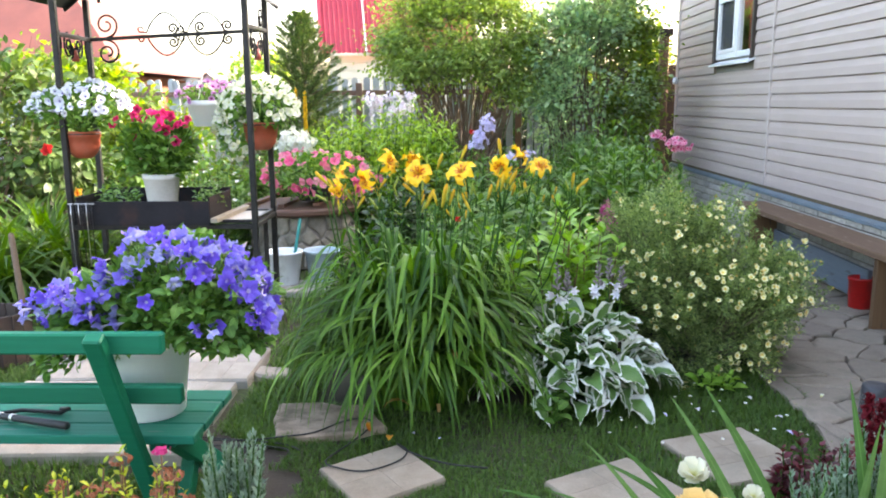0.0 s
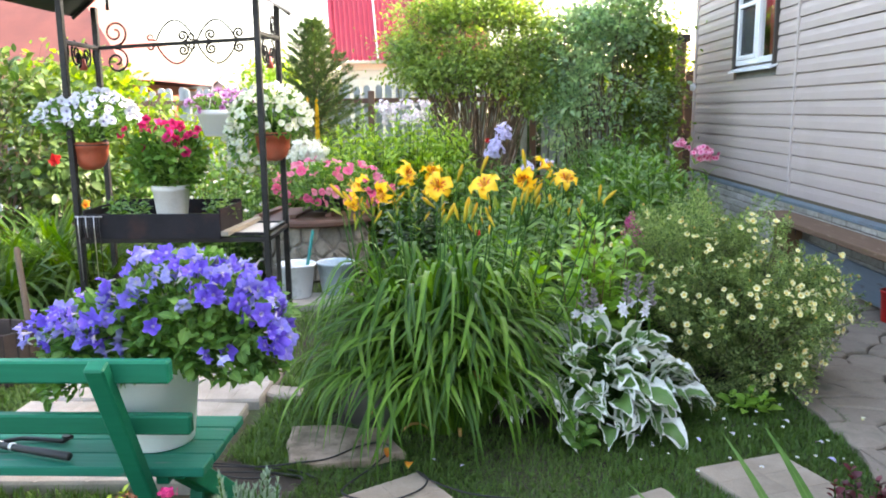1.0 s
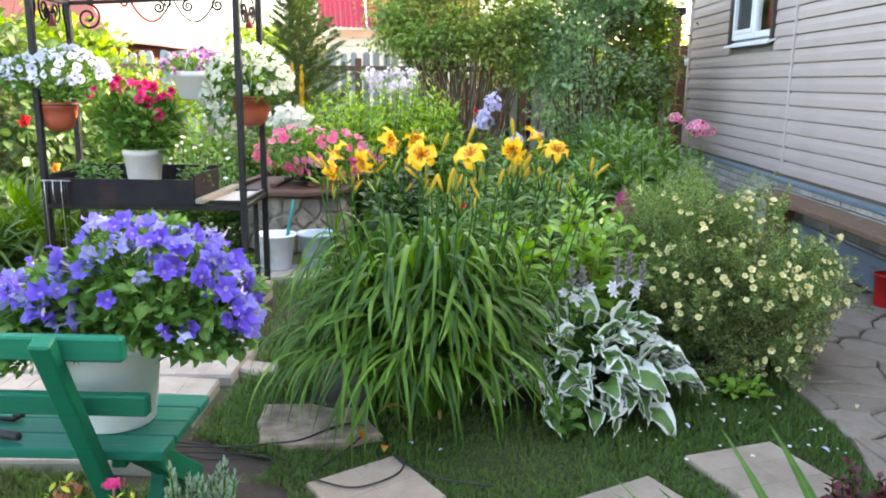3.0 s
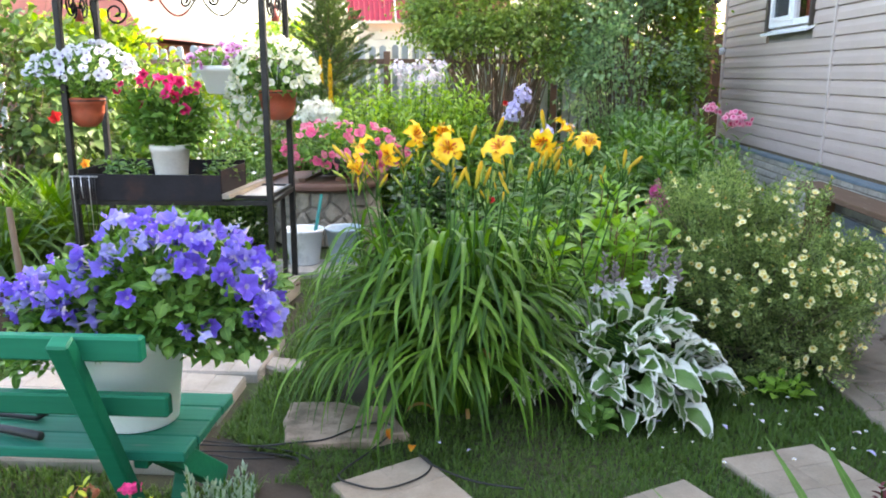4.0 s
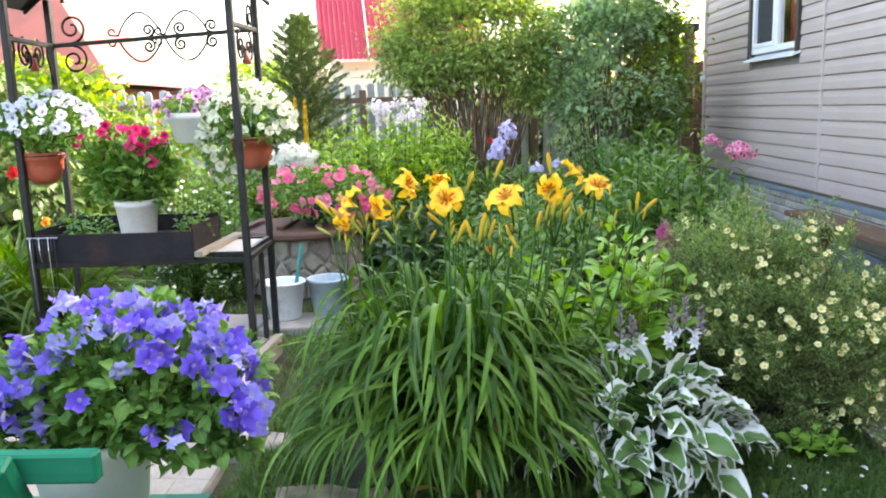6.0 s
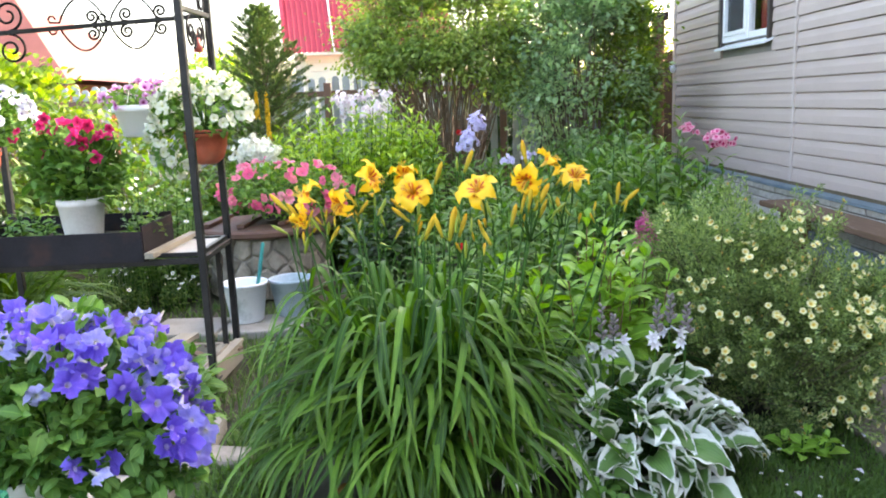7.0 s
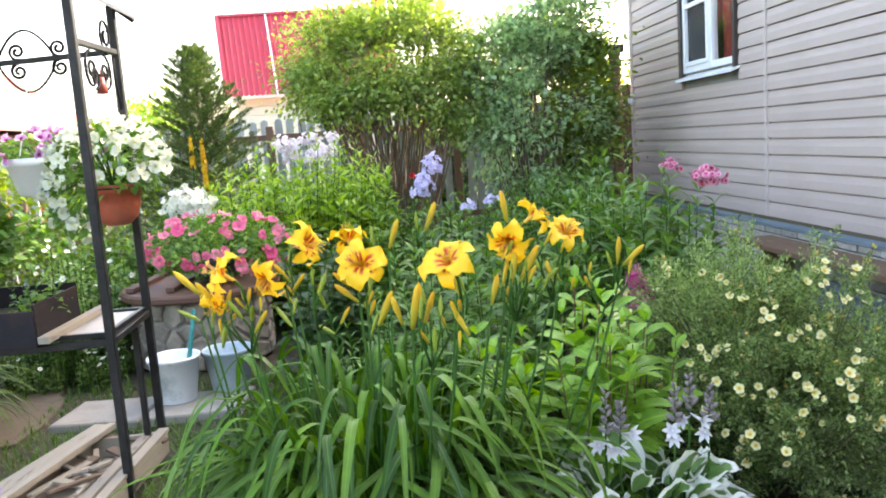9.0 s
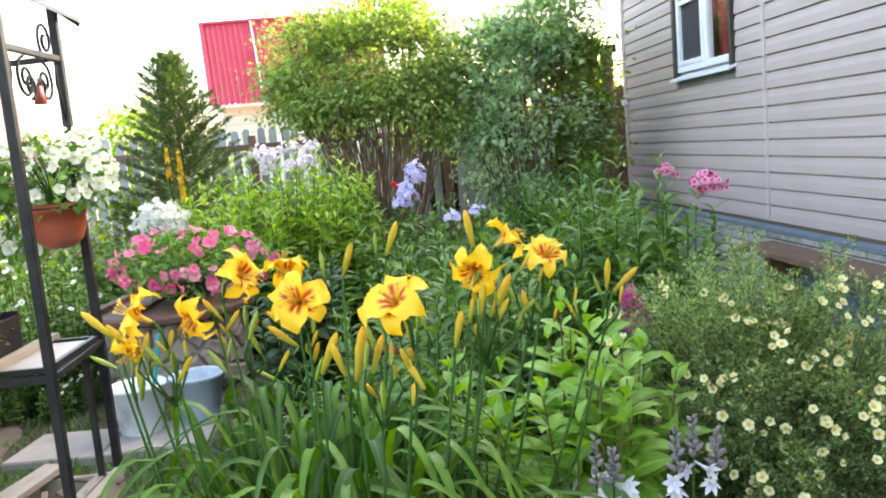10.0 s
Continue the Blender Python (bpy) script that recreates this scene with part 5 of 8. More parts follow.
bz = thing("brazier", "dark burnt steel grill box filled with soil", "grill", (-1.3, 5.65, 0.73))
g = Geo()
bx0, bx1, by0, by1, bz0, bz1 = -1.69, -0.845, 5.43, 5.9, 0.732, 0.885
for c_, s_ in ((((bx0 + bx1) / 2, by0, (bz0 + bz1) / 2), (bx1 - bx0, 0.008, bz1 - bz0)), (((bx0 + bx1) / 2, by1, (bz0 + bz1) / 2 + 0.02), (bx1 - bx0, 0.008, bz1 - bz0 + 0.04)),
                (( bx0, (by0 + by1) / 2, (bz0 + bz1) / 2 + 0.012), (0.008, by1 - by0 - 0.01, bz1 - bz0 + 0.024)), ((bx1, (by0 + by1) / 2, (bz0 + bz1) / 2 + 0.012), (0.008, by1 - by0 - 0.01, bz1 - bz0 + 0.024)),
                (((bx0 + bx1) / 2, (by0 + by1) / 2, bz0 + 0.004), (bx1 - bx0 - 0.02, by1 - by0 - 0.02, 0.008))):
    part("steel_wall", flat(Geo().box(c_, s_), "steel_wall", M["brazier"]), bz)
part("soil", flat(Geo().box(((bx0 + bx1) / 2, (by0 + by1) / 2, 0.79), (bx1 - bx0 - 0.02, by1 - by0 - 0.02, 0.08)), "soil", M["soil"]), bz, "dark soil filling")
rk = thing("skewer_rack", "bundle of steel skewers hanging on the grill stand", "skewers", (-1.66, 5.42, 0.86))
R = rng_of(12)
for i in range(9):
    x = -1.715 + i * 0.0165
    l_ = 0.13 if i % 2 else 0.4
    part("skewer", Geo().tube([(x, 5.41, 0.875), (x + 0.002, 5.405, 0.8), (x + 0.004 + 0.003 * R.normal(), 5.41, 0.875 - l_)], 0.0028, 6).mesh("skewer", M["steel" if i % 3 == 0 else "black_steel"]), rk)
part("hook_bar", flat(Geo().beam((-1.735, 5.415, 0.872), (-1.565, 5.415, 0.872), 0.008, 0.008), "hook_bar", M["steel"]), rk)

sh = thing("side_shelf", "pale laminated board on the grill stand side rails", "shelf", (-0.76, 5.8, 0.73))
part("board", flat(Geo().box((-0.735, 5.79, 0.738), (0.25, 0.47, 0.012), None, 0.002), "board", M["board"]), sh)
for a_, b_ in (((-0.6, 5.53), (-0.6, 6.05)), ((-0.88, 5.53), (-0.6, 5.53)), ((-0.88, 6.04), (-0.6, 6.04))):
    part("frame_bar", flat(Geo().beam((*a_, 0.744), (*b_, 0.744), 0.022, 0.022, cham=0.002), "frame_bar", M["black_steel"]), sh, "black steel edge")
lt = thing("timber_lath", "raw wooden lath lying along the board", "lath", (-0.92, 5.8, 0.73))
part("lath", flat(Geo().beam((-0.815, 5.42, 0.762), (-0.795, 6.1, 0.762), 0.045, 0.03), "lath", M["raw_wood"]), lt)


def hanging_pot(label, c, r0, r1, h, post):
    t = flowerpot("hanging_pot", label, M["terracotta"], c, r0, r1, h, 0.006, r0 < 0.062)
    z = c[2] + h - 0.012
    part("bracket", Geo().tube([(c[0] + (r1 + 0.006) * math.cos(a), c[1] + (r1 + 0.006) * math.sin(a), z) for a in [2 * math.pi * i / 24 for i in range(25)]], 0.004, 6).tube([(c[0], c[1] + (0.0), z - 0.12), (post[0], post[1], z - 0.12)], 0.004, 6).tube([(c[0] + (post[0] - c[0]) * 0.6, c[1] + (post[1] - c[1]) * 0.6, z), (post[0], post[1], z)], 0.005, 6).mesh("bracket", M["black_steel"]), t, "black wire ring bracket")
    return t


hanging_pot("round terracotta-coloured pot hung on a stand post", (-1.67, 5.56, 1.15), 0.058, 0.104, 0.165, PFL)
hanging_pot("terracotta-coloured pot hung between two stand posts", (-0.595, 5.83, 1.18), 0.06, 0.112, 0.18, PBR)
flowerpot("flower_pot", "pale grey square-shouldered plastic pot in the grill box", M["grey_plastic"], (-1.19, 5.58, 0.832), 0.09, 0.11, 0.215, 0.006)

BW = (-1.015, 6.14, 1.33)
bw = thing("hanging_bowl", "white plastic bowl planter hung on white cords", "hanging planter", BW)
part("bowl", Geo().turn([(0.0, 0.0), (0.11, 0.0), (0.124, 0.01), (0.162, 0.14), (0.176, 0.143), (0.18, 0.176), (0.17, 0.179), (0.156, 0.15), (0.11, 0.11), (0.0, 0.11)], 36, BW).mesh("bowl", M["white_plastic"]), bw)
for a in (0.3, 2.4, 4.5):
    part("cord", Geo().tube([(BW[0] + 0.172 * math.cos(a), BW[1] + 0.172 * math.sin(a), BW[2] + 0.17), (-1.0, 6.11, 1.96)], 0.003, 5).mesh("cord", M["white_plastic"]), bw)

# ---- well, buckets, crate ----
WC = Vector((-0.78, 8.0, 0))
wl = thing("garden_well", "round field-stone well ring with brown wooden lid", "well", WC[:])
part("core", Geo().turn([(0.0, 0.0), (0.47, 0.0), (0.465, 0.49), (0.0, 0.49)], 40, WC).mesh("core", M["mortar"]), wl)
R = rng_of(21)
for e in cells(scattered(R, -1.4, 0.14, 0.0, 0.49, 0.16, 0.115, 0.26), -1.4, 0.14, 0.0, 0.49):
    rim = ragged(e, 0.02, 11.0, 0.007, 3)
    k = len(rim)
    m = sum((Vector(q) for q in rim), Vector((0, 0))) / k
    pts = []
    lift = 0.012 * R.random()
    for out, f in ((0.455, 1.0), (0.474 + lift, 0.94), (0.484 + lift, 0.74)):
        for q in rim:
            qq = m + (Vector(q) - m) * f
            a_ = qq.x / 0.47
            pts.append((WC.x + out * math.cos(a_), WC.y + out * math.sin(a_), min(0.49, max(0.0, qq.y))))
    fs = [(l_ * k + q, l_ * k + (q + 1) % k, (l_ + 1) * k + (q + 1) % k, (l_ + 1) * k + q) for l_ in range(2) for q in range(k)] + [tuple(range(2 * k, 3 * k))]
    part("stone", Geo().poly(pts, fs).mesh("stone", M["stone"], False), wl)
part("lid", Geo().turn([(0.0, 0.49), (0.55, 0.49), (0.565, 0.505), (0.565, 0.535), (0.55, 0.55), (0.0, 0.558)], 48, WC).mesh("lid", M["well_lid"], False), wl, "brown painted wooden lid")
for i in range(3):
    part("lid_batten", flat(Geo().beam(WC + Vector((-0.42 + 0.3 * i, -0.3 - 0.1 * (i == 1), 0.572)), WC + Vector((-0.38 + 0.3 * i, 0.32, 0.572)), 0.06, 0.03), "lid_batten", M["well_lid"]), wl)
flowerpot("flower_bowl", "dark plastic bowl on the well lid", M["dark_plastic"], (WC.x + 0.12, WC.y - 0.05, 0.588), 0.14, 0.18, 0.14)


def bucket(c, mat, label, h=0.27):
    t = thing("bucket", label, "bucket", c)
    part("body", Geo().turn([(0.0, 0.004), (0.105, 0.0), (0.112, 0.008), (0.146, h - 0.02), (0.154, h - 0.018), (0.156, h), (0.15, h + 0.004), (0.142, h - 0.012), (0.106, 0.02), (0.0, 0.016)], 36, c).mesh("body", mat), t)
    x, y, z = c
    part("handle", Geo().tube([(x + 0.155 * math.cos(a), y + 0.165 * math.sin(a), z + h - 0.005 - 0.05 * math.sin(a)) for a in [math.pi * i / 14 for i in range(15)]], 0.0035, 6).mesh("handle", M["steel"]), t, "thin wire handle hanging down")
    return t


bucket((-0.71, 6.83, 0.034), M["bucket"], "pale blue plastic bucket by the stone well")
bucket((-0.42, 6.97, 0.03), M["bucket_dark"], "grey-blue plastic bucket by the stone well", 0.26)
tk = thing("stick", "teal plastic stick standing in a bucket", "stick", (-0.66, 6.83, 0.05))
part("rod", Geo().tube([(-0.68, 6.8, 0.06), (-0.63, 6.87, 0.27), (-0.585, 6.92, 0.55), (-0.583, 6.922, 0.556)], [0.014, 0.014, 0.013, 0.008], 8).mesh("rod", M["teal"]), tk)

cr = thing("wooden_crate", "shallow raw timber crate full of wood scraps", "crate", (-0.9, 5.7, 0))
for a, b_, z, h in (((-0.605, 5.24), (-0.56, 6.02), 0.07, 0.1), ((-0.56, 6.02), (-0.92, 6.0), 0.075, 0.1), ((-0.92, 6.0), (-1.15, 5.24), 0.07, 0.1), ((-1.15, 5.22), (-0.616, 5.24), 0.07, 0.09)):
    part("side_board", flat(Geo().beam((*a, z), (*b_, z), 0.022, h), "side_board", M["raw_wood"]), cr)
part("top_rail", flat(Geo().beam((-0.612, 5.235, 0.13), (-0.57, 6.04, 0.13), 0.05, 0.018), "top_rail", M["raw_wood"]), cr)
part("inner_rail", flat(Geo().beam((-0.69, 5.25, 0.118), (-0.645, 6.01, 0.118), 0.05, 0.02), "inner_rail", M["raw_wood"]), cr)
part("bottom", flat(Geo().poly([(-0.61, 5.25, 0.03), (-0.57, 6.01, 0.03), (-0.91, 5.99, 0.03), (-1.14, 5.24, 0.03)], [(0, 1, 2, 3)]), "bottom", M["raw_wood"]), cr)
R = rng_of(31)
for i in range(22):
    c = Vector((-0.84 + R.normal() * 0.08, 5.6 + R.normal() * 0.17, 0.06 + 0.05 * R.random()))
    a = R.random() * 3.14 if i > 8 else 1.4 + 0.3 * R.normal()
    d = Vector((math.cos(a), math.sin(a), 0.1 * R.normal())) * (0.06 + 0.13 * R.random())
    w_s = solid("wood_scrap", flat(Geo().beam(c - d, c + d, 0.02 + 0.03 * R.random(), 0.014), "wood_scrap", M["raw_wood"] if i % 3 else M["stake"]), "offcut of raw timber in the crate", "wood scrap", "wood scraps in the crate")
lp = thing("plank", "long raw timber board resting on the crate edge", "plank", (-0.98, 5.55, 0.13))
part("board", flat(Geo().beam((-1.16, 5.1, 0.14), (-0.88, 6.1, 0.155), 0.1, 0.02), "board", M["raw_wood"]), lp)
part("lath", flat(Geo().beam((-1.04, 5.12, 0.15), (-0.83, 6.08, 0.16), 0.035, 0.03), "lath", M["raw_wood"]), lp)

sk = thing("stake", "rough brown wooden stake in the flower bed", "stake", (-1.97, 5.23, 0))
part("pole", Geo().tube([(-1.97, 5.23, 0.0), (-1.985, 5.237, 0.3), (-2.018, 5.25, 0.7), (-2.02, 5.25, 0.715)], [0.02, 0.02, 0.018, 0.012], 8).mesh("pole", M["stake"]), sk)
tb = thing("wooden_tub", "dark weathered wooden tub at the path edge", "tub", (-2.08, 4.95, 0.0))
for i in range(20):
    a = 2 * math.pi * i / 20
    part("stave", flat(Geo().box((-2.08 + 0.27 * math.cos(a), 4.95 + 0.2 * math.sin(a), 0.15), (0.02, 0.08, 0.3), Matrix.Rotation(a, 3, "Z"), 0.004), "stave", M["dark_wood"]), tb)

# ---- cable, fallen petals ----
cb = thing("garden_cable", "black rubber cable lying across slabs and grass", "cable", (0.3, 3.6, 0.02))
loop = [(-0.46, 3.8), (-0.2, 3.8), (-0.05, 3.84), (0.07, 3.88), (0.18, 4.0), (0.27, 4.05), (0.33, 3.98), (0.27, 3.8), (0.18, 3.6), (0.25, 3.53), (0.36, 3.51), (0.48, 3.6), (0.51, 3.7), (0.46, 3.77), (0.53, 3.68), (0.68, 3.58), (0.85, 3.54)]
def glide(pts, per=8):
    P = [Vector(p) for p in pts]
    out = []
    for i in range(len(P) - 1):
        a, b_, c, d = P[max(0, i - 1)], P[i], P[i + 1], P[min(len(P) - 1, i + 2)]
        for k in range(per):
            t_ = k / per
            out.append(0.5 * (2 * b_ + (c - a) * t_ + (2 * a - 5 * b_ + 4 * c - d) * t_ ** 2 + (3 * b_ - a - 3 * c + d) * t_ ** 3))
    return out + [P[-1]]
part("wire", Geo().tube([(p.x, p.y, 0.024) for p in glide([(x, y, 0) for x, y in loop])], 0.0038, 6).mesh("wire", M["black_rubber"]), cb)
for k, run in enumerate((((-0.62, 3.86), (-0.46, 3.87), (-0.25, 3.84), (-0.05, 3.8), (0.04, 3.74)), ((-0.62, 3.72), (-0.44, 3.77), (-0.2, 3.78), (-0.03, 3.75), (0.0, 3.7)), ((-0.6, 3.66), (-0.38, 3.74), (-0.24, 3.72), (-0.1, 3.74)))):
    part("wire", Geo().tube([(p.x, p.y, 0.006 + 0.002 * k) for p in glide([(x, y, 0) for x, y in run])], 0.0036, 6).mesh("wire", M["black_rubber"]), cb)

# ---- far setting: fence, gate post, neighbours ----
fence = thing("fence", "grey picket fence with brown rails and posts", "fence", (-1, 12.2, 0), kind="structure")


def picket_mesh(h, name="picket"):
    n = 7
    w, d = 0.048, 0.011
    rim = [(-w, 0.05), (w, 0.05)] + [(w * math.cos(math.pi * i / n), h - w + w * math.sin(math.pi * i / n)) for i in range(n + 1)]
    k = len(rim)
    pts = [(x, -d, z) for x, z in rim] + [(x, d, z) for x, z in rim]
    return Geo().poly(pts, [tuple(range(k)), tuple(range(k, 2 * k))[::-1]] + [(i, k + i, k + (i + 1) % k, (i + 1) % k) for i in range(k)]).mesh(name, M["picket"], False)


pk = picket_mesh(1.84)
R = rng_of(41)
x = -7.5
while x < 3.6:
    part("picket", pk, fence, m=Matrix.Translation((x, 12.2, 0.03 * R.normal())) @ Matrix.Rotation(0.012 * R.normal(), 4, "Y"))
    x += 0.138 + 0.008 * R.normal()
for z in (1.62, 0.5):
    part("rail", flat(Geo().beam((-7.6, 12.165, z), (3.7, 12.165, z + 0.02), 0.04, 0.07), "rail", M["rail"]), fence)
for x in (-6.2, -3.8, -0.75, 0.35, 1.55, 3.0):
    part("post", flat(Geo().box((x, 12.13, 0.88), (0.09, 0.06, 1.78), None, 0.006), "post", M["rail"]), fence)
gp = thing("gate_post", "brown wooden gate post with a dark cap", "post", (3.5, 12.0, 0), kind="structure")
part("post", flat(Geo().box((3.56, 11.96, 1.2), (0.12, 0.12, 2.4), None, 0.008), "post", M["gate_wood"]), gp)
part("cap", flat(Geo().box((3.53, 11.96, 2.42), (0.26, 0.2, 0.1), None, 0.01), "cap", M["dark_wood"]), gp)
part("board_panel", flat(Geo().box((3.9, 12.3, 1.0), (2.4, 0.03, 2.0)), "board_panel", M["dark_wood"]), gp)

nh = thing("neighbour_house", "cream house with a steep red corrugated metal roof", "house", (1, 18, 0))
part("wall", flat(Geo().box((-0.5, 20.2, 1.25), (3.0, 6, 2.5)), "wall", M["cream"]), nh)
for k in range(9):
    part("cladding_board", flat(Geo().box((-0.5, 17.185, 1.1 + k * 0.16), (3.0, 0.02, 0.15), None, 0.006), "cladding_board", M["cream"]), nh)
g = Geo()
nx_ = 128
pts = []
for i in range(nx_ + 1):
    x0 = -2.12 + 3.2 * i / nx_
    off = 0.022 if i % 4 == 0 else 0.0
    for y, z in ((16.95, 2.48), (17.75, 4.02), (20.2, 4.25)):
        pts.append((x0 - (0.2 if y > 17 else 0.0), y - off, z + off))
g.poly(pts, [(3 * i + j, 3 * i + 3 + j, 3 * i + 4 + j, 3 * i + 1 + j) for i in range(nx_) for j in range(2)])
part("roof", g.mesh("roof", M["red_roof"], False), nh, "red corrugated metal roof")
part("roof_back", flat(Geo().poly([(-2.39, 20.2, 4.25), (0.81, 20.2, 4.25), (1.08, 23.4, 2.5), (-2.12, 23.4, 2.5)], [(0, 1, 2, 3)]), "roof_back", M["red_roof"]), nh)
part("gable", flat(Geo().poly([(-2.0, 17.1, 2.48), (-2.0, 17.8, 4.0), (-2.0, 20.2, 4.2), (-2.0, 23.3, 2.5)], [(0, 1, 2, 3)]), "gable", M["cream"]), nh)
part("eave_board", flat(Geo().box((-0.52, 16.97, 2.46), (3.2, 0.05, 0.05)), "eave_board", M["cream"]), nh)
for a_, b_, nm in (((-2.12, 16.93, 2.5), (-2.315, 17.74, 4.05), "verge_cap"), ((-2.33, 17.75, 4.05), (0.88, 17.75, 4.05), "ridge_cap")):
    part(nm, flat(Geo().beam(a_, b_, 0.07, 0.05, cham=0.005), nm, M["red_roof"]), nh)
part("flashing_strip", flat(Geo().beam((-1.2, 16.92, 2.48), (-1.4, 17.72, 4.03), 0.03, 0.03), "flashing_strip", M["white_plastic"]), nh)
part("antenna", Geo().tube([(-0.6, 18.6, 4.2), (-0.6, 18.6, 5.6)], 0.012, 6).mesh("antenna", M["steel"]), nh)
part("chimney", flat(Geo().box((0.75, 18.3, 4.55), (0.3, 0.3, 0.7), None, 0.02).poly([(0.5, 18.05, 4.9), (1.0, 18.05, 4.9), (1.0, 18.55, 4.9), (0.5, 18.55, 4.9), (0.75, 18.3, 5.2)], [(0, 1, 4), (1, 2, 4), (2, 3, 4), (3, 0, 4)]), "chimney", M["red_roof"]), nh)

oh = thing("orange_house", "low orange house with a faded orange hipped roof", "house", (-9, 18, 0))
part("wall", flat(Geo().box((-9.6, 19.0, 1.05), (6.6, 5.5, 2.1)), "wall", M["orange_wall"]), oh)
g = Geo()
e = [(-13.4, 15.95, 2.14), (-5.85, 15.95, 2.14), (-5.85, 21.8, 2.14), (-13.4, 21.8, 2.14), (-11.0, 18.9, 4.4), (-8.3, 18.9, 4.4)]
g.poly(e, [(0, 1, 5, 4), (1, 2, 5), (2, 3, 4, 5), (3, 0, 4)])
part("roof", flat(g, "roof", M["orange_roof"]), oh, "faded orange sheet roof")
part("eave_board", flat(Geo().box((-9.62, 16.0, 2.07), (7.5, 0.05, 0.1)), "eave_board", M["dark_wood"]), oh)

shd = thing("garden_shed", "small pale shed with pinkish gable beyond the fence", "shed", (-5.5, 20, 0))
part("wall", flat(Geo().box((-5.45, 20.5, 0.98), (0.7, 1.0, 1.95)).poly([(-5.8, 20.0, 1.95), (-5.1, 20.0, 1.95), (-5.45, 20.0, 2.2)], [(0, 1, 2)]), "wall", M["shed_pink"]), shd)
part("roof", flat(Geo().poly([(-5.88, 19.9, 1.92), (-5.45, 19.9, 2.24), (-5.45, 21.1, 2.24), (-5.88, 21.1, 1.92), (-5.02, 19.9, 1.92), (-5.02, 21.1, 1.92)], [(0, 1, 2, 3), (1, 4, 5, 2)]), "roof", M["picket"]), shd)
part("lean_to", flat(Geo().box((-6.5, 20.6, 1.0), (1.3, 1.2, 2.0)).poly([(-7.2, 19.9, 1.98), (-5.86, 19.9, 2.12), (-5.86, 21.2, 2.12), (-7.2, 21.2, 1.98)], [(0, 1, 2, 3)]), "lean_to", M["picket"]), shd)


# ---- plants ----
def frilled(seed, tube, cup, ruffle, notch):
    """A funnel flower whose rim is crumpled unevenly."""
    V, F, UV = trumpet(30, 5, tube, cup, ruffle, notch)
    r = rng_of(seed)
    k = 0.24 * r.normal(size=30)
    k = (k + np.roll(k, 1) + np.roll(k, 2)) / 2.2
    V[90:, 2] += k
    V[90:, :2] *= (1 - 0.5 * np.abs(k))[:, None]
    V[60:90, 2] += 0.3 * k
    V[:, 0] *= 0.85 + 0.3 * r.random()
    return V, F, UV


PET = [frilled(60 + i, tb, cp, rf, nt) for i, (tb, cp, rf, nt) in enumerate(((0.8, 0.1, 0.14, 0.22), (0.95, 0.45, 0.16, 0.26), (0.8, -0.1, 0.2, 0.24), (1.0, 0.3, 0.18, 0.28), (0.75, -0.25, 0.18, 0.22), (0.9, 0.15, 0.2, 0.26)))]
ROUND = [frilled(70 + i, 0.6, cp, 0.07, 0.08) for i, cp in enumerate((0.1, 0.3, -0.12, 0.2))]


def flower_meshes(name, mat, tmpls=PET):
    return [one(name, t, M[mat]) for t in tmpls]


def stems(name, lines, r, mat, n=5):
    g = Geo()
    for pts in lines:
        g.tube(pts, [r * (1 - 0.5 * i / (len(pts) - 1)) for i in range(len(pts))], n, cap=False)
    return g.mesh(name, M[mat])


def petunia(name, label, c, rad, n_flowers, n_leaves, mat, seed, fsize=0.03, leaf=0.055, root=None, low=-0.75, front=0.5, leaf_mat="petunia_leaf", fl_low=-0.3, lump=0.35, shell=0.35):
    """A bushy flowering plant: stems from the root, leaves through the crown, funnel flowers on its skin."""
    r = rng_of(seed)
    root = root or (c[0], c[1], c[2] - rad[2] * 0.6)
    t = thing(name, label, "flowering plant", root)
    P, Q = ball(r, n_leaves, c, rad, shell, low)
    P = lumpy(P, c, lump, seed)
    lt = [oval(3, 0.27, 15, -40, 0.15), oval(3, 0.33, 5, -60, 0.2, wave=0.15)]
    A = leaves_at(r, P, P - np.array(root), leaf, 0.75, 0.1)
    h = n_leaves // 2
    part("foliage", cloud("foliage", [(lt[0], A[:h], 0), (lt[1], A[h:], 0)], M[leaf_mat]), t, kind="stuff")
    S, _ = ball(r, 26, c, [x * 0.9 for x in rad], 0.7, low)
    part("stem_mass", stems("stem_mass", [[Vector(root), Vector(root).lerp(Vector(p), 0.5) + Vector((0, 0, 0.04)), Vector(p)] for p in S], 0.004, "stem"), t, kind="stuff")
    me = flower_meshes("flower", mat, ROUND)
    F, N = ball(r, n_flowers * 6, c, rad, 0.93, fl_low)
    F = lumpy(F, c, lump, seed)
    pick = [i for i in range(len(F)) if N[i][1] < front]
    N2 = N + np.array([0, -0.35, 0.25]) + r.normal(size=N.shape) * 0.6
    A = facing(F + N * 0.02, N2, fsize * (0.75 + 0.45 * r.random(len(F))), r.random(len(F)) * 6.28)
    done = []
    for i in pick:
        if len(done) >= n_flowers:
            break
        if all((F[i] - F[j]) @ (F[i] - F[j]) > (fsize * 0.95) ** 2 for j in done):
            done.append(i)
            part("flower", me[len(done) % len(me)], t, m=mat4(A[i]))
    return t


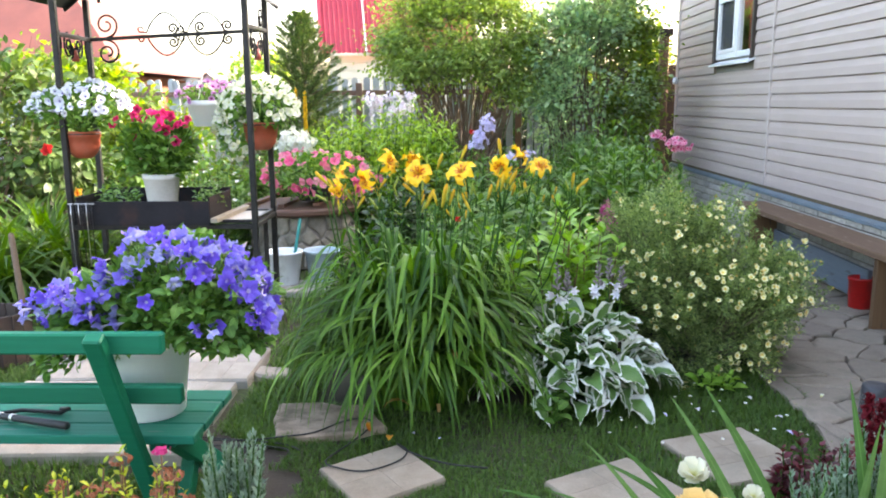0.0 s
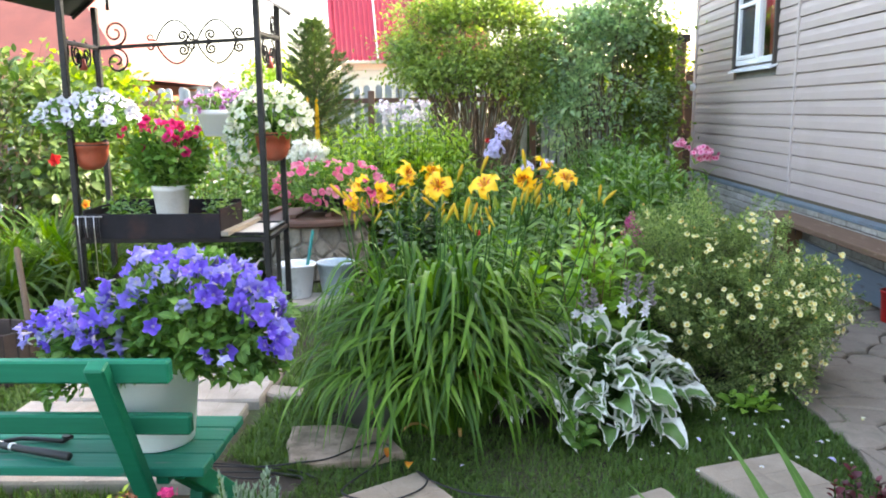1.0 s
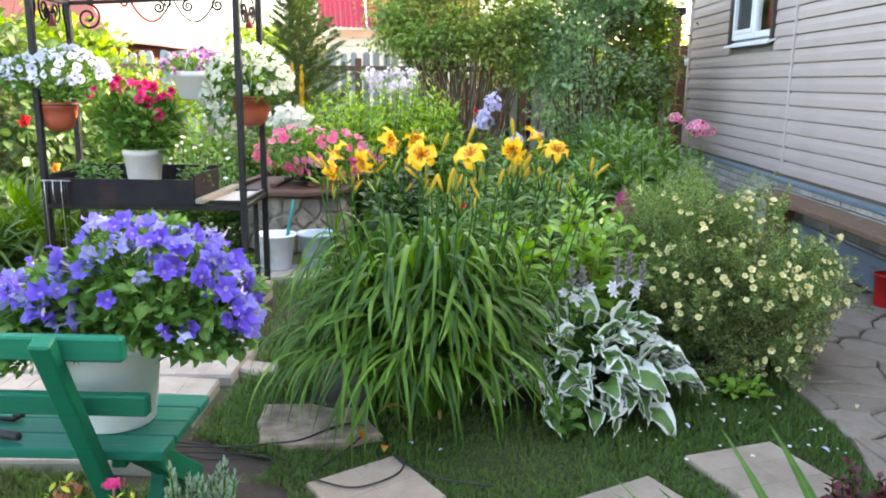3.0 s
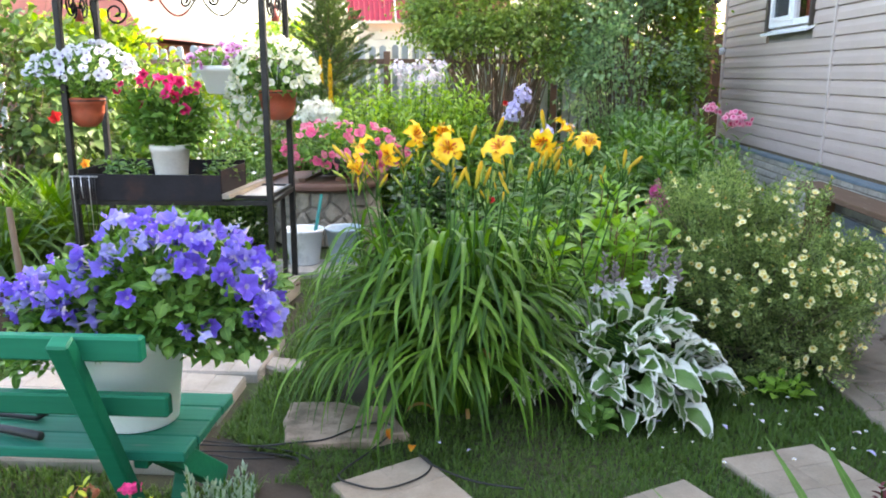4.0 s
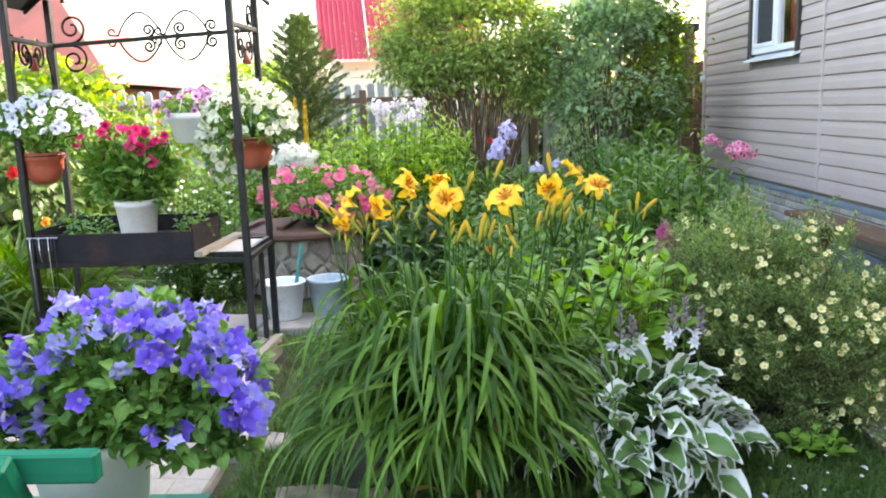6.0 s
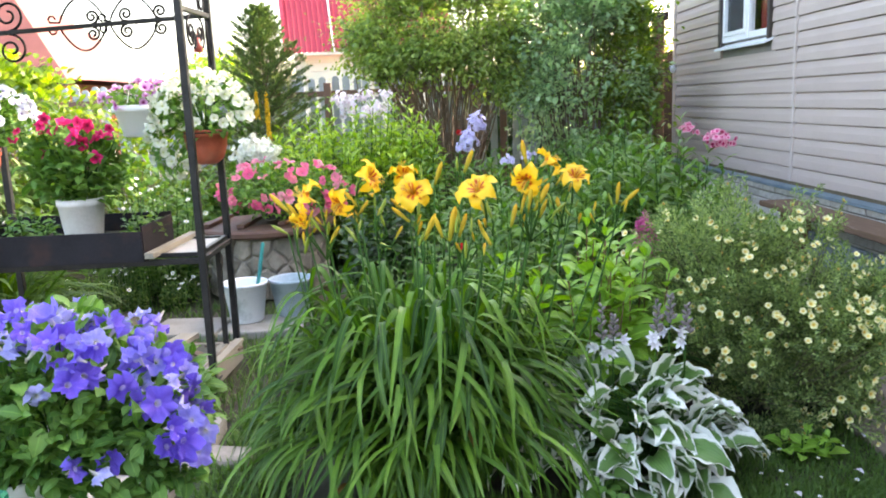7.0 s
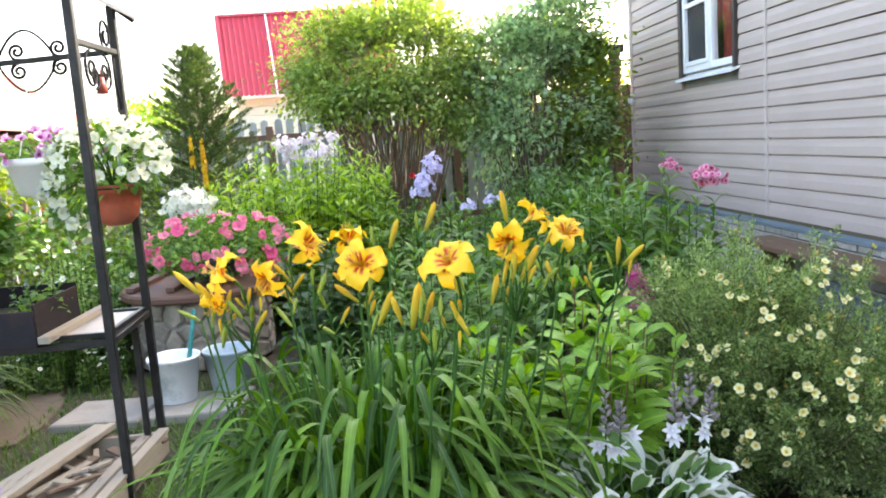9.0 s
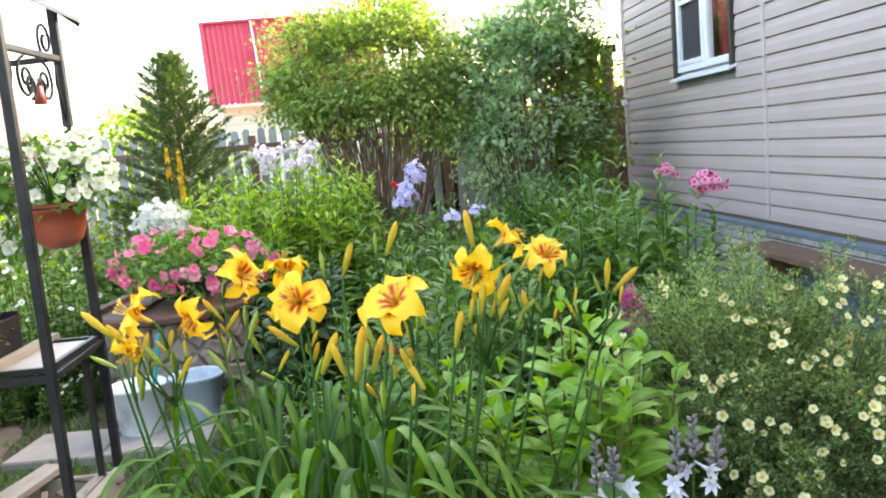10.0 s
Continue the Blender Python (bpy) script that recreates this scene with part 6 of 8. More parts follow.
def pot_petunia():
    """The bushy violet petunia: leafy mounds, with flowers gathered on its shoulders and top."""
    r = rng_of(101)
    root = (-0.3, 3.33, 0.62)
    t = thing("petunia", "violet-blue petunia spilling over a white pot", "flowering plant", root)
    mounds = [((-0.27, 3.33, 0.83), (0.25, 0.22, 0.16), 1500), ((-0.58, 3.33, 0.75), (0.2, 0.18, 0.1), 820), ((-0.02, 3.32, 0.77), (0.11, 0.18, 0.12), 620), ((-0.27, 3.19, 0.78), (0.19, 0.07, 0.12), 620), ((-0.1, 3.19, 0.71), (0.16, 0.08, 0.08), 420), ((0.0, 3.22, 0.68), (0.1, 0.08, 0.05), 150), ((-0.55, 3.2, 0.68), (0.18, 0.08, 0.07), 360), ((-0.68, 3.2, 0.6), (0.08, 0.07, 0.06), 90)]
    lt = [oval(4, 0.24, 15, -40, 0.2), oval(4, 0.29, 5, -60, 0.25, wave=0.12), oval(4, 0.21, 35, -10, 0.25)]
    As = []
    for c, rad, n in mounds:
        P, Q = ball(r, n, c, rad, 0.45, -0.9)
        P = lumpy(P, c, 0.5, 7, 5.0)
        As.append(leaves_at(r, P, P - np.array(root), 0.044, 0.85, 0.15, 0.5))
    A = np.concatenate(As)
    part("foliage", cloud("foliage", [(lt[k], A[k::3], 0) for k in range(3)], M["petunia_leaf"]), t, kind="stuff")
    lines = []
    me = flower_meshes("flower", "purple")
    # centre, radii, count of each gathering of flowers
    spots = [((-0.56, 3.2, 0.85), (0.14, 0.13, 0.06), 26), ((-0.4, 3.2, 0.94), (0.1, 0.1, 0.07), 11), ((-0.35, 3.22, 1.03), (0.07, 0.08, 0.025), 6), ((-0.24, 3.24, 1.0), (0.12, 0.12, 0.045), 17), ((-0.1, 3.22, 0.96), (0.11, 0.12, 0.05), 18), ((0.02, 3.2, 0.87), (0.07, 0.12, 0.07), 18), ((0.08, 3.18, 0.78), (0.045, 0.1, 0.06), 12), ((-0.08, 3.09, 0.74), (0.05, 0.03, 0.015), 3), ((-0.7, 3.2, 0.79), (0.08, 0.1, 0.05), 11), ((-0.28, 3.07, 0.84), (0.02, 0.02, 0.015), 1), ((-0.25, 3.46, 0.94), (0.22, 0.1, 0.05), 10), ((-0.5, 3.16, 0.76), (0.1, 0.06, 0.04), 8), ((-0.17, 3.14, 0.9), (0.08, 0.05, 0.03), 3)]
    done = []
    for c, rad, n in spots:
        P, N = ball(r, n * 8, c, rad, 0.5, -1)
        k = 0
        for q in P:
            if k < n and all((q - d) @ (q - d) > 0.034 ** 2 for d in done):
                k += 1
                done.append(q)
                q = q - np.array([0.015, 0, 0])
                d = np.array([q[0] + 0.25, (q[1] - 3.33) - 0.25, (q[2] - 0.75) * 1.1]) + r.normal(size=3) * 0.34
                A = facing([q], [d], [0.0355 * (0.75 + 0.4 * r.random())], r.random() * 6)[0]
                part("flower", me[len(done) % len(me)], t, m=mat4(A))
                if len(done) % 3 == 0:
                    lines.append([Vector(root), Vector(root).lerp(Vector(q), 0.6) + Vector((0, 0, 0.03)), Vector(q) - Vector(d).normalized() * 0.03])
    part("stem_mass", stems("stem_mass", lines, 0.0035, "stem"), t, kind="stuff")


pot_petunia()
petunia("petunia", "white petunia with violet throats in a terracotta pot", (-1.66, 5.56, 1.45), (0.31, 0.24, 0.17), 95, 900, "white_veined", 102, 0.03, 0.04, (-1.66, 5.56, 1.3), fl_low=-0.15, front=0.8)
petunia("petunia", "cream-white petunia hanging from a terracotta pot", (-0.6, 5.83, 1.47), (0.25, 0.22, 0.18), 125, 760, "cream_white", 103, 0.03, 0.04, (-0.595, 5.83, 1.35), fl_low=-0.35, front=0.85)
petunia("petunia", "trailing cream-white petunia beside a stand post", (-0.77, 5.86, 1.33), (0.12, 0.14, 0.22), 50, 320, "cream_white", 104, 0.03, 0.038, (-0.66, 5.83, 1.35), fl_low=-0.9, front=0.9)
petunia("petunia", "crimson petunia with lush green leaves in a grey pot", (-1.2, 5.58, 1.19), (0.22, 0.18, 0.19), 5, 640, "crimson", 105, 0.044, 0.07, (-1.19, 5.58, 1.02), low=-0.95, fl_low=0.5)
t_ = thing("petunia", "tall crimson petunia flowers above a grey pot", "flowering plant", (-1.19, 5.58, 1.02))
me = flower_meshes("flower", "crimson")
R = rng_of(106)
ls = []
for i, (x, z, s_) in enumerate(((-1.28, 1.454, 0.034), (-1.25, 1.395, 0.032), (-1.3, 1.42, 0.03), (-1.135, 1.407, 0.036), (-1.07, 1.412, 0.036), (-1.1, 1.33, 0.043), (-1.05, 1.256, 0.042), (-1.44, 1.36, 0.026), (-1.33, 1.28, 0.026), (-0.956, 1.395, 0.028), (-1.01, 1.37, 0.028), (-1.1, 1.43, 0.03), (-1.4, 1.4, 0.024))):
    y = 5.48 + 0.02 * R.normal()
    part("flower", me[(0, 2, 4)[i % 3] if s_ > 0.03 else i % 6], t_, m=mat4(facing([(x, y, z)], [(0.15 + R.normal() * 0.3, -1, 0.15 + R.normal() * 0.25)], [s_], R.random() * 6)[0]))
    ls.append([Vector((-1.2 + 0.5 * (x + 1.2), 5.57, 1.15)), Vector((x, y + 0.04, z - 0.06)), Vector((x, y + 0.02, z - 0.01))])
part("stem_mass", stems("stem_mass", ls, 0.004, "stem"), t_, kind="stuff")
petunia("petunia", "pink petunia with dark eyes in a white bowl", (-1.015, 6.14, 1.55), (0.21, 0.18, 0.07), 42, 320, "lilac", 107, 0.03, 0.035, (-1.015, 6.14, 1.46), fl_low=-0.4, front=0.9)
petunia("petunia", "rose-pink petunia spreading over the well lid", (WC.x + 0.13, WC.y - 0.12, 0.82), (0.5, 0.38, 0.22), 84, 1300, "pink", 108, 0.044, 0.045, (WC.x + 0.12, WC.y - 0.05, 0.71), low=-0.95, fl_low=-0.7, front=0.6)


def herb(name, label, region, height, n, leaf, mat, seed, category="plant", tmpl=None, spread=0.9, per=24, stem_mat="stem", base=0.0, lean=0.12, tip=0.6):
    """Upright leafy stems over a region (x0, x1, y0, y1): pairs of leaves up each stem."""
    r = rng_of(seed)
    x0, x1, y0, y1 = region
    t = thing(name, label, category, ((x0 + x1) / 2, (y0 + y1) / 2, base))
    leaf *= 1.0 if tmpl else 1.12
    tm = tmpl or oval(4, 0.135, 25, -35, 0.25)
    As, lines, tops = [], [], []
    for i in range(n if tmpl else int(n * 0.75)):
        a, q = r.random() * 6.283, math.sqrt(r.random())
        p = np.array([(x0 + x1) / 2 + (x1 - x0) / 2 * q * math.cos(a), (y0 + y1) / 2 + (y1 - y0) / 2 * q * math.sin(a), base])
        h = height * (0.72 + 0.32 * r.random()) * (1 - 0.25 * q * q)
        d = np.array([lean * q * math.cos(a) + r.normal() * 0.05, lean * q * math.sin(a) + r.normal() * 0.05, 1.0])
        top = p + d * h
        lines.append([Vector(p), Vector(p + d * h * 0.5 + r.normal(size=3) * 0.01), Vector(top)])
        tops.append(top)
        node = np.arange(per) // 2
        u = 0.15 + 0.85 * (node + 0.5 * r.random(per)) / node[-1]
        ang = node * 1.571 + (np.arange(per) % 2) * 3.1416 + r.random() * 6 + r.normal(size=per) * 0.25
        P = p + d * h * u[:, None]
        D = np.stack([np.cos(ang), np.sin(ang), 0.2 + 0.7 * u ** 6], 1) + r.normal(size=(per, 3)) * 0.18
        s = leaf * (1.1 - tip * u ** 3) * (0.75 + 0.5 * r.random(per))
        As.append(frames(P, D, s, r.normal(size=per) * 0.3))
    part("foliage", cloud("foliage", [(tm, np.concatenate(As), 0)], M[mat]), t, kind="stuff")
    part("stem_mass", stems("stem_mass", lines, 0.005, stem_mat), t, kind="stuff")
    return t, np.array(tops)


ROS = rosette(5, 3, 0.1, 0.5)


def head(t, c, rad, n, mat, size, seed, name="flower_head", tmpl=ROS, low=-0.4):
    """A rounded flower head of many small flowers, as one part."""
    r = rng_of(seed)
    P, N = ball(r, n, c, rad, 0.7, low)
    P = lumpy(P, c, 0.7, seed, 14.0) + r.normal(size=P.shape) * size * 0.35
    part(name, cloud(name, [(tmpl, facing(P, N + r.normal(size=N.shape) * 0.45 + np.array([0, -0.2, 0.2]), size * (0.8 + 0.4 * r.random(n)), r.random(n) * 6), 0)], M[mat]), t, kind="stuff")


# phlox and other border plants, from the lilies back to the fence
t_, tops = herb("phlox", "tall green phlox with pink flower heads by the house", (1.48, 2.26, 5.55, 6.7), 1.24, 92, 0.15, "phlox_leaf", 201, "phlox", per=34, lean=0.02)
for i, c in enumerate(((2.17, 5.92, 1.185), (2.205, 5.94, 1.195), (2.225, 5.93, 1.175), (2.15, 6.3, 1.235))):
    head(t_, c, (0.055, 0.05, 0.04), 22, "phlox_pink", 0.0175, 210 + i)
herb("border_plant", "leafy green perennials behind the daylilies", (0.55, 1.75, 5.5, 6.9), 1.04, 80, 0.14, "phlox_leaf", 202, per=32)
herb("border_plant", "dark green leafy perennial near the well", (0.0, 0.42, 6.5, 7.1), 1.0, 26, 0.13, "dark_leaf", 203, per=26, tmpl=oval(4, 0.24, 20, -40, 0.2))
herb("border_plant", "fine-leaved green perennial behind the daylilies", (0.35, 1.0, 5.0, 5.6), 0.9, 40, 0.09, "phlox_leaf", 204, per=30, tmpl=oval(3, 0.1, 25, -30, 0.2))
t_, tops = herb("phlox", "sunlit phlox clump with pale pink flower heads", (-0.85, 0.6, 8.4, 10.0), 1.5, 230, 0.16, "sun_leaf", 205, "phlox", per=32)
for i in range(15):
    R = rng_of(230 + i)
    head(t_, (-0.28 + 0.55 * R.random(), 9.2 + 0.6 * R.random(), 1.36 + 0.2 * R.random()), (0.075, 0.06, 0.06), 26, "phlox_pale", 0.02, 240 + i)
herb("border_plant", "green shrub-like perennials before the spruce", (-1.7, -0.6, 8.9, 10.4), 1.05, 80, 0.14, "phlox_leaf", 206, per=26)
herb("border_plant", "mixed green perennials by the fence", (0.4, 1.6, 7.6, 9.6), 1.1, 90, 0.14, "phlox_leaf", 207, per=26)
herb("border_plant", "dark green perennials under the tall shrubs", (1.5, 2.8, 7.2, 10.0), 1.05, 120, 0.15, "phlox_leaf", 208, per=26)
herb("phlox", "tall green phlox with small unopened buds by the house", (1.75, 2.2, 6.4, 7.0), 1.34, 22, 0.15, "phlox_leaf", 214, "phlox", per=34, lean=0.05)
herb("border_plant", "tall dark green perennials at the fence corner", (1.9, 2.85, 9.0, 10.2), 1.2, 60, 0.16, "phlox_leaf", 215, per=26)
t_, tops = herb("phlox", "violet phlox with tall rounded flower heads", (0.8, 1.1, 8.0, 8.3), 1.1, 10, 0.11, "phlox_leaf", 209, "phlox", per=24)
for i, c in enumerate(((0.97, 8.1, 1.3), (0.99, 8.13, 1.24), (0.9, 8.08, 1.16), (0.86, 8.1, 1.08), (0.93, 8.05, 1.12))):
    head(t_, c, (0.06, 0.05, 0.055), 30, "phlox_violet", 0.02, 260 + i)
t_, tops = herb("border_plant", "low blue-flowered perennial in the border", (1.05, 1.5, 7.2, 7.6), 0.98, 12, 0.1, "phlox_leaf", 211, per=22)
for i, c in enumerate(((1.15, 7.3, 1.02), (1.32, 7.4, 1.04))):
    head(t_, c, (0.05, 0.04, 0.03), 14, "phlox_violet", 0.018, 270 + i)

# white hydrangea behind the hanging pot
t_, tops = herb("hydrangea", "white hydrangea with a large creamy flower cone", (-1.5, -0.9, 8.7, 9.4), 1.0, 26, 0.13, "phlox_leaf", 212, "hydrangea", per=22, tmpl=oval(4, 0.28, 20, -40, 0.2))
for i, c in enumerate(((-0.98, 8.7, 1.12), (-0.88, 8.68, 1.05), (-1.06, 8.72, 1.07))):
    head(t_, c, (0.13, 0.1, 0.1), 80, "hydrangea", 0.026, 280 + i, low=-0.7)
t_, tops = herb("feverfew", "bushy plant covered in small white flowers", (-1.85, -1.3, 7.5, 8.3), 0.95, 52, 0.09, "phlox_leaf", 213, "flowering plant", per=26, tmpl=oval(3, 0.2, 20, -30, 0.2))
R = rng_of(290)
P = np.concatenate([tops + R.normal(size=tops.shape) * 0.05 for _ in range(1)])[:26]
part("flower_mass", cloud("flower_mass", [(rosette(9, 3, 0.05, 0.22), facing(P, R.normal(size=P.shape) * 0.4 + np.array([0, -0.5, 0.8]), 0.018 * (0.8 + 0.5 * R.random(len(P)))), 0)], M["daisy"]), t_, kind="stuff")
t_, tops = herb("ground_cover", "low ground cover with tiny white flowers under the stand", (-2.3, -1.2, 7.2, 7.9), 0.26, 170, 0.05, "edge_leaf", 214, "ground cover", per=14, tmpl=oval(3, 0.2, 20, -30, 0.2))
P = tops + np.array([0, 0, 0.02])
P = P[:50]
part("flower_mass", cloud("flower_mass", [(rosette(7, 3, 0.05, 0.28), facing(P, R.normal(size=P.shape) * 0.4 + np.array([0, -0.4, 0.9]), 0.014 * (0.8 + 0.5 * R.random(len(P)))), 0)], M["daisy"]), t_, kind="stuff")
herb("grill_greens", "green seedlings growing in the grill box", (-1.0, -0.87, 5.5, 5.85), 0.17, 10, 0.06, "phlox_leaf", 215, per=12, tmpl=oval(3, 0.28, 20, -40, 0.2), base=0.8)
herb("grill_greens", "green seedlings growing in the grill box", (-1.66, -1.35, 5.5, 5.85), 0.18, 10, 0.07, "petunia_leaf", 216, per=12, tmpl=oval(3, 0.28, 20, -40, 0.2), base=0.8)


# ---- shrubs and trees ----
def branch(r, a, b, sag, n=5):
    a, b = Vector(a), Vector(b)
    m = (a + b) / 2 + Vector((r.normal() * sag, r.normal() * sag, abs(r.normal()) * sag))
    return [a * (1 - u) ** 2 + m * 2 * u * (1 - u) + b * u * u for u in (i / n for i in range(n + 1))]


def shrub(name, label, base, c, rad, n_stems, n_leaves, leaf, mat, seed, r_stem=0.012, clumps=40, lump=0.3, spread=0.15, tmpl=None, low=-0.8, clump=0.2, foot=0.2, more=(), twigs="bark", stout=False):
    """Many stems from one base into a crown of leaf clumps with gaps."""
    r = rng_of(seed)
    t = thing(name, label, "shrub", base)
    C, N = ball(r, clumps, c, rad, 0.55, low)
    C = lumpy(C, c, lump, seed, 1.3)
    for c2, rad2, k2 in more:
        C = np.concatenate([C, ball(r, k2, c2, rad2, 0.5, -1)[0]])
    clumps = len(C)
    lines = []
    for i in range(n_stems):
        a = r.random() * 6.283
        f = Vector((base[0] + foot * math.cos(a) * r.random(), base[1] + foot * math.sin(a) * r.random(), base[2]))
        lines.append(branch(r, f, C[r.integers(clumps)], spread))
    g = Geo()
    for ln in lines:
        rs = [r_stem * (1 - 0.75 * i / (len(ln) - 1)) for i in range(len(ln))]
        if stout:
            part("stem", Geo().tube(ln, rs, 7, cap=False).mesh("stem", M["bark"]), t)
        else:
            g.tube(ln, rs, 6, cap=False)
    if not stout:
        part("stem_mass", g.mesh("stem_mass", M["bark"]), t, kind="stuff")
    k = n_leaves // clumps
    Ps, Os = [], []
    for cc in C:
        s = clump * (0.6 + 0.8 * r.random())
        p = r.normal(size=(k, 3)) * s * np.array([1, 1, 0.75]) * 0.55
        Ps.append(cc + p)
        Os.append(p + (cc - np.array(c)) * 0.4)
    P, O = np.concatenate(Ps), np.concatenate(Os)
    tm = tmpl or [oval(3, 0.28, 10, -30, 0.2), oval(3, 0.34, 0, -50, 0.15)]
    A = leaves_at(r, P, O, leaf, 0.8, 0.05, 0.4)
    h = len(A) // 2
    part("crown", cloud("crown", [(tm[0], A[:h], 0), (tm[1], A[h:], 0)], M[mat]), t, kind="stuff")
    tw = [[Vector(cc), Vector(cc + r.normal(size=3) * clump * 0.5), Vector(cc + r.normal(size=3) * clump * 0.9)] for cc in C for _ in range(2)]
    part("twig_mass", stems("twig_mass", tw, 0.004, twigs, 4), t, kind="stuff")
    return t


shrub("honeysuckle", "tall multi-stemmed shrub with sunlit yellow-green crown", (0.78, 11.0, 0), (0.7, 11.0, 2.3), (0.95, 0.75, 0.55), 120, 26000, 0.05, "bush_leaf", 301, 0.015, 60, 0.5, 0.16, low=-0.75, clump=0.25, foot=0.2,
      more=[((0.25, 10.9, 2.66), (0.4, 0.4, 0.26), 18), ((0.95, 10.9, 2.78), (0.5, 0.4, 0.22), 22), ((1.5, 10.8, 2.25), (0.26, 0.4, 0.4), 20), ((-0.1, 10.8, 2.1), (0.26, 0.4, 0.26), 16), ((0.25, 10.45, 1.9), (0.32, 0.2, 0.16), 14), ((0.85, 10.4, 1.98), (0.36, 0.2, 0.18), 16), ((1.45, 10.5, 1.8), (0.22, 0.2, 0.2), 10)], stout=True)
shrub("shrub", "tall blue-green shrub by the house corner", (2.3, 10.6, 0), (2.2, 10.6, 1.55), (0.62, 0.5, 0.85), 46, 9500, 0.068, "teal_leaf", 302, 0.013, 52, 0.7, 0.15, low=-0.8, clump=0.24,
      more=[((2.0, 10.6, 2.4), (0.34, 0.3, 0.3), 18), ((2.55, 10.6, 2.6), (0.38, 0.3, 0.34), 22), ((1.7, 10.5, 1.75), (0.2, 0.3, 0.4), 14)])
shrub("shrub", "shaded yellow-green shrub by the house corner", (2.88, 10.9, 0), (2.86, 10.9, 1.5), (0.3, 0.34, 0.92), 24, 7500, 0.06, "corner_leaf", 305, 0.011, 60, 0.4, 0.14, low=-0.95, clump=0.22)
shrub("shrub", "yellow-green sunlit shrub beyond the house corner", (3.15, 12.9, 0), (3.0, 12.9, 2.0), (0.9, 0.5, 0.95), 22, 5200, 0.08, "yg_leaf", 303, 0.013, 60, 0.3, 0.15, low=-0.9, clump=0.28)
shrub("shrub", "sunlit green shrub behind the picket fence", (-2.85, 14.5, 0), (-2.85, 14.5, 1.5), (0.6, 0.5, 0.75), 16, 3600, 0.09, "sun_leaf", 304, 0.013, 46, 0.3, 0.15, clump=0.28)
shrub("shrub", "yellow-green climbing shrub before the orange house", (-3.65, 9.6, 0), (-3.65, 9.6, 1.3), (0.7, 0.6, 0.7), 20, 4600, 0.09, "yg_leaf", 305, 0.012, 56, 0.35, 0.15, clump=0.26)
shrub("shrub", "broad-leaved sunlit bush at the garden edge", (-3.7, 7.9, 0), (-3.6, 7.9, 1.1), (0.85, 0.8, 0.75), 24, 4600, 0.1, "olive_leaf", 306, 0.012, 60, 0.3, 0.15, clump=0.26)
shrub("shrub", "yellow-green bushes by the far picket fence", (-2.9, 10.9, 0), (-2.8, 10.9, 0.75), (1.0, 0.6, 0.6), 18, 3000, 0.08, "yg_leaf", 308, 0.01, 46, 0.3, 0.12, clump=0.24)
shrub("shrub", "green bushes between the stand and the fence", (-2.3, 8.9, 0), (-2.2, 8.9, 0.55), (0.9, 0.8, 0.5), 18, 3000, 0.08, "phlox_leaf", 309, 0.01, 46, 0.3, 0.12, clump=0.24)

# bushes added to darken the fence gaps; dark_leaf paints shade into the left two
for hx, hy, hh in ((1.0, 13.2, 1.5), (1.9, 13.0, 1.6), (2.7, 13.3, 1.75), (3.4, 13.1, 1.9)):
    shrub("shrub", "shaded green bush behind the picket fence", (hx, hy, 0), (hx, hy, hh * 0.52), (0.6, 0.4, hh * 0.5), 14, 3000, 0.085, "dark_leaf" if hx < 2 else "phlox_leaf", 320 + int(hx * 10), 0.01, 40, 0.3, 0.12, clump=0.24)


def spruce(base, h, rad, seed):
    r = rng_of(seed)
    t = thing("spruce", "young dark green spruce with pointed top", "spruce tree", base)
    part("trunk", Geo().tube([Vector(base), Vector(base) + Vector((0.01, 0, h * 0.5)), Vector(base) + Vector((0, 0, h))], [0.045, 0.03, 0.006], 8).mesh("trunk", M["bark"]), t)
    P, D, lines = [], [], []
    for i in range(210):
        u = 0.06 + 0.92 * (i / 210)
        a = i * 2.4
        L = rad * (1 - u) ** 0.78 * (0.75 + 0.4 * r.random()) + 0.05
        z = h * u
        d = np.array([math.cos(a), math.sin(a), 0.12 + 0.6 * u])
        o = np.array(base) + np.array([0, 0, z])
        tip = o + d * L
        lines.append([Vector(o), Vector(o + d * L * 0.5 - np.array([0, 0, 0.03])), Vector(tip)])
        for k in range(int(45 + 130 * L / rad)):
            v = 0.2 + 0.8 * r.random()
            s = np.cross(d, (0, 0, 1))
            P.append(o + d * L * v + s * r.normal() * 0.05 * (1.2 - v) + np.array([0, 0, r.normal() * 0.012]))
            D.append(d * 0.8 + s * r.normal() * 0.7 + np.array([0, 0, 0.15 + 0.2 * r.normal()]))
    tm = oval(2, 0.16, 10, 5, 0.5)
    part("needle_mass", cloud("needle_mass", [(tm, frames(P, D, 0.05 * (0.7 + 0.6 * r.random(len(P)))), 0), (tm, frames(P, np.array(D) + r.normal(size=(len(P), 3)) * 0.6, 0.042 * (0.7 + 0.6 * r.random(len(P)))), 0)], M["needle"]), t, kind="stuff")
    part("branch_mass", stems("branch_mass", lines, 0.006, "bark", 4), t, kind="stuff")


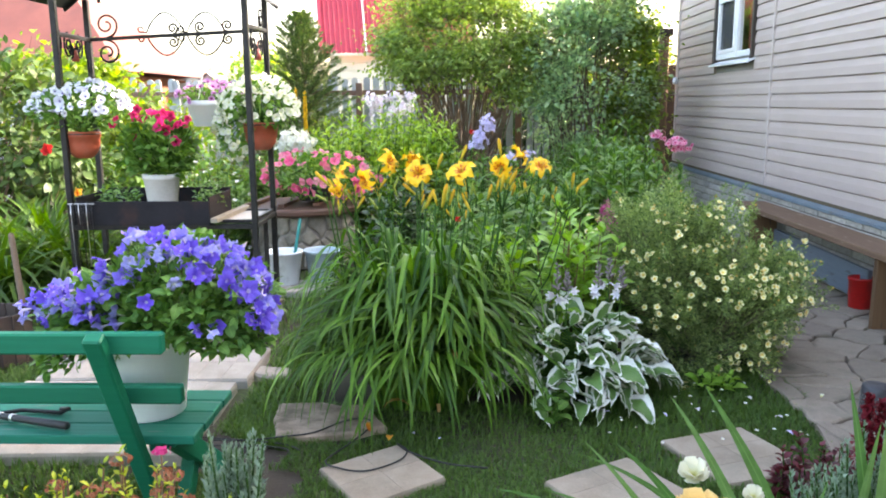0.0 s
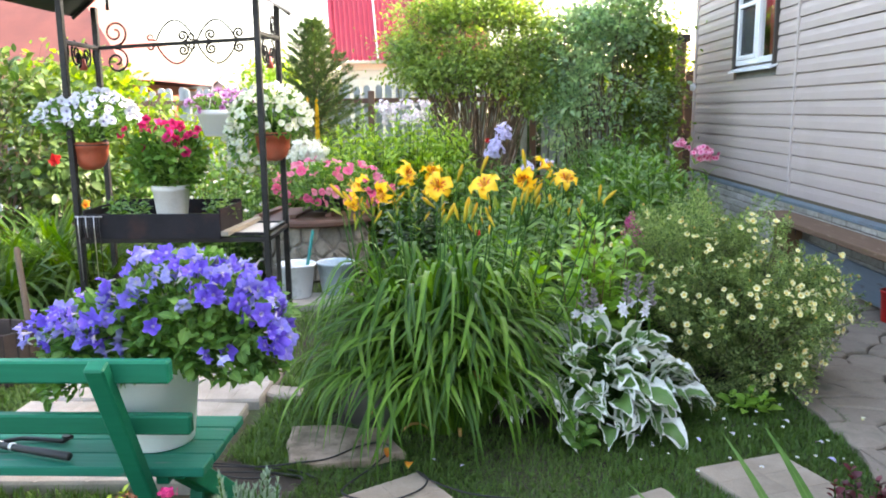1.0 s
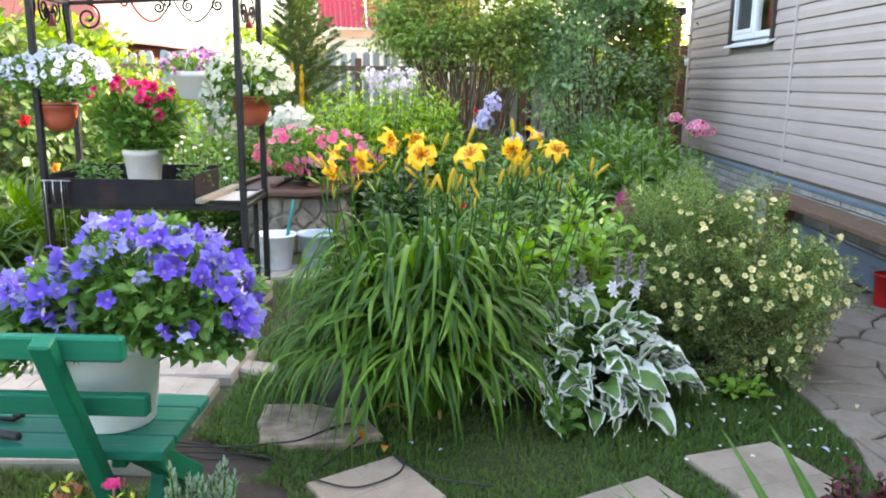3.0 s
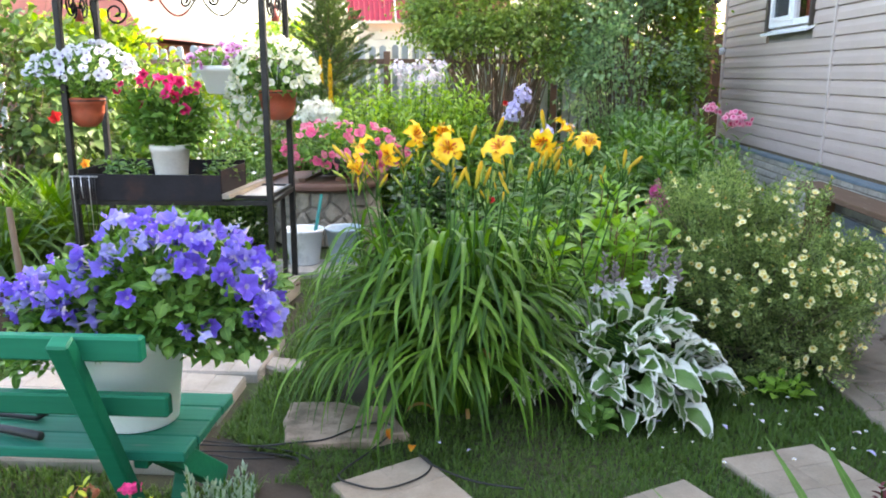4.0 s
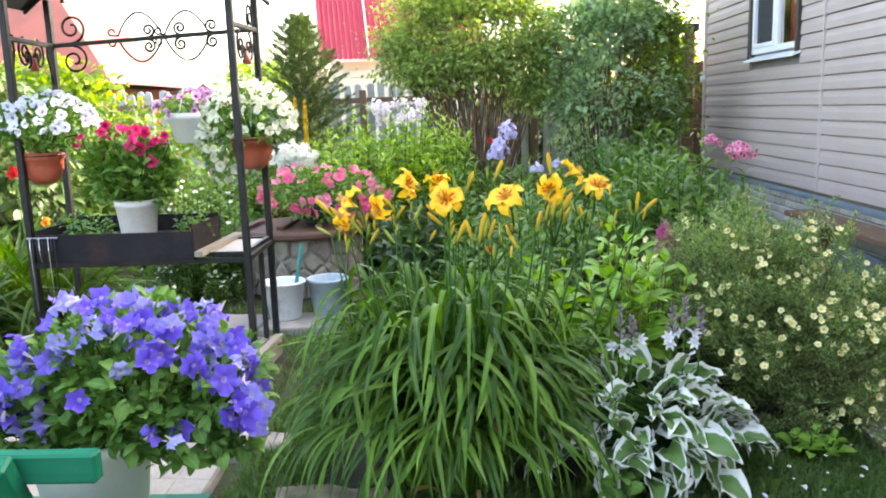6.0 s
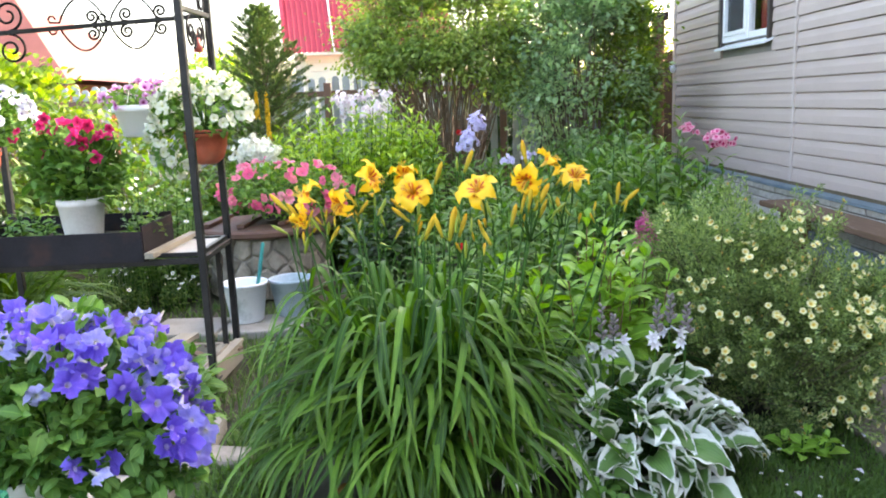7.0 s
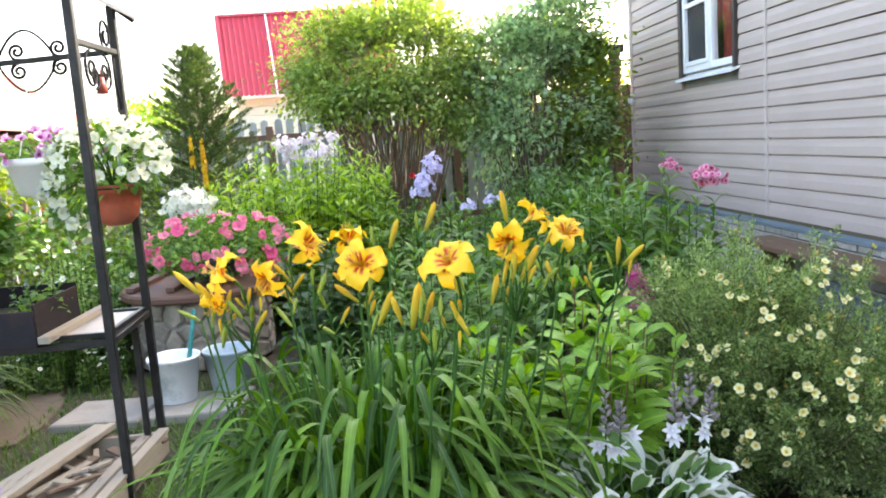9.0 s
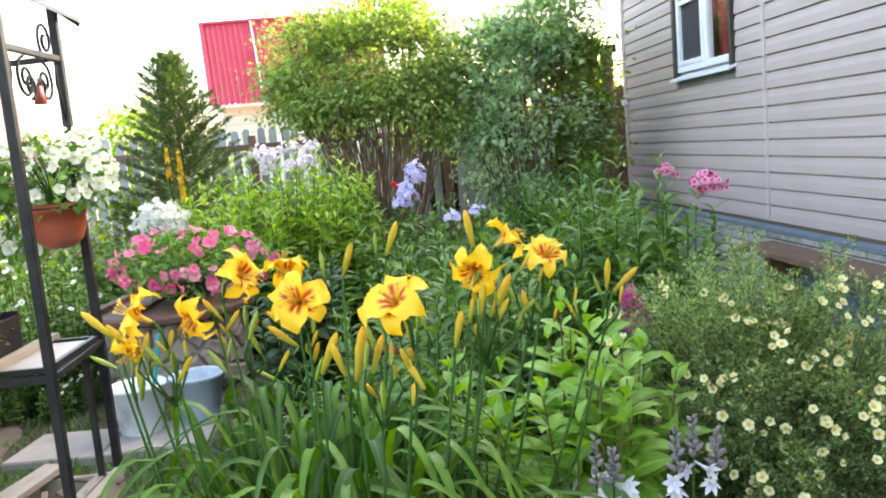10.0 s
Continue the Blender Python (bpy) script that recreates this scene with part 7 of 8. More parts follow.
spruce((-1.33, 11.0, 0), 2.62, 1.02, 311)
t_ = thing("ligularia", "tall yellow flower spikes before the spruce", "flowering plant", (-1.3, 10.4, 0))
R = rng_of(312)
tm = rosette(4, 3, 0.1, 0.4)
for x, y, z0, z1 in ((-1.29, 10.3, 1.36, 1.66), (-1.18, 10.3, 1.32, 1.64), (-1.17, 10.25, 1.14, 1.36)):
    n = 70
    u = R.random(n)
    a = R.random(n) * 6.28
    rr = 0.022 * (1.1 - u)
    P = np.stack([x + rr * np.cos(a), y + rr * np.sin(a), z0 + (z1 - z0) * u], 1)
    part("spike", cloud("spike", [(tm, facing(P, np.stack([np.cos(a), np.sin(a), np.full(n, 0.3)], 1), np.full(n, 0.02)), 0)], M["yellow_spike"]), t_)
part("stem_mass", stems("stem_mass", [[Vector((x, y, 0)), Vector((x, y, 0.8)), Vector((x, y, z))] for x, y, z in ((-1.29, 10.3, 1.66), (-1.18, 10.3, 1.64), (-1.17, 10.25, 1.36))], 0.008, "stem"), t_, kind="stuff")

# woods on the horizon
R = rng_of(313)
P = np.stack([-40 + 70 * R.random(9000), 55 + 8 * R.random(9000), 3.4 * R.random(9000) ** 0.7], 1)
P[:, 2] *= np.array([0.75 + 0.5 * noise.noise(Vector((x * 0.35, 0, 0))) for x in P[:, 0]])
solid("backdrop_woods", cloud("backdrop_woods", [(oval(2, 0.35), frames(P, R.normal(size=P.shape), 0.7 + 0.5 * R.random(len(P))), 0)], M["far_leaf"]), "pale line of far trees on the horizon", "woods", kind="stuff")


# ---- daylilies ----
def clump_of_swords(name, label, base, n, length, mat, seed, foot=0.15, width=0.017, up=0.0):
    r = rng_of(seed)
    t = thing(name, label, "plant", base)
    tms = [sword(9, width, e0, e1, 1.1) for e0, e1 in ((86, 20), (84, -25), (80, -55), (78, -75), (70, -70))]
    groups = []
    for k, tm in enumerate(tms):
        q = n // len(tms)
        a, f = r.random(q) * 6.283, np.sqrt(r.random(q)) * foot
        P = np.stack([base[0] + f * np.cos(a), base[1] + f * np.sin(a), np.full(q, base[2])], 1)
        a2 = a + r.normal(size=q) * 0.5
        groups.append((tm, frames(P, np.stack([np.cos(a2), np.sin(a2), np.zeros(q)], 1), length * (0.75 + 0.35 * r.random(q)), r.normal(size=q) * 0.12), 0))
    part("foliage", cloud("foliage", groups, M[mat]), t, kind="stuff")
    return t


for i, (x, y, n, l_) in enumerate(((-2.3, 6.55, 190, 1.0), (-2.75, 6.9, 170, 1.05), (-2.05, 6.25, 110, 0.8), (-2.6, 6.1, 150, 0.95), (-3.1, 6.6, 150, 1.0))):
    clump_of_swords("daylily_clump", "clump of arching green daylily leaves beside the stand", (x, y, 0), n, l_, "left_lily", 401 + i)
clump_of_swords("iris_clump", "upright blue-green iris leaves in the border", (1.5, 5.2, 0), 30, 0.75, "phlox_leaf", 410, 0.12, 0.02)

dl = thing("daylily", "large yellow daylily clump with arching strap leaves", "daylily", (0.53, 4.36, 0))
r = rng_of(420)


def fountain(n, w, pr, pz, tr, tz, turn=0.65, sway=0.0):
    """A strap leaf in metres: up from the foot to its bend (pr out, pz high), over, and down to its tip (tr, tz)."""
    m = n // 2
    up = [((2 * (u - u * u) * 0.3 + u * u) * pr, (2 * (u - u * u) + u * u) * pz) for u in (i / m for i in range(m))]
    k = n - m
    c = pr + (tr - pr) * turn
    down = [((1 - u) ** 2 * pr + 2 * u * (1 - u) * c + u * u * tr, (1 - u) ** 2 * pz + 2 * u * (1 - u) * pz + u * u * tz) for u in (i / k for i in range(k + 1))]
    ws = [w * (0.55 + 0.45 * min(1, 4 * i / n)) * (1 - max(0, (i / n - 0.55) / 0.45) ** 1.9 * 0.96) for i in range(n + 1)]
    V, F, UV = strip(up + down, ws, 0.32)
    V[:, 0] += sway * UV[:, 1] ** 2.2
    return V, F, UV


# bend height and reach lie on a dome; the hanging ends vary in length and in how sharply they fold
bends = []
for i in range(36):
    th = 0.2 + 1.05 * (i / 35) ** 0.75
    k = 0.82 + 0.26 * r.random()
    pr, pz = 0.36 * k * math.sin(th) ** 0.8 + 0.02, 0.8 * k * math.cos(th) ** 0.85
    drop = (0.06 + 0.24 * r.random() ** 1.3) * (0.7 + 0.5 * math.sin(th))
    sharp = r.random() < 0.16
    bends.append((0.0088 + 0.0042 * r.random(), pr, pz, pr + (0.04 if sharp else (0.09 + 0.2 * r.random()) * (0.45 + 0.8 * min(1.0, pz / 0.6))), max(0.03, pz - drop * (1.25 if sharp else 1.0)), 0.95 if sharp else 0.66 + 0.2 * r.random(), r.normal() * 0.12))
upright = [(0.011, 0.13 + 0.06 * k, 0.79 + 0.015 * k, 0.27 + 0.08 * k, 0.68 - 0.05 * k, 0.5) for k in range(4)]
bends += upright
lily_tmpl = [fountain(16, *b_) for b_ in bends]
lily_leaves = [one("leaf", tm, M["lily_leaf"]) for tm in lily_tmpl]
inner = [[] for _ in bends]
singles = 0
for i in range(1150):
    a = r.random() * 6.283
    q = math.sqrt(r.random())
    a2 = a + r.normal() * 0.65
    k = int(r.integers(36)) if i % 17 else 36 + int(r.integers(4))
    side = 1 - (0.14 if math.cos(a2) > 0 else 0.12) * abs(math.cos(a2))
    L = 0.83 + 0.24 * r.random()
    at = Matrix.Translation((0.535 + 0.25 * q * math.cos(a), 4.4 + 0.2 * q * math.sin(a), -0.01)) @ Matrix.Rotation(a2 - math.pi / 2, 4, "Z") @ Matrix.Rotation(r.normal() * 0.13, 4, "Y") @ Matrix.Diagonal((0.75 + 0.45 * r.random(), side * L, L, 1))
    if singles < 290 and math.sin(a2) < 0.15 and k > 5 and r.random() < 0.72:
        part("leaf", lily_leaves[k], dl, m=at)
        singles += 1
    else:
        inner[k].append(np.array(at))
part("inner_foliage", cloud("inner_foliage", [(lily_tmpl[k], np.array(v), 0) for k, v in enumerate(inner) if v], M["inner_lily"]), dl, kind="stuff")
for x, y, z, tn, L in ((0.72, 4.0, 0.33, 0.4, 0.12), (0.66, 3.98, 0.24, -0.3, 0.07), (0.86, 4.05, 0.5, 0.7, 0.1), (0.5, 3.97, 0.12, 1.9, 0.14), (0.24, 4.06, 0.14, -0.6, 0.1), (0.64, 3.94, 0.1, 0.1, 0.09)):
    part("dry_leaf", one("dry_leaf", sword(5, 0.1, 50, -60), M["dry_leaf"]), dl, "withered tan leaf", Matrix.Translation((x, y, z)) @ Matrix.Rotation(tn, 4, "Z") @ Matrix.Diagonal((L, L, L, 1)))


def petal_mesh(w, e0, e1, wave, n=7):
    path = bend(n, e0, e1, 1.3)
    V, UV, F = [], [], []
    for i, (y, z) in enumerate(path):
        u = i / n
        hw = w * (0.2 + 0.8 * math.sin(math.pi * min(1, (0.06 + 0.86 * u) ** 0.85)) ** 0.75) * (1 if u < 0.72 else 1 - 0.5 * ((u - 0.72) / 0.28) ** 2.5)
        hw = max(hw, 0.02)
        for s in (-1, -0.5, 0, 0.5, 1):
            e = abs(s)
            V.append((s * hw, y, z + 0.05 * e * e * (1 - u) + wave * e * e * math.sin(6.5 * u * 2 + s * 2) * u - 0.03 * (1 - e)))
            UV.append((0.5 + 0.5 * s, u))
    for i in range(n):
        for j in range(4):
            a = i * 5 + j
            F.append((a, a + 1, a + 6, a + 5))
    return one("petal", (np.array(V), np.array(F), np.array(UV)), M["lily_petal"])


wide = [petal_mesh(0.34, 62, -95, 0.16, 10), petal_mesh(0.33, 56, -120, 0.19, 10), petal_mesh(0.35, 66, -70, 0.14, 10)]
narrow = [petal_mesh(0.21, 56, -105, 0.08, 10), petal_mesh(0.22, 50, -130, 0.1, 10), petal_mesh(0.21, 60, -80, 0.07, 10)]
g = Geo()
for i in range(6):
    a = i * 1.05
    g.tube([(0, 0, 0), (0.06 * math.cos(a), 0.06 * math.sin(a) + 0.05, 0.35), (0.16 * math.cos(a), 0.12 * math.sin(a) + 0.12, 0.62), (0.2 * math.cos(a), 0.15 * math.sin(a) + 0.22, 0.68)], [0.012, 0.012, 0.012, 0.028], 5)
g.turn([(0.03, -0.32), (0.06, -0.15), (0.09, 0.05), (0.12, 0.14)], 10)
throat = g.mesh("flower", M["stamen"])
bud_me = Geo().turn([(0.0, 0.0), (0.05, 0.05), (0.07, 0.3), (0.095, 0.6), (0.075, 0.85), (0.03, 0.97), (0.0, 1.0)], 8).mesh("bud", M["bud"])
green_bud = Geo().turn([(0.0, 0.0), (0.045, 0.06), (0.075, 0.35), (0.085, 0.62), (0.05, 0.88), (0.0, 1.0)], 8).mesh("bud", M["bract"])


PR = rng_of(425)


def lily_flower(c, n, size, spin=0.0):
    size *= 0.97
    A = mat4(facing([c], [n], [size], spin)[0])
    fl = part("flower", throat, dl, m=A)
    for i in range(6):
        k = int(PR.integers(3))
        part("petal", wide[k] if i % 2 == 0 else narrow[k], fl, m=A @ Matrix.Rotation(i * math.pi / 3 + PR.normal() * 0.12, 4, "Z") @ Matrix.Rotation(PR.normal() * 0.16, 4, "X") @ Matrix.Translation((0, 0.05, 0.06 + 0.01 * (i % 2))))


def lily_bud(c, n, length, green=False):
    part("bud", green_bud if green else bud_me, dl, m=mat4(facing([c], [n], [[length * 1.05, length, length * 1.05]], 0)[0]))


def scape(top, foot=None, r0=0.0048):
    f = foot or (0.53 + (top[0] - 0.53) * 0.35, 4.4 + (top[1] - 4.4) * 0.35, 0)
    part("scape", Geo().tube([Vector(f), Vector(f).lerp(Vector(top), 0.55) + Vector((0.12 * (top[0] - 0.53) + 0.015 * math.sin(top[0] * 40), 0.02, 0.04)), Vector(top)], [r0, r0 * 0.85, r0 * 0.6], 6).mesh("scape", M["stem"]), dl)


LILIES = [((0.2, 4.2, 1.15), (-0.85, -0.25, 0.5), 0.088), ((0.3, 4.27, 1.13), (-0.5, -0.45, -0.2), 0.08), ((0.385, 4.34, 1.2), (0.75, -0.4, 0.15), 0.088), ((0.55, 4.11, 1.165), (-0.1, -0.95, 0.45), 0.088), ((0.52, 4.2, 1.215), (-0.3, 0.4, 0.85), 0.07), ((0.752, 3.85, 1.19), (-0.45, -0.65, 0.8), 0.088), ((0.925, 4.14, 1.2), (-0.25, -0.75, -0.5), 0.08), ((1.0, 4.25, 1.235), (0.75, 0.1, 0.5), 0.078), ((1.125, 4.38, 1.165), (0.15, -0.6, 0.9), 0.08), ((0.16, 4.22, 1.085), (-0.2, -0.5, -0.7), 0.062)]
R = rng_of(430)
for i, (c, n, s) in enumerate(LILIES):
    lily_flower(c, n, s, R.random() * 6)
    n = Vector(n).normalized()
    neck = Vector(c) - n * s * 0.35
    joint = neck - n * 0.02 - Vector((0, 0, 0.05))
    part("scape", Geo().tube([neck + n * 0.01, neck - n * 0.01 - Vector((0, 0, 0.012)), joint], 0.004, 6).mesh("scape", M["stem"]), dl)
    scape(joint)
    for k in range(4 + i % 2):
        d = Vector((R.normal() * 0.5, R.normal() * 0.4, 0.9)).normalized()
        b0 = joint + Vector((R.normal() * 0.012, R.normal() * 0.012, -0.03 * k))
        lily_bud(b0 + d * 0.012, d, 0.035 + 0.045 * R.random(), R.random() < 0.4)
BUDS = [((0.62, 4.49, 1.15), (0.35, -0.1, 1), 0.095), ((0.575, 4.47, 1.16), (-0.05, 0, 1), 0.07), ((0.52, 4.45, 1.16), (-0.3, 0, 1), 0.06), ((0.735, 4.6, 1.18), (0.4, 0, 1), 0.1), ((0.71, 4.6, 1.19), (0, 0, 1), 0.06),
        ((0.58, 4.1, 1.01), (0.45, -0.1, 1), 0.1), ((0.66, 3.95, 1.03), (0.2, -0.1, 1), 0.115), ((0.64, 3.96, 1.04), (-0.3, -0.1, 1), 0.075), ((0.69, 3.96, 1.04), (0.35, 0.1, 1), 0.08), ((0.945, 4.12, 1.09), (0.55, 0, 1), 0.105), ((0.92, 4.12, 1.08), (0.2, 0, 1), 0.09), ((0.86, 4.05, 1.05), (0.25, 0, 1), 0.08), ((0.925, 4.15, 1.24), (-0.15, 0, 1), 0.085),
        ((1.3, 4.42, 1.055), (0.8, -0.1, 0.75), 0.09), ((1.285, 4.42, 1.06), (0.1, 0, 1), 0.085), ((1.27, 4.42, 1.05), (-0.3, 0, 1), 0.06), ((0.12, 4.25, 1.1), (-0.75, 0, 0.8), 0.095), ((0.1, 4.3, 1.02), (-0.9, 0, 0.55), 0.07), ((0.13, 4.3, 1.0), (0.1, 0, 1), 0.06), ((0.79, 4.2, 1.06), (0.1, 0, 1), 0.065), ((0.81, 4.2, 1.06), (-0.3, 0, 1), 0.06), ((0.46, 4.3, 0.95), (-0.6, 0, 0.4), 0.06)]
for i, (c, n, l_) in enumerate(BUDS):
    lily_bud(c, n, l_, l_ < 0.075)
    if i in (0, 3, 5, 6, 9, 11, 13, 16, 17, 19):
        scape(c)
    else:
        part("scape", Geo().tube([Vector(c), Vector(c) - Vector(n).normalized() * 0.02, Vector(c) - Vector((0, 0, 0.06))], 0.0035, 5).mesh("scape", M["stem"]), dl)

# small buds crowding the scape tops
R = rng_of(433)
for cx, cy, cz, n_ in ((0.93, 4.12, 1.08, 9), (1.05, 4.25, 1.1, 6), (0.7, 3.96, 1.02, 6), (0.42, 4.2, 1.08, 5), (0.24, 4.22, 1.03, 6), (1.24, 4.4, 1.03, 4)):
    for k in range(n_):
        c = Vector((cx + R.normal() * 0.03, cy + R.normal() * 0.03, cz + R.normal() * 0.035))
        d = Vector((R.normal() * 0.4, R.normal() * 0.3, 1)).normalized()
        lily_bud(c, d, 0.04 + 0.03 * R.random(), R.random() < 0.4)
        part("scape", Geo().tube([c + d * 0.004, c - d * 0.03, Vector((cx, cy, cz - 0.09))], 0.003, 5).mesh("scape", M["stem"]), dl)
    scape((cx, cy, cz - 0.08))

# ---- hosta ----
hs = thing("hosta", "variegated hosta with white-edged green leaves", "hosta", (1.38, 4.42, 0))


def heart(e0, e1, w, wave, seed):
    n = 8
    path = bend(n, e0, e1, 1.1)
    ws = [w * x for x in (0.25, 0.78, 1.0, 1.0, 0.9, 0.72, 0.48, 0.22, 0.03)]
    V, UV, F = [], [], []
    for i, ((y, z), hw) in enumerate(zip(path, ws)):
        for s in (-1, -0.5, 0, 0.5, 1):
            V.append((s * hw, y - (0.1 * abs(s) if i < 2 else 0), z + 0.14 * hw / w * abs(s) * (0.6 if abs(s) < 1 else 1) + wave * abs(s) * math.sin(i * 1.9 + s * 2 + seed)))
            UV.append((0.5 + 0.5 * s, i / n))
    for i in range(n):
        for j in range(4):
            a = i * 5 + j
            F.append((a, a + 1, a + 6, a + 5))
    return one("leaf", (np.array(V), np.array(F), np.array(UV)), M["hosta"])


hl = [heart(40, -50, 0.31, 0.06, 0), heart(25, -60, 0.3, 0.07, 1), heart(80, 20, 0.25, 0.06, 2), heart(58, -30, 0.3, 0.06, 3), heart(12, -85, 0.31, 0.07, 4)]
r = rng_of(440)
pet = Geo()
for i in range(172):
    # the last leaves fill the low outer skirt on the sunny, open side
    tier = i / 128 if i < 128 else 0.02 + 0.5 * r.random()
    a = i * 2.4 + r.normal() * 0.2 if i < 128 else -1.75 + r.normal() * 0.85
    rad = 0.05 + 0.25 * (1 - tier) ** 0.6 * (0.7 + 0.4 * r.random())
    z = 0.07 + 0.31 * tier ** 0.9 + r.normal() * 0.03
    p = Vector((1.3 + 1.5 * rad * math.cos(a), 4.42 + rad * math.sin(a), z))
    k = (4, 1, 0, 3, 2)[min(4, int(tier * 5))] if r.random() < 0.7 else int(r.integers(5))
    L = (0.172 + 0.03 * (1 - tier)) * (0.66 + 0.45 * r.random())
    part("leaf", hl[k], hs, m=Matrix.Translation(p) @ Matrix.Rotation(a - math.pi / 2 + r.normal() * 0.5, 4, "Z") @ Matrix.Rotation(r.normal() * 0.5, 4, "Y") @ Matrix.Diagonal((L * (0.85 + 0.35 * r.random()), L, L, 1)))
    pet.tube([(1.38 + 0.05 * math.cos(a), 4.42 + 0.05 * math.sin(a), 0.0), (1.38 + rad * 0.6 * math.cos(a), 4.42 + rad * 0.6 * math.sin(a), z * 0.8), p], 0.004, 5, cap=False)
part("petiole_mass", pet.mesh("petiole_mass", M["stem"]), hs, kind="stuff")
hf = one("bell", rosette(6, 3, 0.75, 0.3, (0.45, 0.95, 0.8, 0.06)), M["hosta_flower"])
hb = Geo().turn([(0, 0), (0.22, 0.25), (0.25, 0.6), (0.12, 0.9), (0, 1)], 7).mesh("bud", M["hosta_bud"])
for j, (x, y, z, zf, nb) in enumerate(((1.215, 4.36, 0.69, 0.53, 3), (1.27, 4.4, 0.64, 0.55, 1), (1.41, 4.32, 0.71, 0.58, 2), (1.47, 4.36, 0.72, 0.6, 2), (1.53, 4.36, 0.68, 0.57, 1))):
    sp = part("flower_stalk", Geo().tube([(1.38 + (x - 1.38) * 0.4, 4.42, 0.05), (x, y + 0.02, z * 0.6), (x, y, z)], [0.005, 0.004, 0.002], 6).mesh("flower_stalk", M["stem"]), hs)
    for q in range(15):
        u = q / 14
        a = q * 2.4 + j
        o = Vector((x, y, zf + (z - zf) * u))
        if q >= nb:
            d = Vector((math.cos(a), math.sin(a), 0.5 + 0.8 * u)).normalized()
            part("bud", hb, sp, m=mat4(facing([o], [d], [0.034 * (1.1 - 0.45 * u)])[0]))
        else:
            d = Vector((1.2 * math.cos(a), -0.7, -0.15 + 0.4 * math.sin(a))).normalized()
            part("bell", hf, sp, m=mat4(facing([o + d * 0.04], [d + Vector((0, -0.5, 0.25))], [0.027], q)[0]))
            sp2 = Geo().tube([o, o + d * 0.02, o + d * 0.04], [0.003, 0.004, 0.007], 6)
            part("bell_tube", sp2.mesh("bell_tube", M["hosta_flower"]), sp)

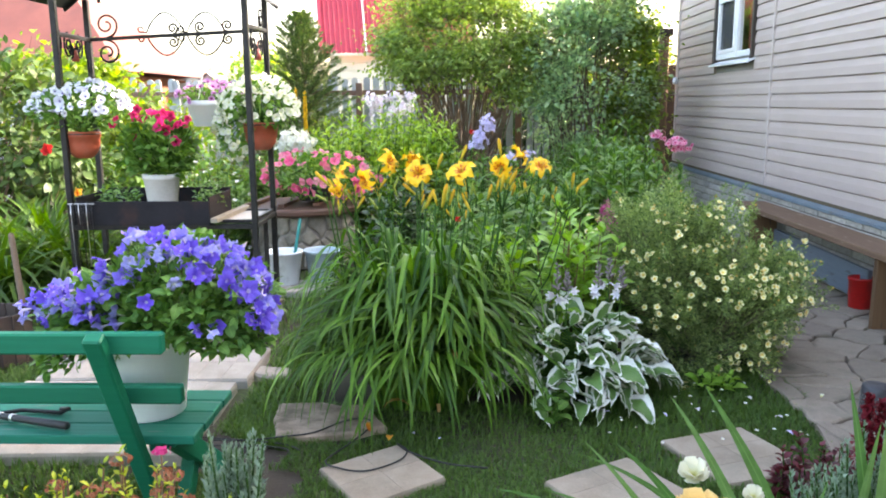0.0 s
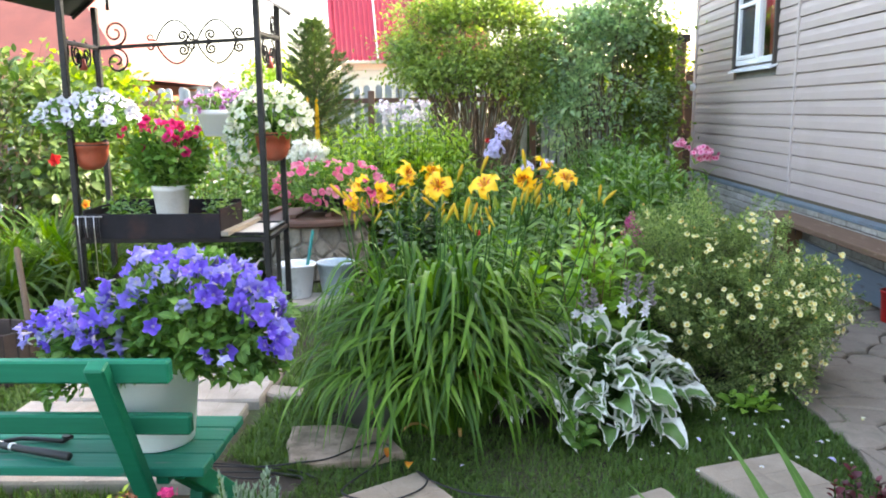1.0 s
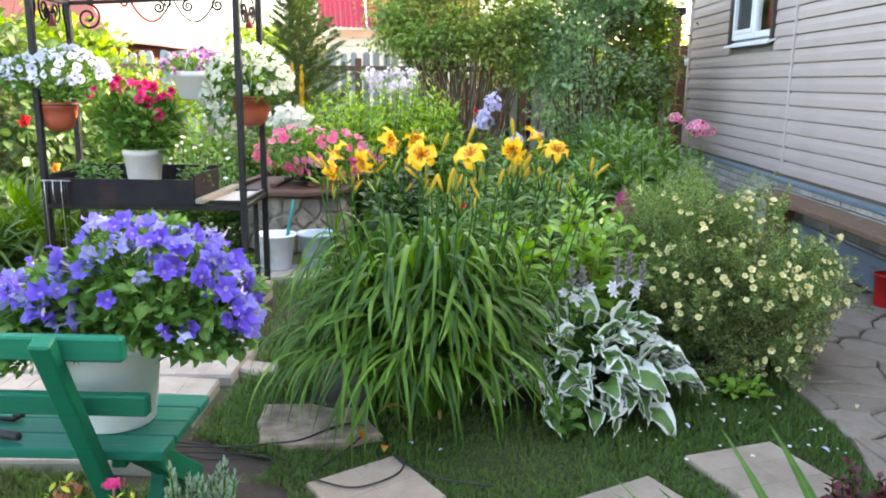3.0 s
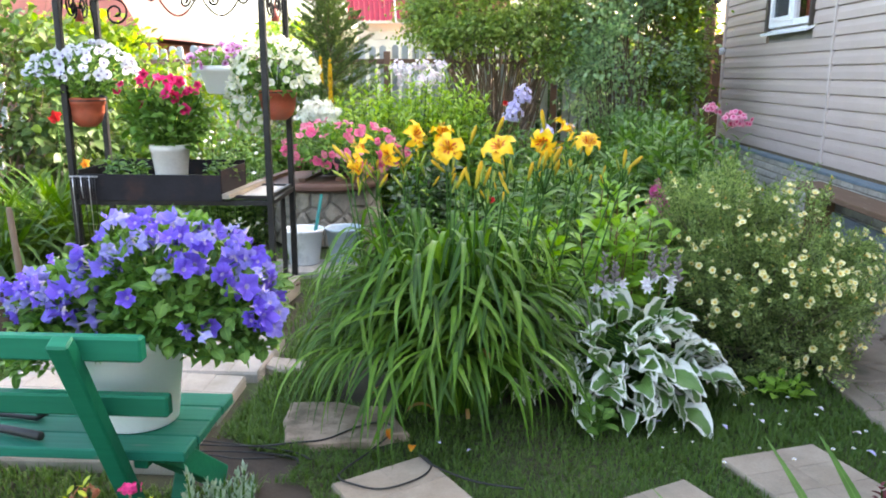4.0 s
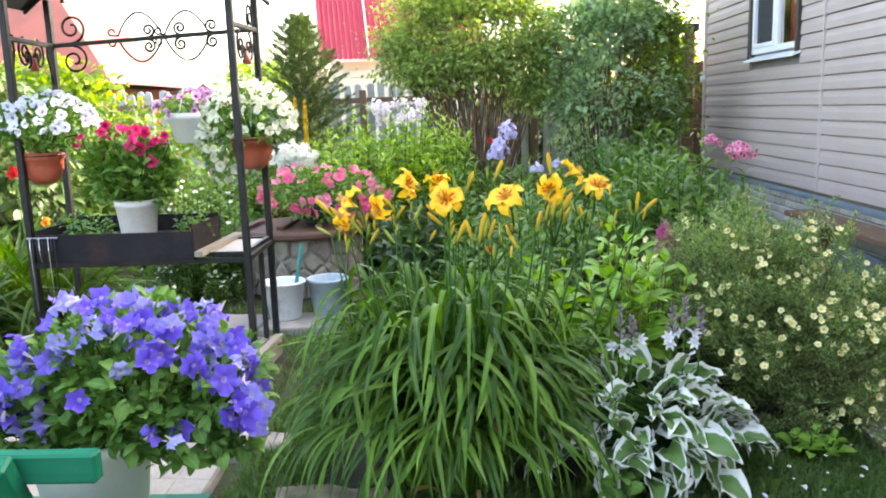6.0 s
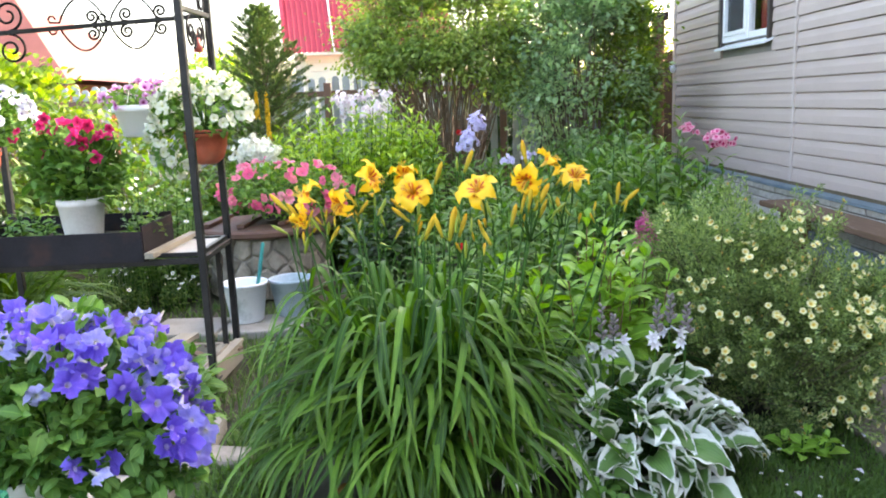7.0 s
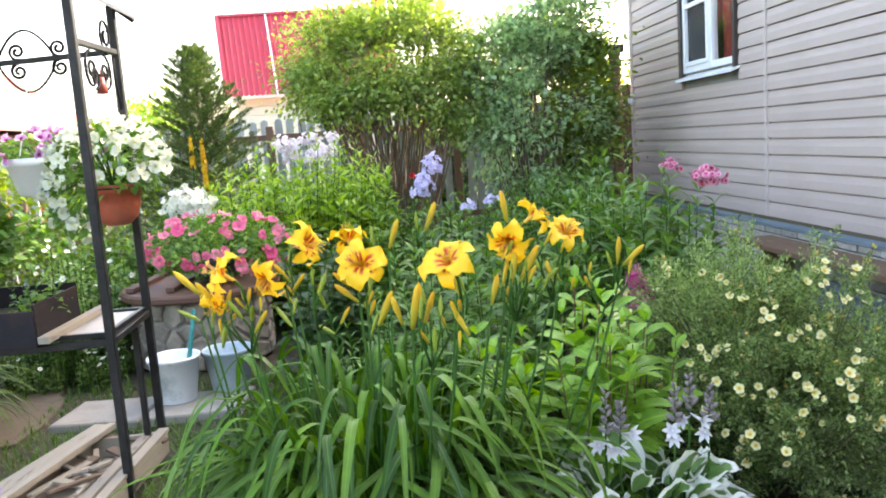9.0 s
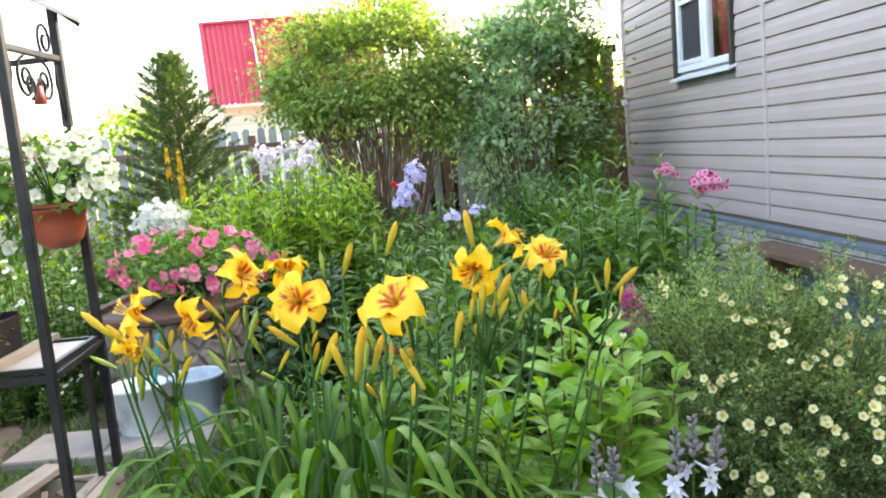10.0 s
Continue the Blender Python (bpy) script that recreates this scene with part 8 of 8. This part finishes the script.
# ---- shrubby cinquefoil ----
def cinquefoil():
    """A dense mound of short leafy shoots, with cream flowers at their tips on its sunny side."""
    R = rng_of(501)
    base = np.array([2.13, 5.08, 0.0])
    t = thing("potentilla", "rounded grey-green cinquefoil shrub with cream flowers", "shrub", tuple(base))
    mounds = [((2.15, 5.06, 0.36), (0.52, 0.44, 0.38), 680), ((1.93, 5.12, 0.52), (0.29, 0.3, 0.34), 250), ((2.35, 5.02, 0.32), (0.3, 0.36, 0.27), 220), ((2.15, 4.84, 0.26), (0.34, 0.24, 0.2), 150)]
    Ps, Ds, roots, tips = [], [], [], []
    for c, rad, n in mounds:
        C, N = ball(R, n // 6, c, rad, 0.8, -0.85)
        C = lumpy(C, c, 0.34, 4, 4.5)
        for o0, nn in zip(C, N):
            if noise.noise(Vector(o0 * 6.0)) < (-0.02 if o0[2] < 0.45 else -0.4):
                continue
            axis = nn * 0.8 + np.array([0, 0, 0.65]) + R.normal(size=3) * 0.3
            tall = 0.11 * R.random() if nn[2] > 0.35 and o0[0] < 2.3 else 0.0
            for _ in range(9):
                o = o0 + R.normal(size=3) * np.array([0.036, 0.036, 0.026])
                d = axis + R.normal(size=3) * 0.42
                d /= np.linalg.norm(d)
                L = 0.09 + 0.09 * R.random() + tall
                k = 74
                u = R.random(k)
                side = R.normal(size=(k, 3))
                Ps.append(o + d * L * u[:, None] + side * 0.015 * (1.2 - 0.9 * u[:, None]))
                Ds.append(d * 0.9 + side * 0.55)
                tips.append((o + d * L, nn, d))
                roots.append([Vector(base + (o - base) * np.array([0.5, 0.5, 0.45])), Vector(o), Vector(o + d * L)])
    for c, rad, n in mounds:
        Q, N = ball(R, n * 18, c, [0.76 * x for x in rad], 0.35, -0.95)
        Ps.append(Q)
        Ds.append(N + R.normal(size=N.shape) * 0.8)
    P, D = np.concatenate(Ps), np.concatenate(Ds)
    part("foliage", cloud("foliage", [(oval(2, 0.2, 10, -15, 0.25), frames(P, D, 0.018 * (0.7 + 0.6 * R.random(len(P))), R.normal(size=len(P)) * 0.6), 0)], M["potentilla_leaf"]), t, kind="stuff")
    part("twig_mass", stems("twig_mass", roots[::3], 0.002, "pot_stem", 4), t, kind="stuff")
    part("stem_mass", stems("stem_mass", [[Vector(base + R.normal(size=3) * np.array([0.05, 0.05, 0])), q[0].lerp(q[1], 0.3), q[1]] for q in roots[::24]], 0.006, "pot_stem", 6), t, kind="stuff")
    pf = [one("flower", rosette(5, 3, 0.2, 0.5), M["potentilla"]), one("flower", rosette(5, 3, 0.55, 0.5), M["potentilla"])]
    pb = Geo().turn([(0, -0.2), (0.4, 0.0), (0.5, 0.5), (0.3, 0.9), (0, 1.0)], 6).mesh("bud", M["orange_bud"])
    count = 0
    for i in R.permutation(len(tips)):
        q, nn, d = tips[i]
        want = 0.15 + (0.5 if nn[2] > 0.2 else 0.3) + 1.5 * max(0.0, (q[0] - 1.95) * 1.1 - (q[2] - 0.5) * 0.55 + 0.12) * (0.5 + 1.0 * max(0, 0.5 + noise.noise(Vector(q * 5))))
        bare = min(float(np.sum(((q - np.array(c_)) / np.array(r_)) ** 2)) for c_, r_, _ in mounds)
        if count < 298 and bare > 0.8 and nn[1] < 0.05 and abs(nn @ nn) > 0.8 and q[0] < 2.7 and q[2] < 0.92 and R.random() < 1.3 * want:
            for _ in range(1 + int(R.random() ** 1.5 * 3)):
                c = q - d * 0.012 + R.normal(size=3) * 0.024 + nn * 0.016
                part("flower", pf[count % 2], t, m=mat4(facing([c], [nn * 0.7 + d * 0.5 + R.normal(size=3) * 0.35 + np.array([0, -0.3, 0.1])], [0.0155 * (0.65 + 0.6 * R.random())], R.random() * 6)[0]))
                count += 1
        elif nn[1] < 0.2 and R.random() < 0.16:
            part("bud", pb, t, m=mat4(facing([q], [d], [0.011], 0)[0]))


cinquefoil()

# ---- small border plants ----
herb("young_hydrangea", "bright green young hydrangea between daylily and cinquefoil", (0.98, 1.5, 4.6, 5.0), 0.93, 32, 0.145, "bright_leaf", 510, "shrub", tmpl=oval(5, 0.24, 22, -35, 0.25, wave=0.05), per=22, stem_mat="red_stem")
herb("seedling", "low bright green leaves at the cinquefoil foot", (1.93, 2.13, 4.42, 4.54), 0.11, 6, 0.07, "bright_leaf", 511, tmpl=oval(4, 0.3, 20, -30, 0.2), per=8)
herb("seedling", "small green leaves at the hosta foot", (1.08, 1.25, 4.0, 4.14), 0.17, 7, 0.066, "petunia_leaf", 512, tmpl=oval(4, 0.36, 20, -30, 0.2), per=9)
t_, tops = herb("astilbe", "astilbe with a feathery pink plume", (1.5, 1.75, 5.2, 5.45), 0.62, 9, 0.09, "phlox_leaf", 513, "astilbe", per=16)
R = rng_of(514)
for x, y, z0, z1 in ((1.615, 5.27, 0.72, 0.9), (1.645, 5.26, 0.68, 0.84), (1.6, 5.3, 0.74, 0.87)):
    n = 170
    u = R.random(n)
    P = np.stack([x + R.normal(size=n) * 0.026 * (1.15 - u), y + R.normal(size=n) * 0.026 * (1.15 - u), z0 + (z1 - z0) * u], 1)
    part("plume", cloud("plume", [(oval(2, 0.3), frames(P, R.normal(size=(n, 3)) + np.array([0, 0, 0.6]), np.full(n, 0.02)), 0)], M["astilbe"]), t_, kind="stuff")
# red and orange blooms
for name, label, c, s, mt in (("rose_bloom", "single red bloom on a tall stem", (-2.62, 6.9, 1.12), 0.06, "red"), ("daylily_bloom", "single orange bloom among sword leaves", (-2.1, 6.3, 0.84), 0.04, "orange"), ("rose_bloom", "small red bloom beside the violet phlox", (0.83, 8.2, 1.2), 0.03, "red"), ("lily_bloom", "single small red bloom among green leaves", (0.72, 4.9, 0.84), 0.02, "red")):
    t_ = thing(name, label, "flower", (c[0], c[1], 0))
    part("flower", one("flower", PET[1], M[mt]), t_, m=mat4(facing([c], [(0.2, -0.8, 0.5)], [s])[0]))
    part("stem", Geo().tube([(c[0], c[1] + 0.05, 0), (c[0], c[1] + 0.04, c[2] * 0.6), (c[0], c[1] + 0.01, c[2] - s * 0.4)], 0.004, 6).mesh("stem", M["stem"]), t_)

# ---- foreground plants ----
t_, tops = herb("spirea", "golden-leaved spirea with faded rusty flower heads", (-0.5, 0.06, 2.2, 2.62), 0.56, 80, 0.052, "spirea_leaf", 601, "shrub", per=18, tmpl=oval(3, 0.24, 20, -20, 0.2), stem_mat="red_stem")
for i, c in enumerate(tops[:36]):
    head(t_, (c[0], c[1], c[2] - 0.01), (0.027, 0.027, 0.01), 34, "rust_flower", 0.0055, 610 + i)
head(t_, (-0.053, 2.5, 0.577), (0.022, 0.022, 0.01), 30, "magenta", 0.006, 680)
part("stem", Geo().tube([(-0.06, 2.48, 0.0), (-0.056, 2.49, 0.3), (-0.053, 2.5, 0.57)], 0.003, 5).mesh("stem", M["red_stem"]), t_)
herb("artemisia", "silvery grey-green feathery plant at the lawn edge", (0.1, 0.18, 2.48, 2.56), 0.66, 44, 0.04, "silver_leaf", 602, per=140, tmpl=oval(2, 0.17, 45, 20, 0.2), lean=0.03)
herb("artemisia", "silvery grey-green lavender clump by the paving", (1.68, 2.06, 2.3, 2.62), 0.64, 110, 0.038, "silver_leaf", 603, per=110, tmpl=oval(2, 0.17, 45, 20, 0.2))
herb("heuchera", "dark maroon leaves at the paving edge", (1.84, 2.1, 2.93, 3.18), 0.34, 46, 0.062, "maroon_leaf", 604, per=20, tmpl=oval(3, 0.36, 20, -30, 0.2, wave=0.15))
t_ = thing("celosia", "dark red feathery celosia plumes by the paving", "flowering plant", (1.78, 2.5, 0))
R = rng_of(605)
for x, y, z1 in ((1.9, 2.7, 0.64), (1.95, 2.72, 0.61), (2.0, 2.7, 0.58), (1.93, 2.76, 0.56), (2.05, 2.74, 0.57)):
    n = 300
    u = R.random(n)
    P = np.stack([x + R.normal(size=n) * 0.016 * (1.2 - u), y + R.normal(size=n) * 0.014 * (1.2 - u), z1 - 0.16 + 0.18 * u], 1)
    part("plume", cloud("plume", [(oval(2, 0.3), frames(P, R.normal(size=(n, 3)) + np.array([0, 0, 0.8]), np.full(n, 0.02)), 0)], M["celosia"]), t_, kind="stuff")
    part("stem", Geo().tube([(x, y, 0), (x, y, 0.4), (x, y, z1 - 0.1)], 0.005, 6).mesh("stem", M["red_stem"]), t_)
gl = thing("gladiolus", "gladiolus with long green sword leaves", "gladiolus", (1.35, 2.2, 0))
# foot x, y, lean from upright, further curve, length, width, turn
for x, y, ln, cv, L, w, tn in ((1.7, 2.46, -14, -22, 0.87, 0.019, 0.1), (1.6, 2.44, -12, -26, 0.8, 0.016, -0.3), (1.5, 2.42, -20, -45, 0.74, 0.014, 0.3), (1.42, 2.42, -16, -40, 0.7, 0.012, -0.5), (1.8, 2.4, -2, 5, 0.9, 0.02, 0.2), (1.76, 2.36, 8, 14, 0.72, 0.022, 0.5), (1.46, 2.38, -12, -34, 0.58, 0.012, 0.2), (1.38, 2.36, -10, -30, 0.58, 0.013, 0.0), (1.54, 2.36, 4, 10, 0.6, 0.013, -0.4), (1.9, 2.38, 12, 16, 0.6, 0.016, 0.3), (1.66, 2.34, -6, -20, 0.6, 0.015, 0.7), (1.6, 2.5, -18, -60, 0.78, 0.012, -0.2), (1.48, 2.46, -22, -50, 0.78, 0.014, 0.15), (1.44, 2.5, -26, -62, 0.8, 0.012, -0.1), (1.4, 2.44, -14, -26, 0.66, 0.015, 0.3), (1.52, 2.5, -16, -34, 0.76, 0.015, 0.2), (1.84, 2.44, -5, -8, 0.8, 0.018, -0.2), (1.72, 2.42, 3, 6, 0.7, 0.017, 0.1)):
    part("leaf", one("leaf", blade(12, w / L, ln, cv), M["glad_leaf"]), gl, m=Matrix.Translation((x, y, 0)) @ Matrix.Rotation(tn, 4, "Z") @ Matrix.Diagonal((L, L, L, 1)))
t_, tops = herb("garden_tulip_flower", "white and apricot flowers at the lawn edge", (1.28, 1.5, 2.05, 2.3), 0.45, 7, 0.08, "phlox_leaf", 606, "flowering plant", per=8)
for i, (c, mt, s) in enumerate((((1.295, 2.3, 0.615), "white", 0.032), ((1.28, 2.2, 0.56), "apricot", 0.05), ((1.345, 2.19, 0.555), "apricot", 0.04), ((1.43, 2.28, 0.57), "white", 0.022), ((1.86, 2.4, 0.6), "orange", 0.035))):
    part("bloom", cloud("bloom", [(rosette(6, 3, 0.9, 0.55), np.eye(4)[None], 0), (rosette(5, 3, 1.4, 0.6), np.diag([0.8, 0.8, 0.8, 1])[None], 0), (rosette(4, 3, 0.4, 0.5), np.diag([1.1, 1.1, 1, 1])[None], 0)], M[mt]), t_, m=mat4(facing([c], [(-0.2, -0.4, 0.9)], [s])[0]))
    part("stem", Geo().tube([(c[0], c[1], 0), (c[0], c[1], c[2] - s * 0.5)], 0.004, 5).mesh("stem", M["stem"]), t_)


# ---- grass ----
def inside(p, poly):
    c = False
    for i in range(len(poly)):
        (x1, y1), (x2, y2) = poly[i], poly[i - 1]
        if (y1 > p[1]) != (y2 > p[1]) and p[0] < (x2 - x1) * (p[1] - y1) / (y2 - y1) + x1:
            c = not c
    return c


HARD = [[(1.62, 3.84), (2.02, 3.99), (2.18, 3.58), (1.78, 3.43)], [(1.07, 3.45), (1.44, 3.67), (1.65, 3.31), (1.28, 3.09)], [(0.16, 3.55), (0.47, 3.79), (0.68, 3.48), (0.37, 3.24)], [(-0.16, 4.24), (0.28, 4.19), (0.36, 3.87), (-0.1, 3.86)], [(-0.7, 3.5), (-0.25, 3.52), (-0.02, 3.62), (0.0, 3.76), (-0.2, 3.84), (-0.34, 3.93), (-0.5, 3.9)], [(-0.42, 4.86), (-0.2, 4.8), (-0.2, 4.62), (-0.4, 4.66)]]


def lawn(name, label, boxes, n, h, seed, hard=HARD, keep=None):
    r = rng_of(seed)
    P = []
    area = [(b[1] - b[0]) * (b[3] - b[2]) for b in boxes]
    for b, ar in zip(boxes, area):
        k = int(n * ar / sum(area))
        q = np.stack([b[0] + (b[1] - b[0]) * r.random(k), b[2] + (b[3] - b[2]) * r.random(k)], 1)
        for p in q:
            if any(inside(p, s) for s in hard):
                continue
            if seed != 701 and noise.noise(Vector((p[0] * 1.7, p[1] * 1.7, seed))) < -0.52 + 0.3 * (r.random() - 0.5):
                continue
            if keep and not keep(p):
                continue
            P.append((p[0], p[1], -0.02))
    P = np.array(P)
    tms = [sword(3, 0.045, 80, 30, 1.0, 0.2), sword(3, 0.04, 85, 60, 1.0, 0.2), sword(3, 0.05, 70, -10, 1.0, 0.2)]
    a = r.random(len(P)) * 6.283
    A = frames(P, np.stack([np.cos(a), np.sin(a), np.zeros(len(P))], 1), h * (0.6 + 0.7 * r.random(len(P))))
    solid(name, cloud(name, [(tm, A[i::3], 0) for i, tm in enumerate(tms)], M["grass"]), label, "grass", kind="stuff")


lawn("lawn_grass", "short green lawn between slabs and flower beds", [(-0.4, 2.4, 2.2, 4.3), (1.4, 2.6, 4.2, 4.9)], 110000, 0.036, 701, keep=lambda p: p[0] < 2.42 + 0.09 * noise.noise(Vector((p[1] * 6, 1, 0))) + 0.14 * max(0, p[1] - 3.9) and ((p[0] + 0.1) / 0.2) ** 2 + ((p[1] - 3.4) / 0.22) ** 2 > 1 + 0.5 * noise.noise(Vector((p[0] * 9, p[1] * 9, 0))))
lawn("lawn_grass", "short green lawn in front of the flower beds", [(-2.6, 2.3, -0.6, 2.25)], 45000, 0.04, 705, hard=[])
lawn("rough_grass", "uncut grass under the bench and along the path", [(-2.6, -0.1, 2.6, 3.6), (-0.36, 0.0, 3.62, 5.2), (-2.8, -1.55, 4.1, 4.85)], 36000, 0.055, 702)
lawn("rough_grass", "uncut grass around the stand feet and well", [(-2.2, 0.0, 5.05, 7.4)], 7500, 0.07, 703, hard=[[(-2.15, 6.3), (-1.5, 6.4), (-1.5, 7.3), (-1.95, 7.35)], [(-1.4, 6.5), (-0.25, 6.5), (-0.25, 7.0), (-1.35, 7.0)], [(-0.6, 5.15), (-0.52, 6.05), (-0.95, 6.02), (-1.16, 5.25)]])
lawn("weeds", "sparse grass in the paving joints by the house", [(2.3, 3.7, 2.5, 8.0)], 5200, 0.028, 704, hard=[])
# clover heads and fallen petals
R = rng_of(710)
n = 44
P = np.stack([1.4 + 0.9 * R.random(n), 3.75 + 0.85 * R.random(n), np.full(n, 0.035)], 1)
solid("clover_flowers", cloud("clover_flowers", [(rosette(7, 3, 0.4, 0.3), facing(P, np.tile([0, -0.2, 1.0], (n, 1)), 0.007 * (0.7 + 0.6 * R.random(n))), 0)], M["daisy"]), "tiny white clover heads in the lawn", "flowers", kind="stuff")
for i, (x, y, mt, s) in enumerate(((0.43, 3.82, "orange", 0.07), (0.33, 3.87, "orange", 0.065), (1.86, 4.15, "phlox_pale", 0.05), (2.15, 4.3, "phlox_pale", 0.05), (1.42, 4.1, "phlox_violet", 0.03), (0.66, 3.8, "phlox_violet", 0.03), (2.2, 4.05, "phlox_pale", 0.05), (2.35, 4.6, "phlox_violet", 0.05), (2.2, 3.85, "phlox_violet", 0.045), (0.52, 3.86, "phlox_violet", 0.03), (1.7, 4.05, "phlox_violet", 0.035), (2.52, 4.3, "white", 0.04))):
    solid("fallen_petal", one("fallen_petal", oval(4, 0.24, 40, -30, 0.3), M[mt]), "fallen orange lily petal on the lawn" if mt == "orange" else "fallen pale petal on the ground", "petal", m=mat4(frames([(x, y, 0.035)], [(R.normal(), R.normal(), 0.1)], [s])[0]))
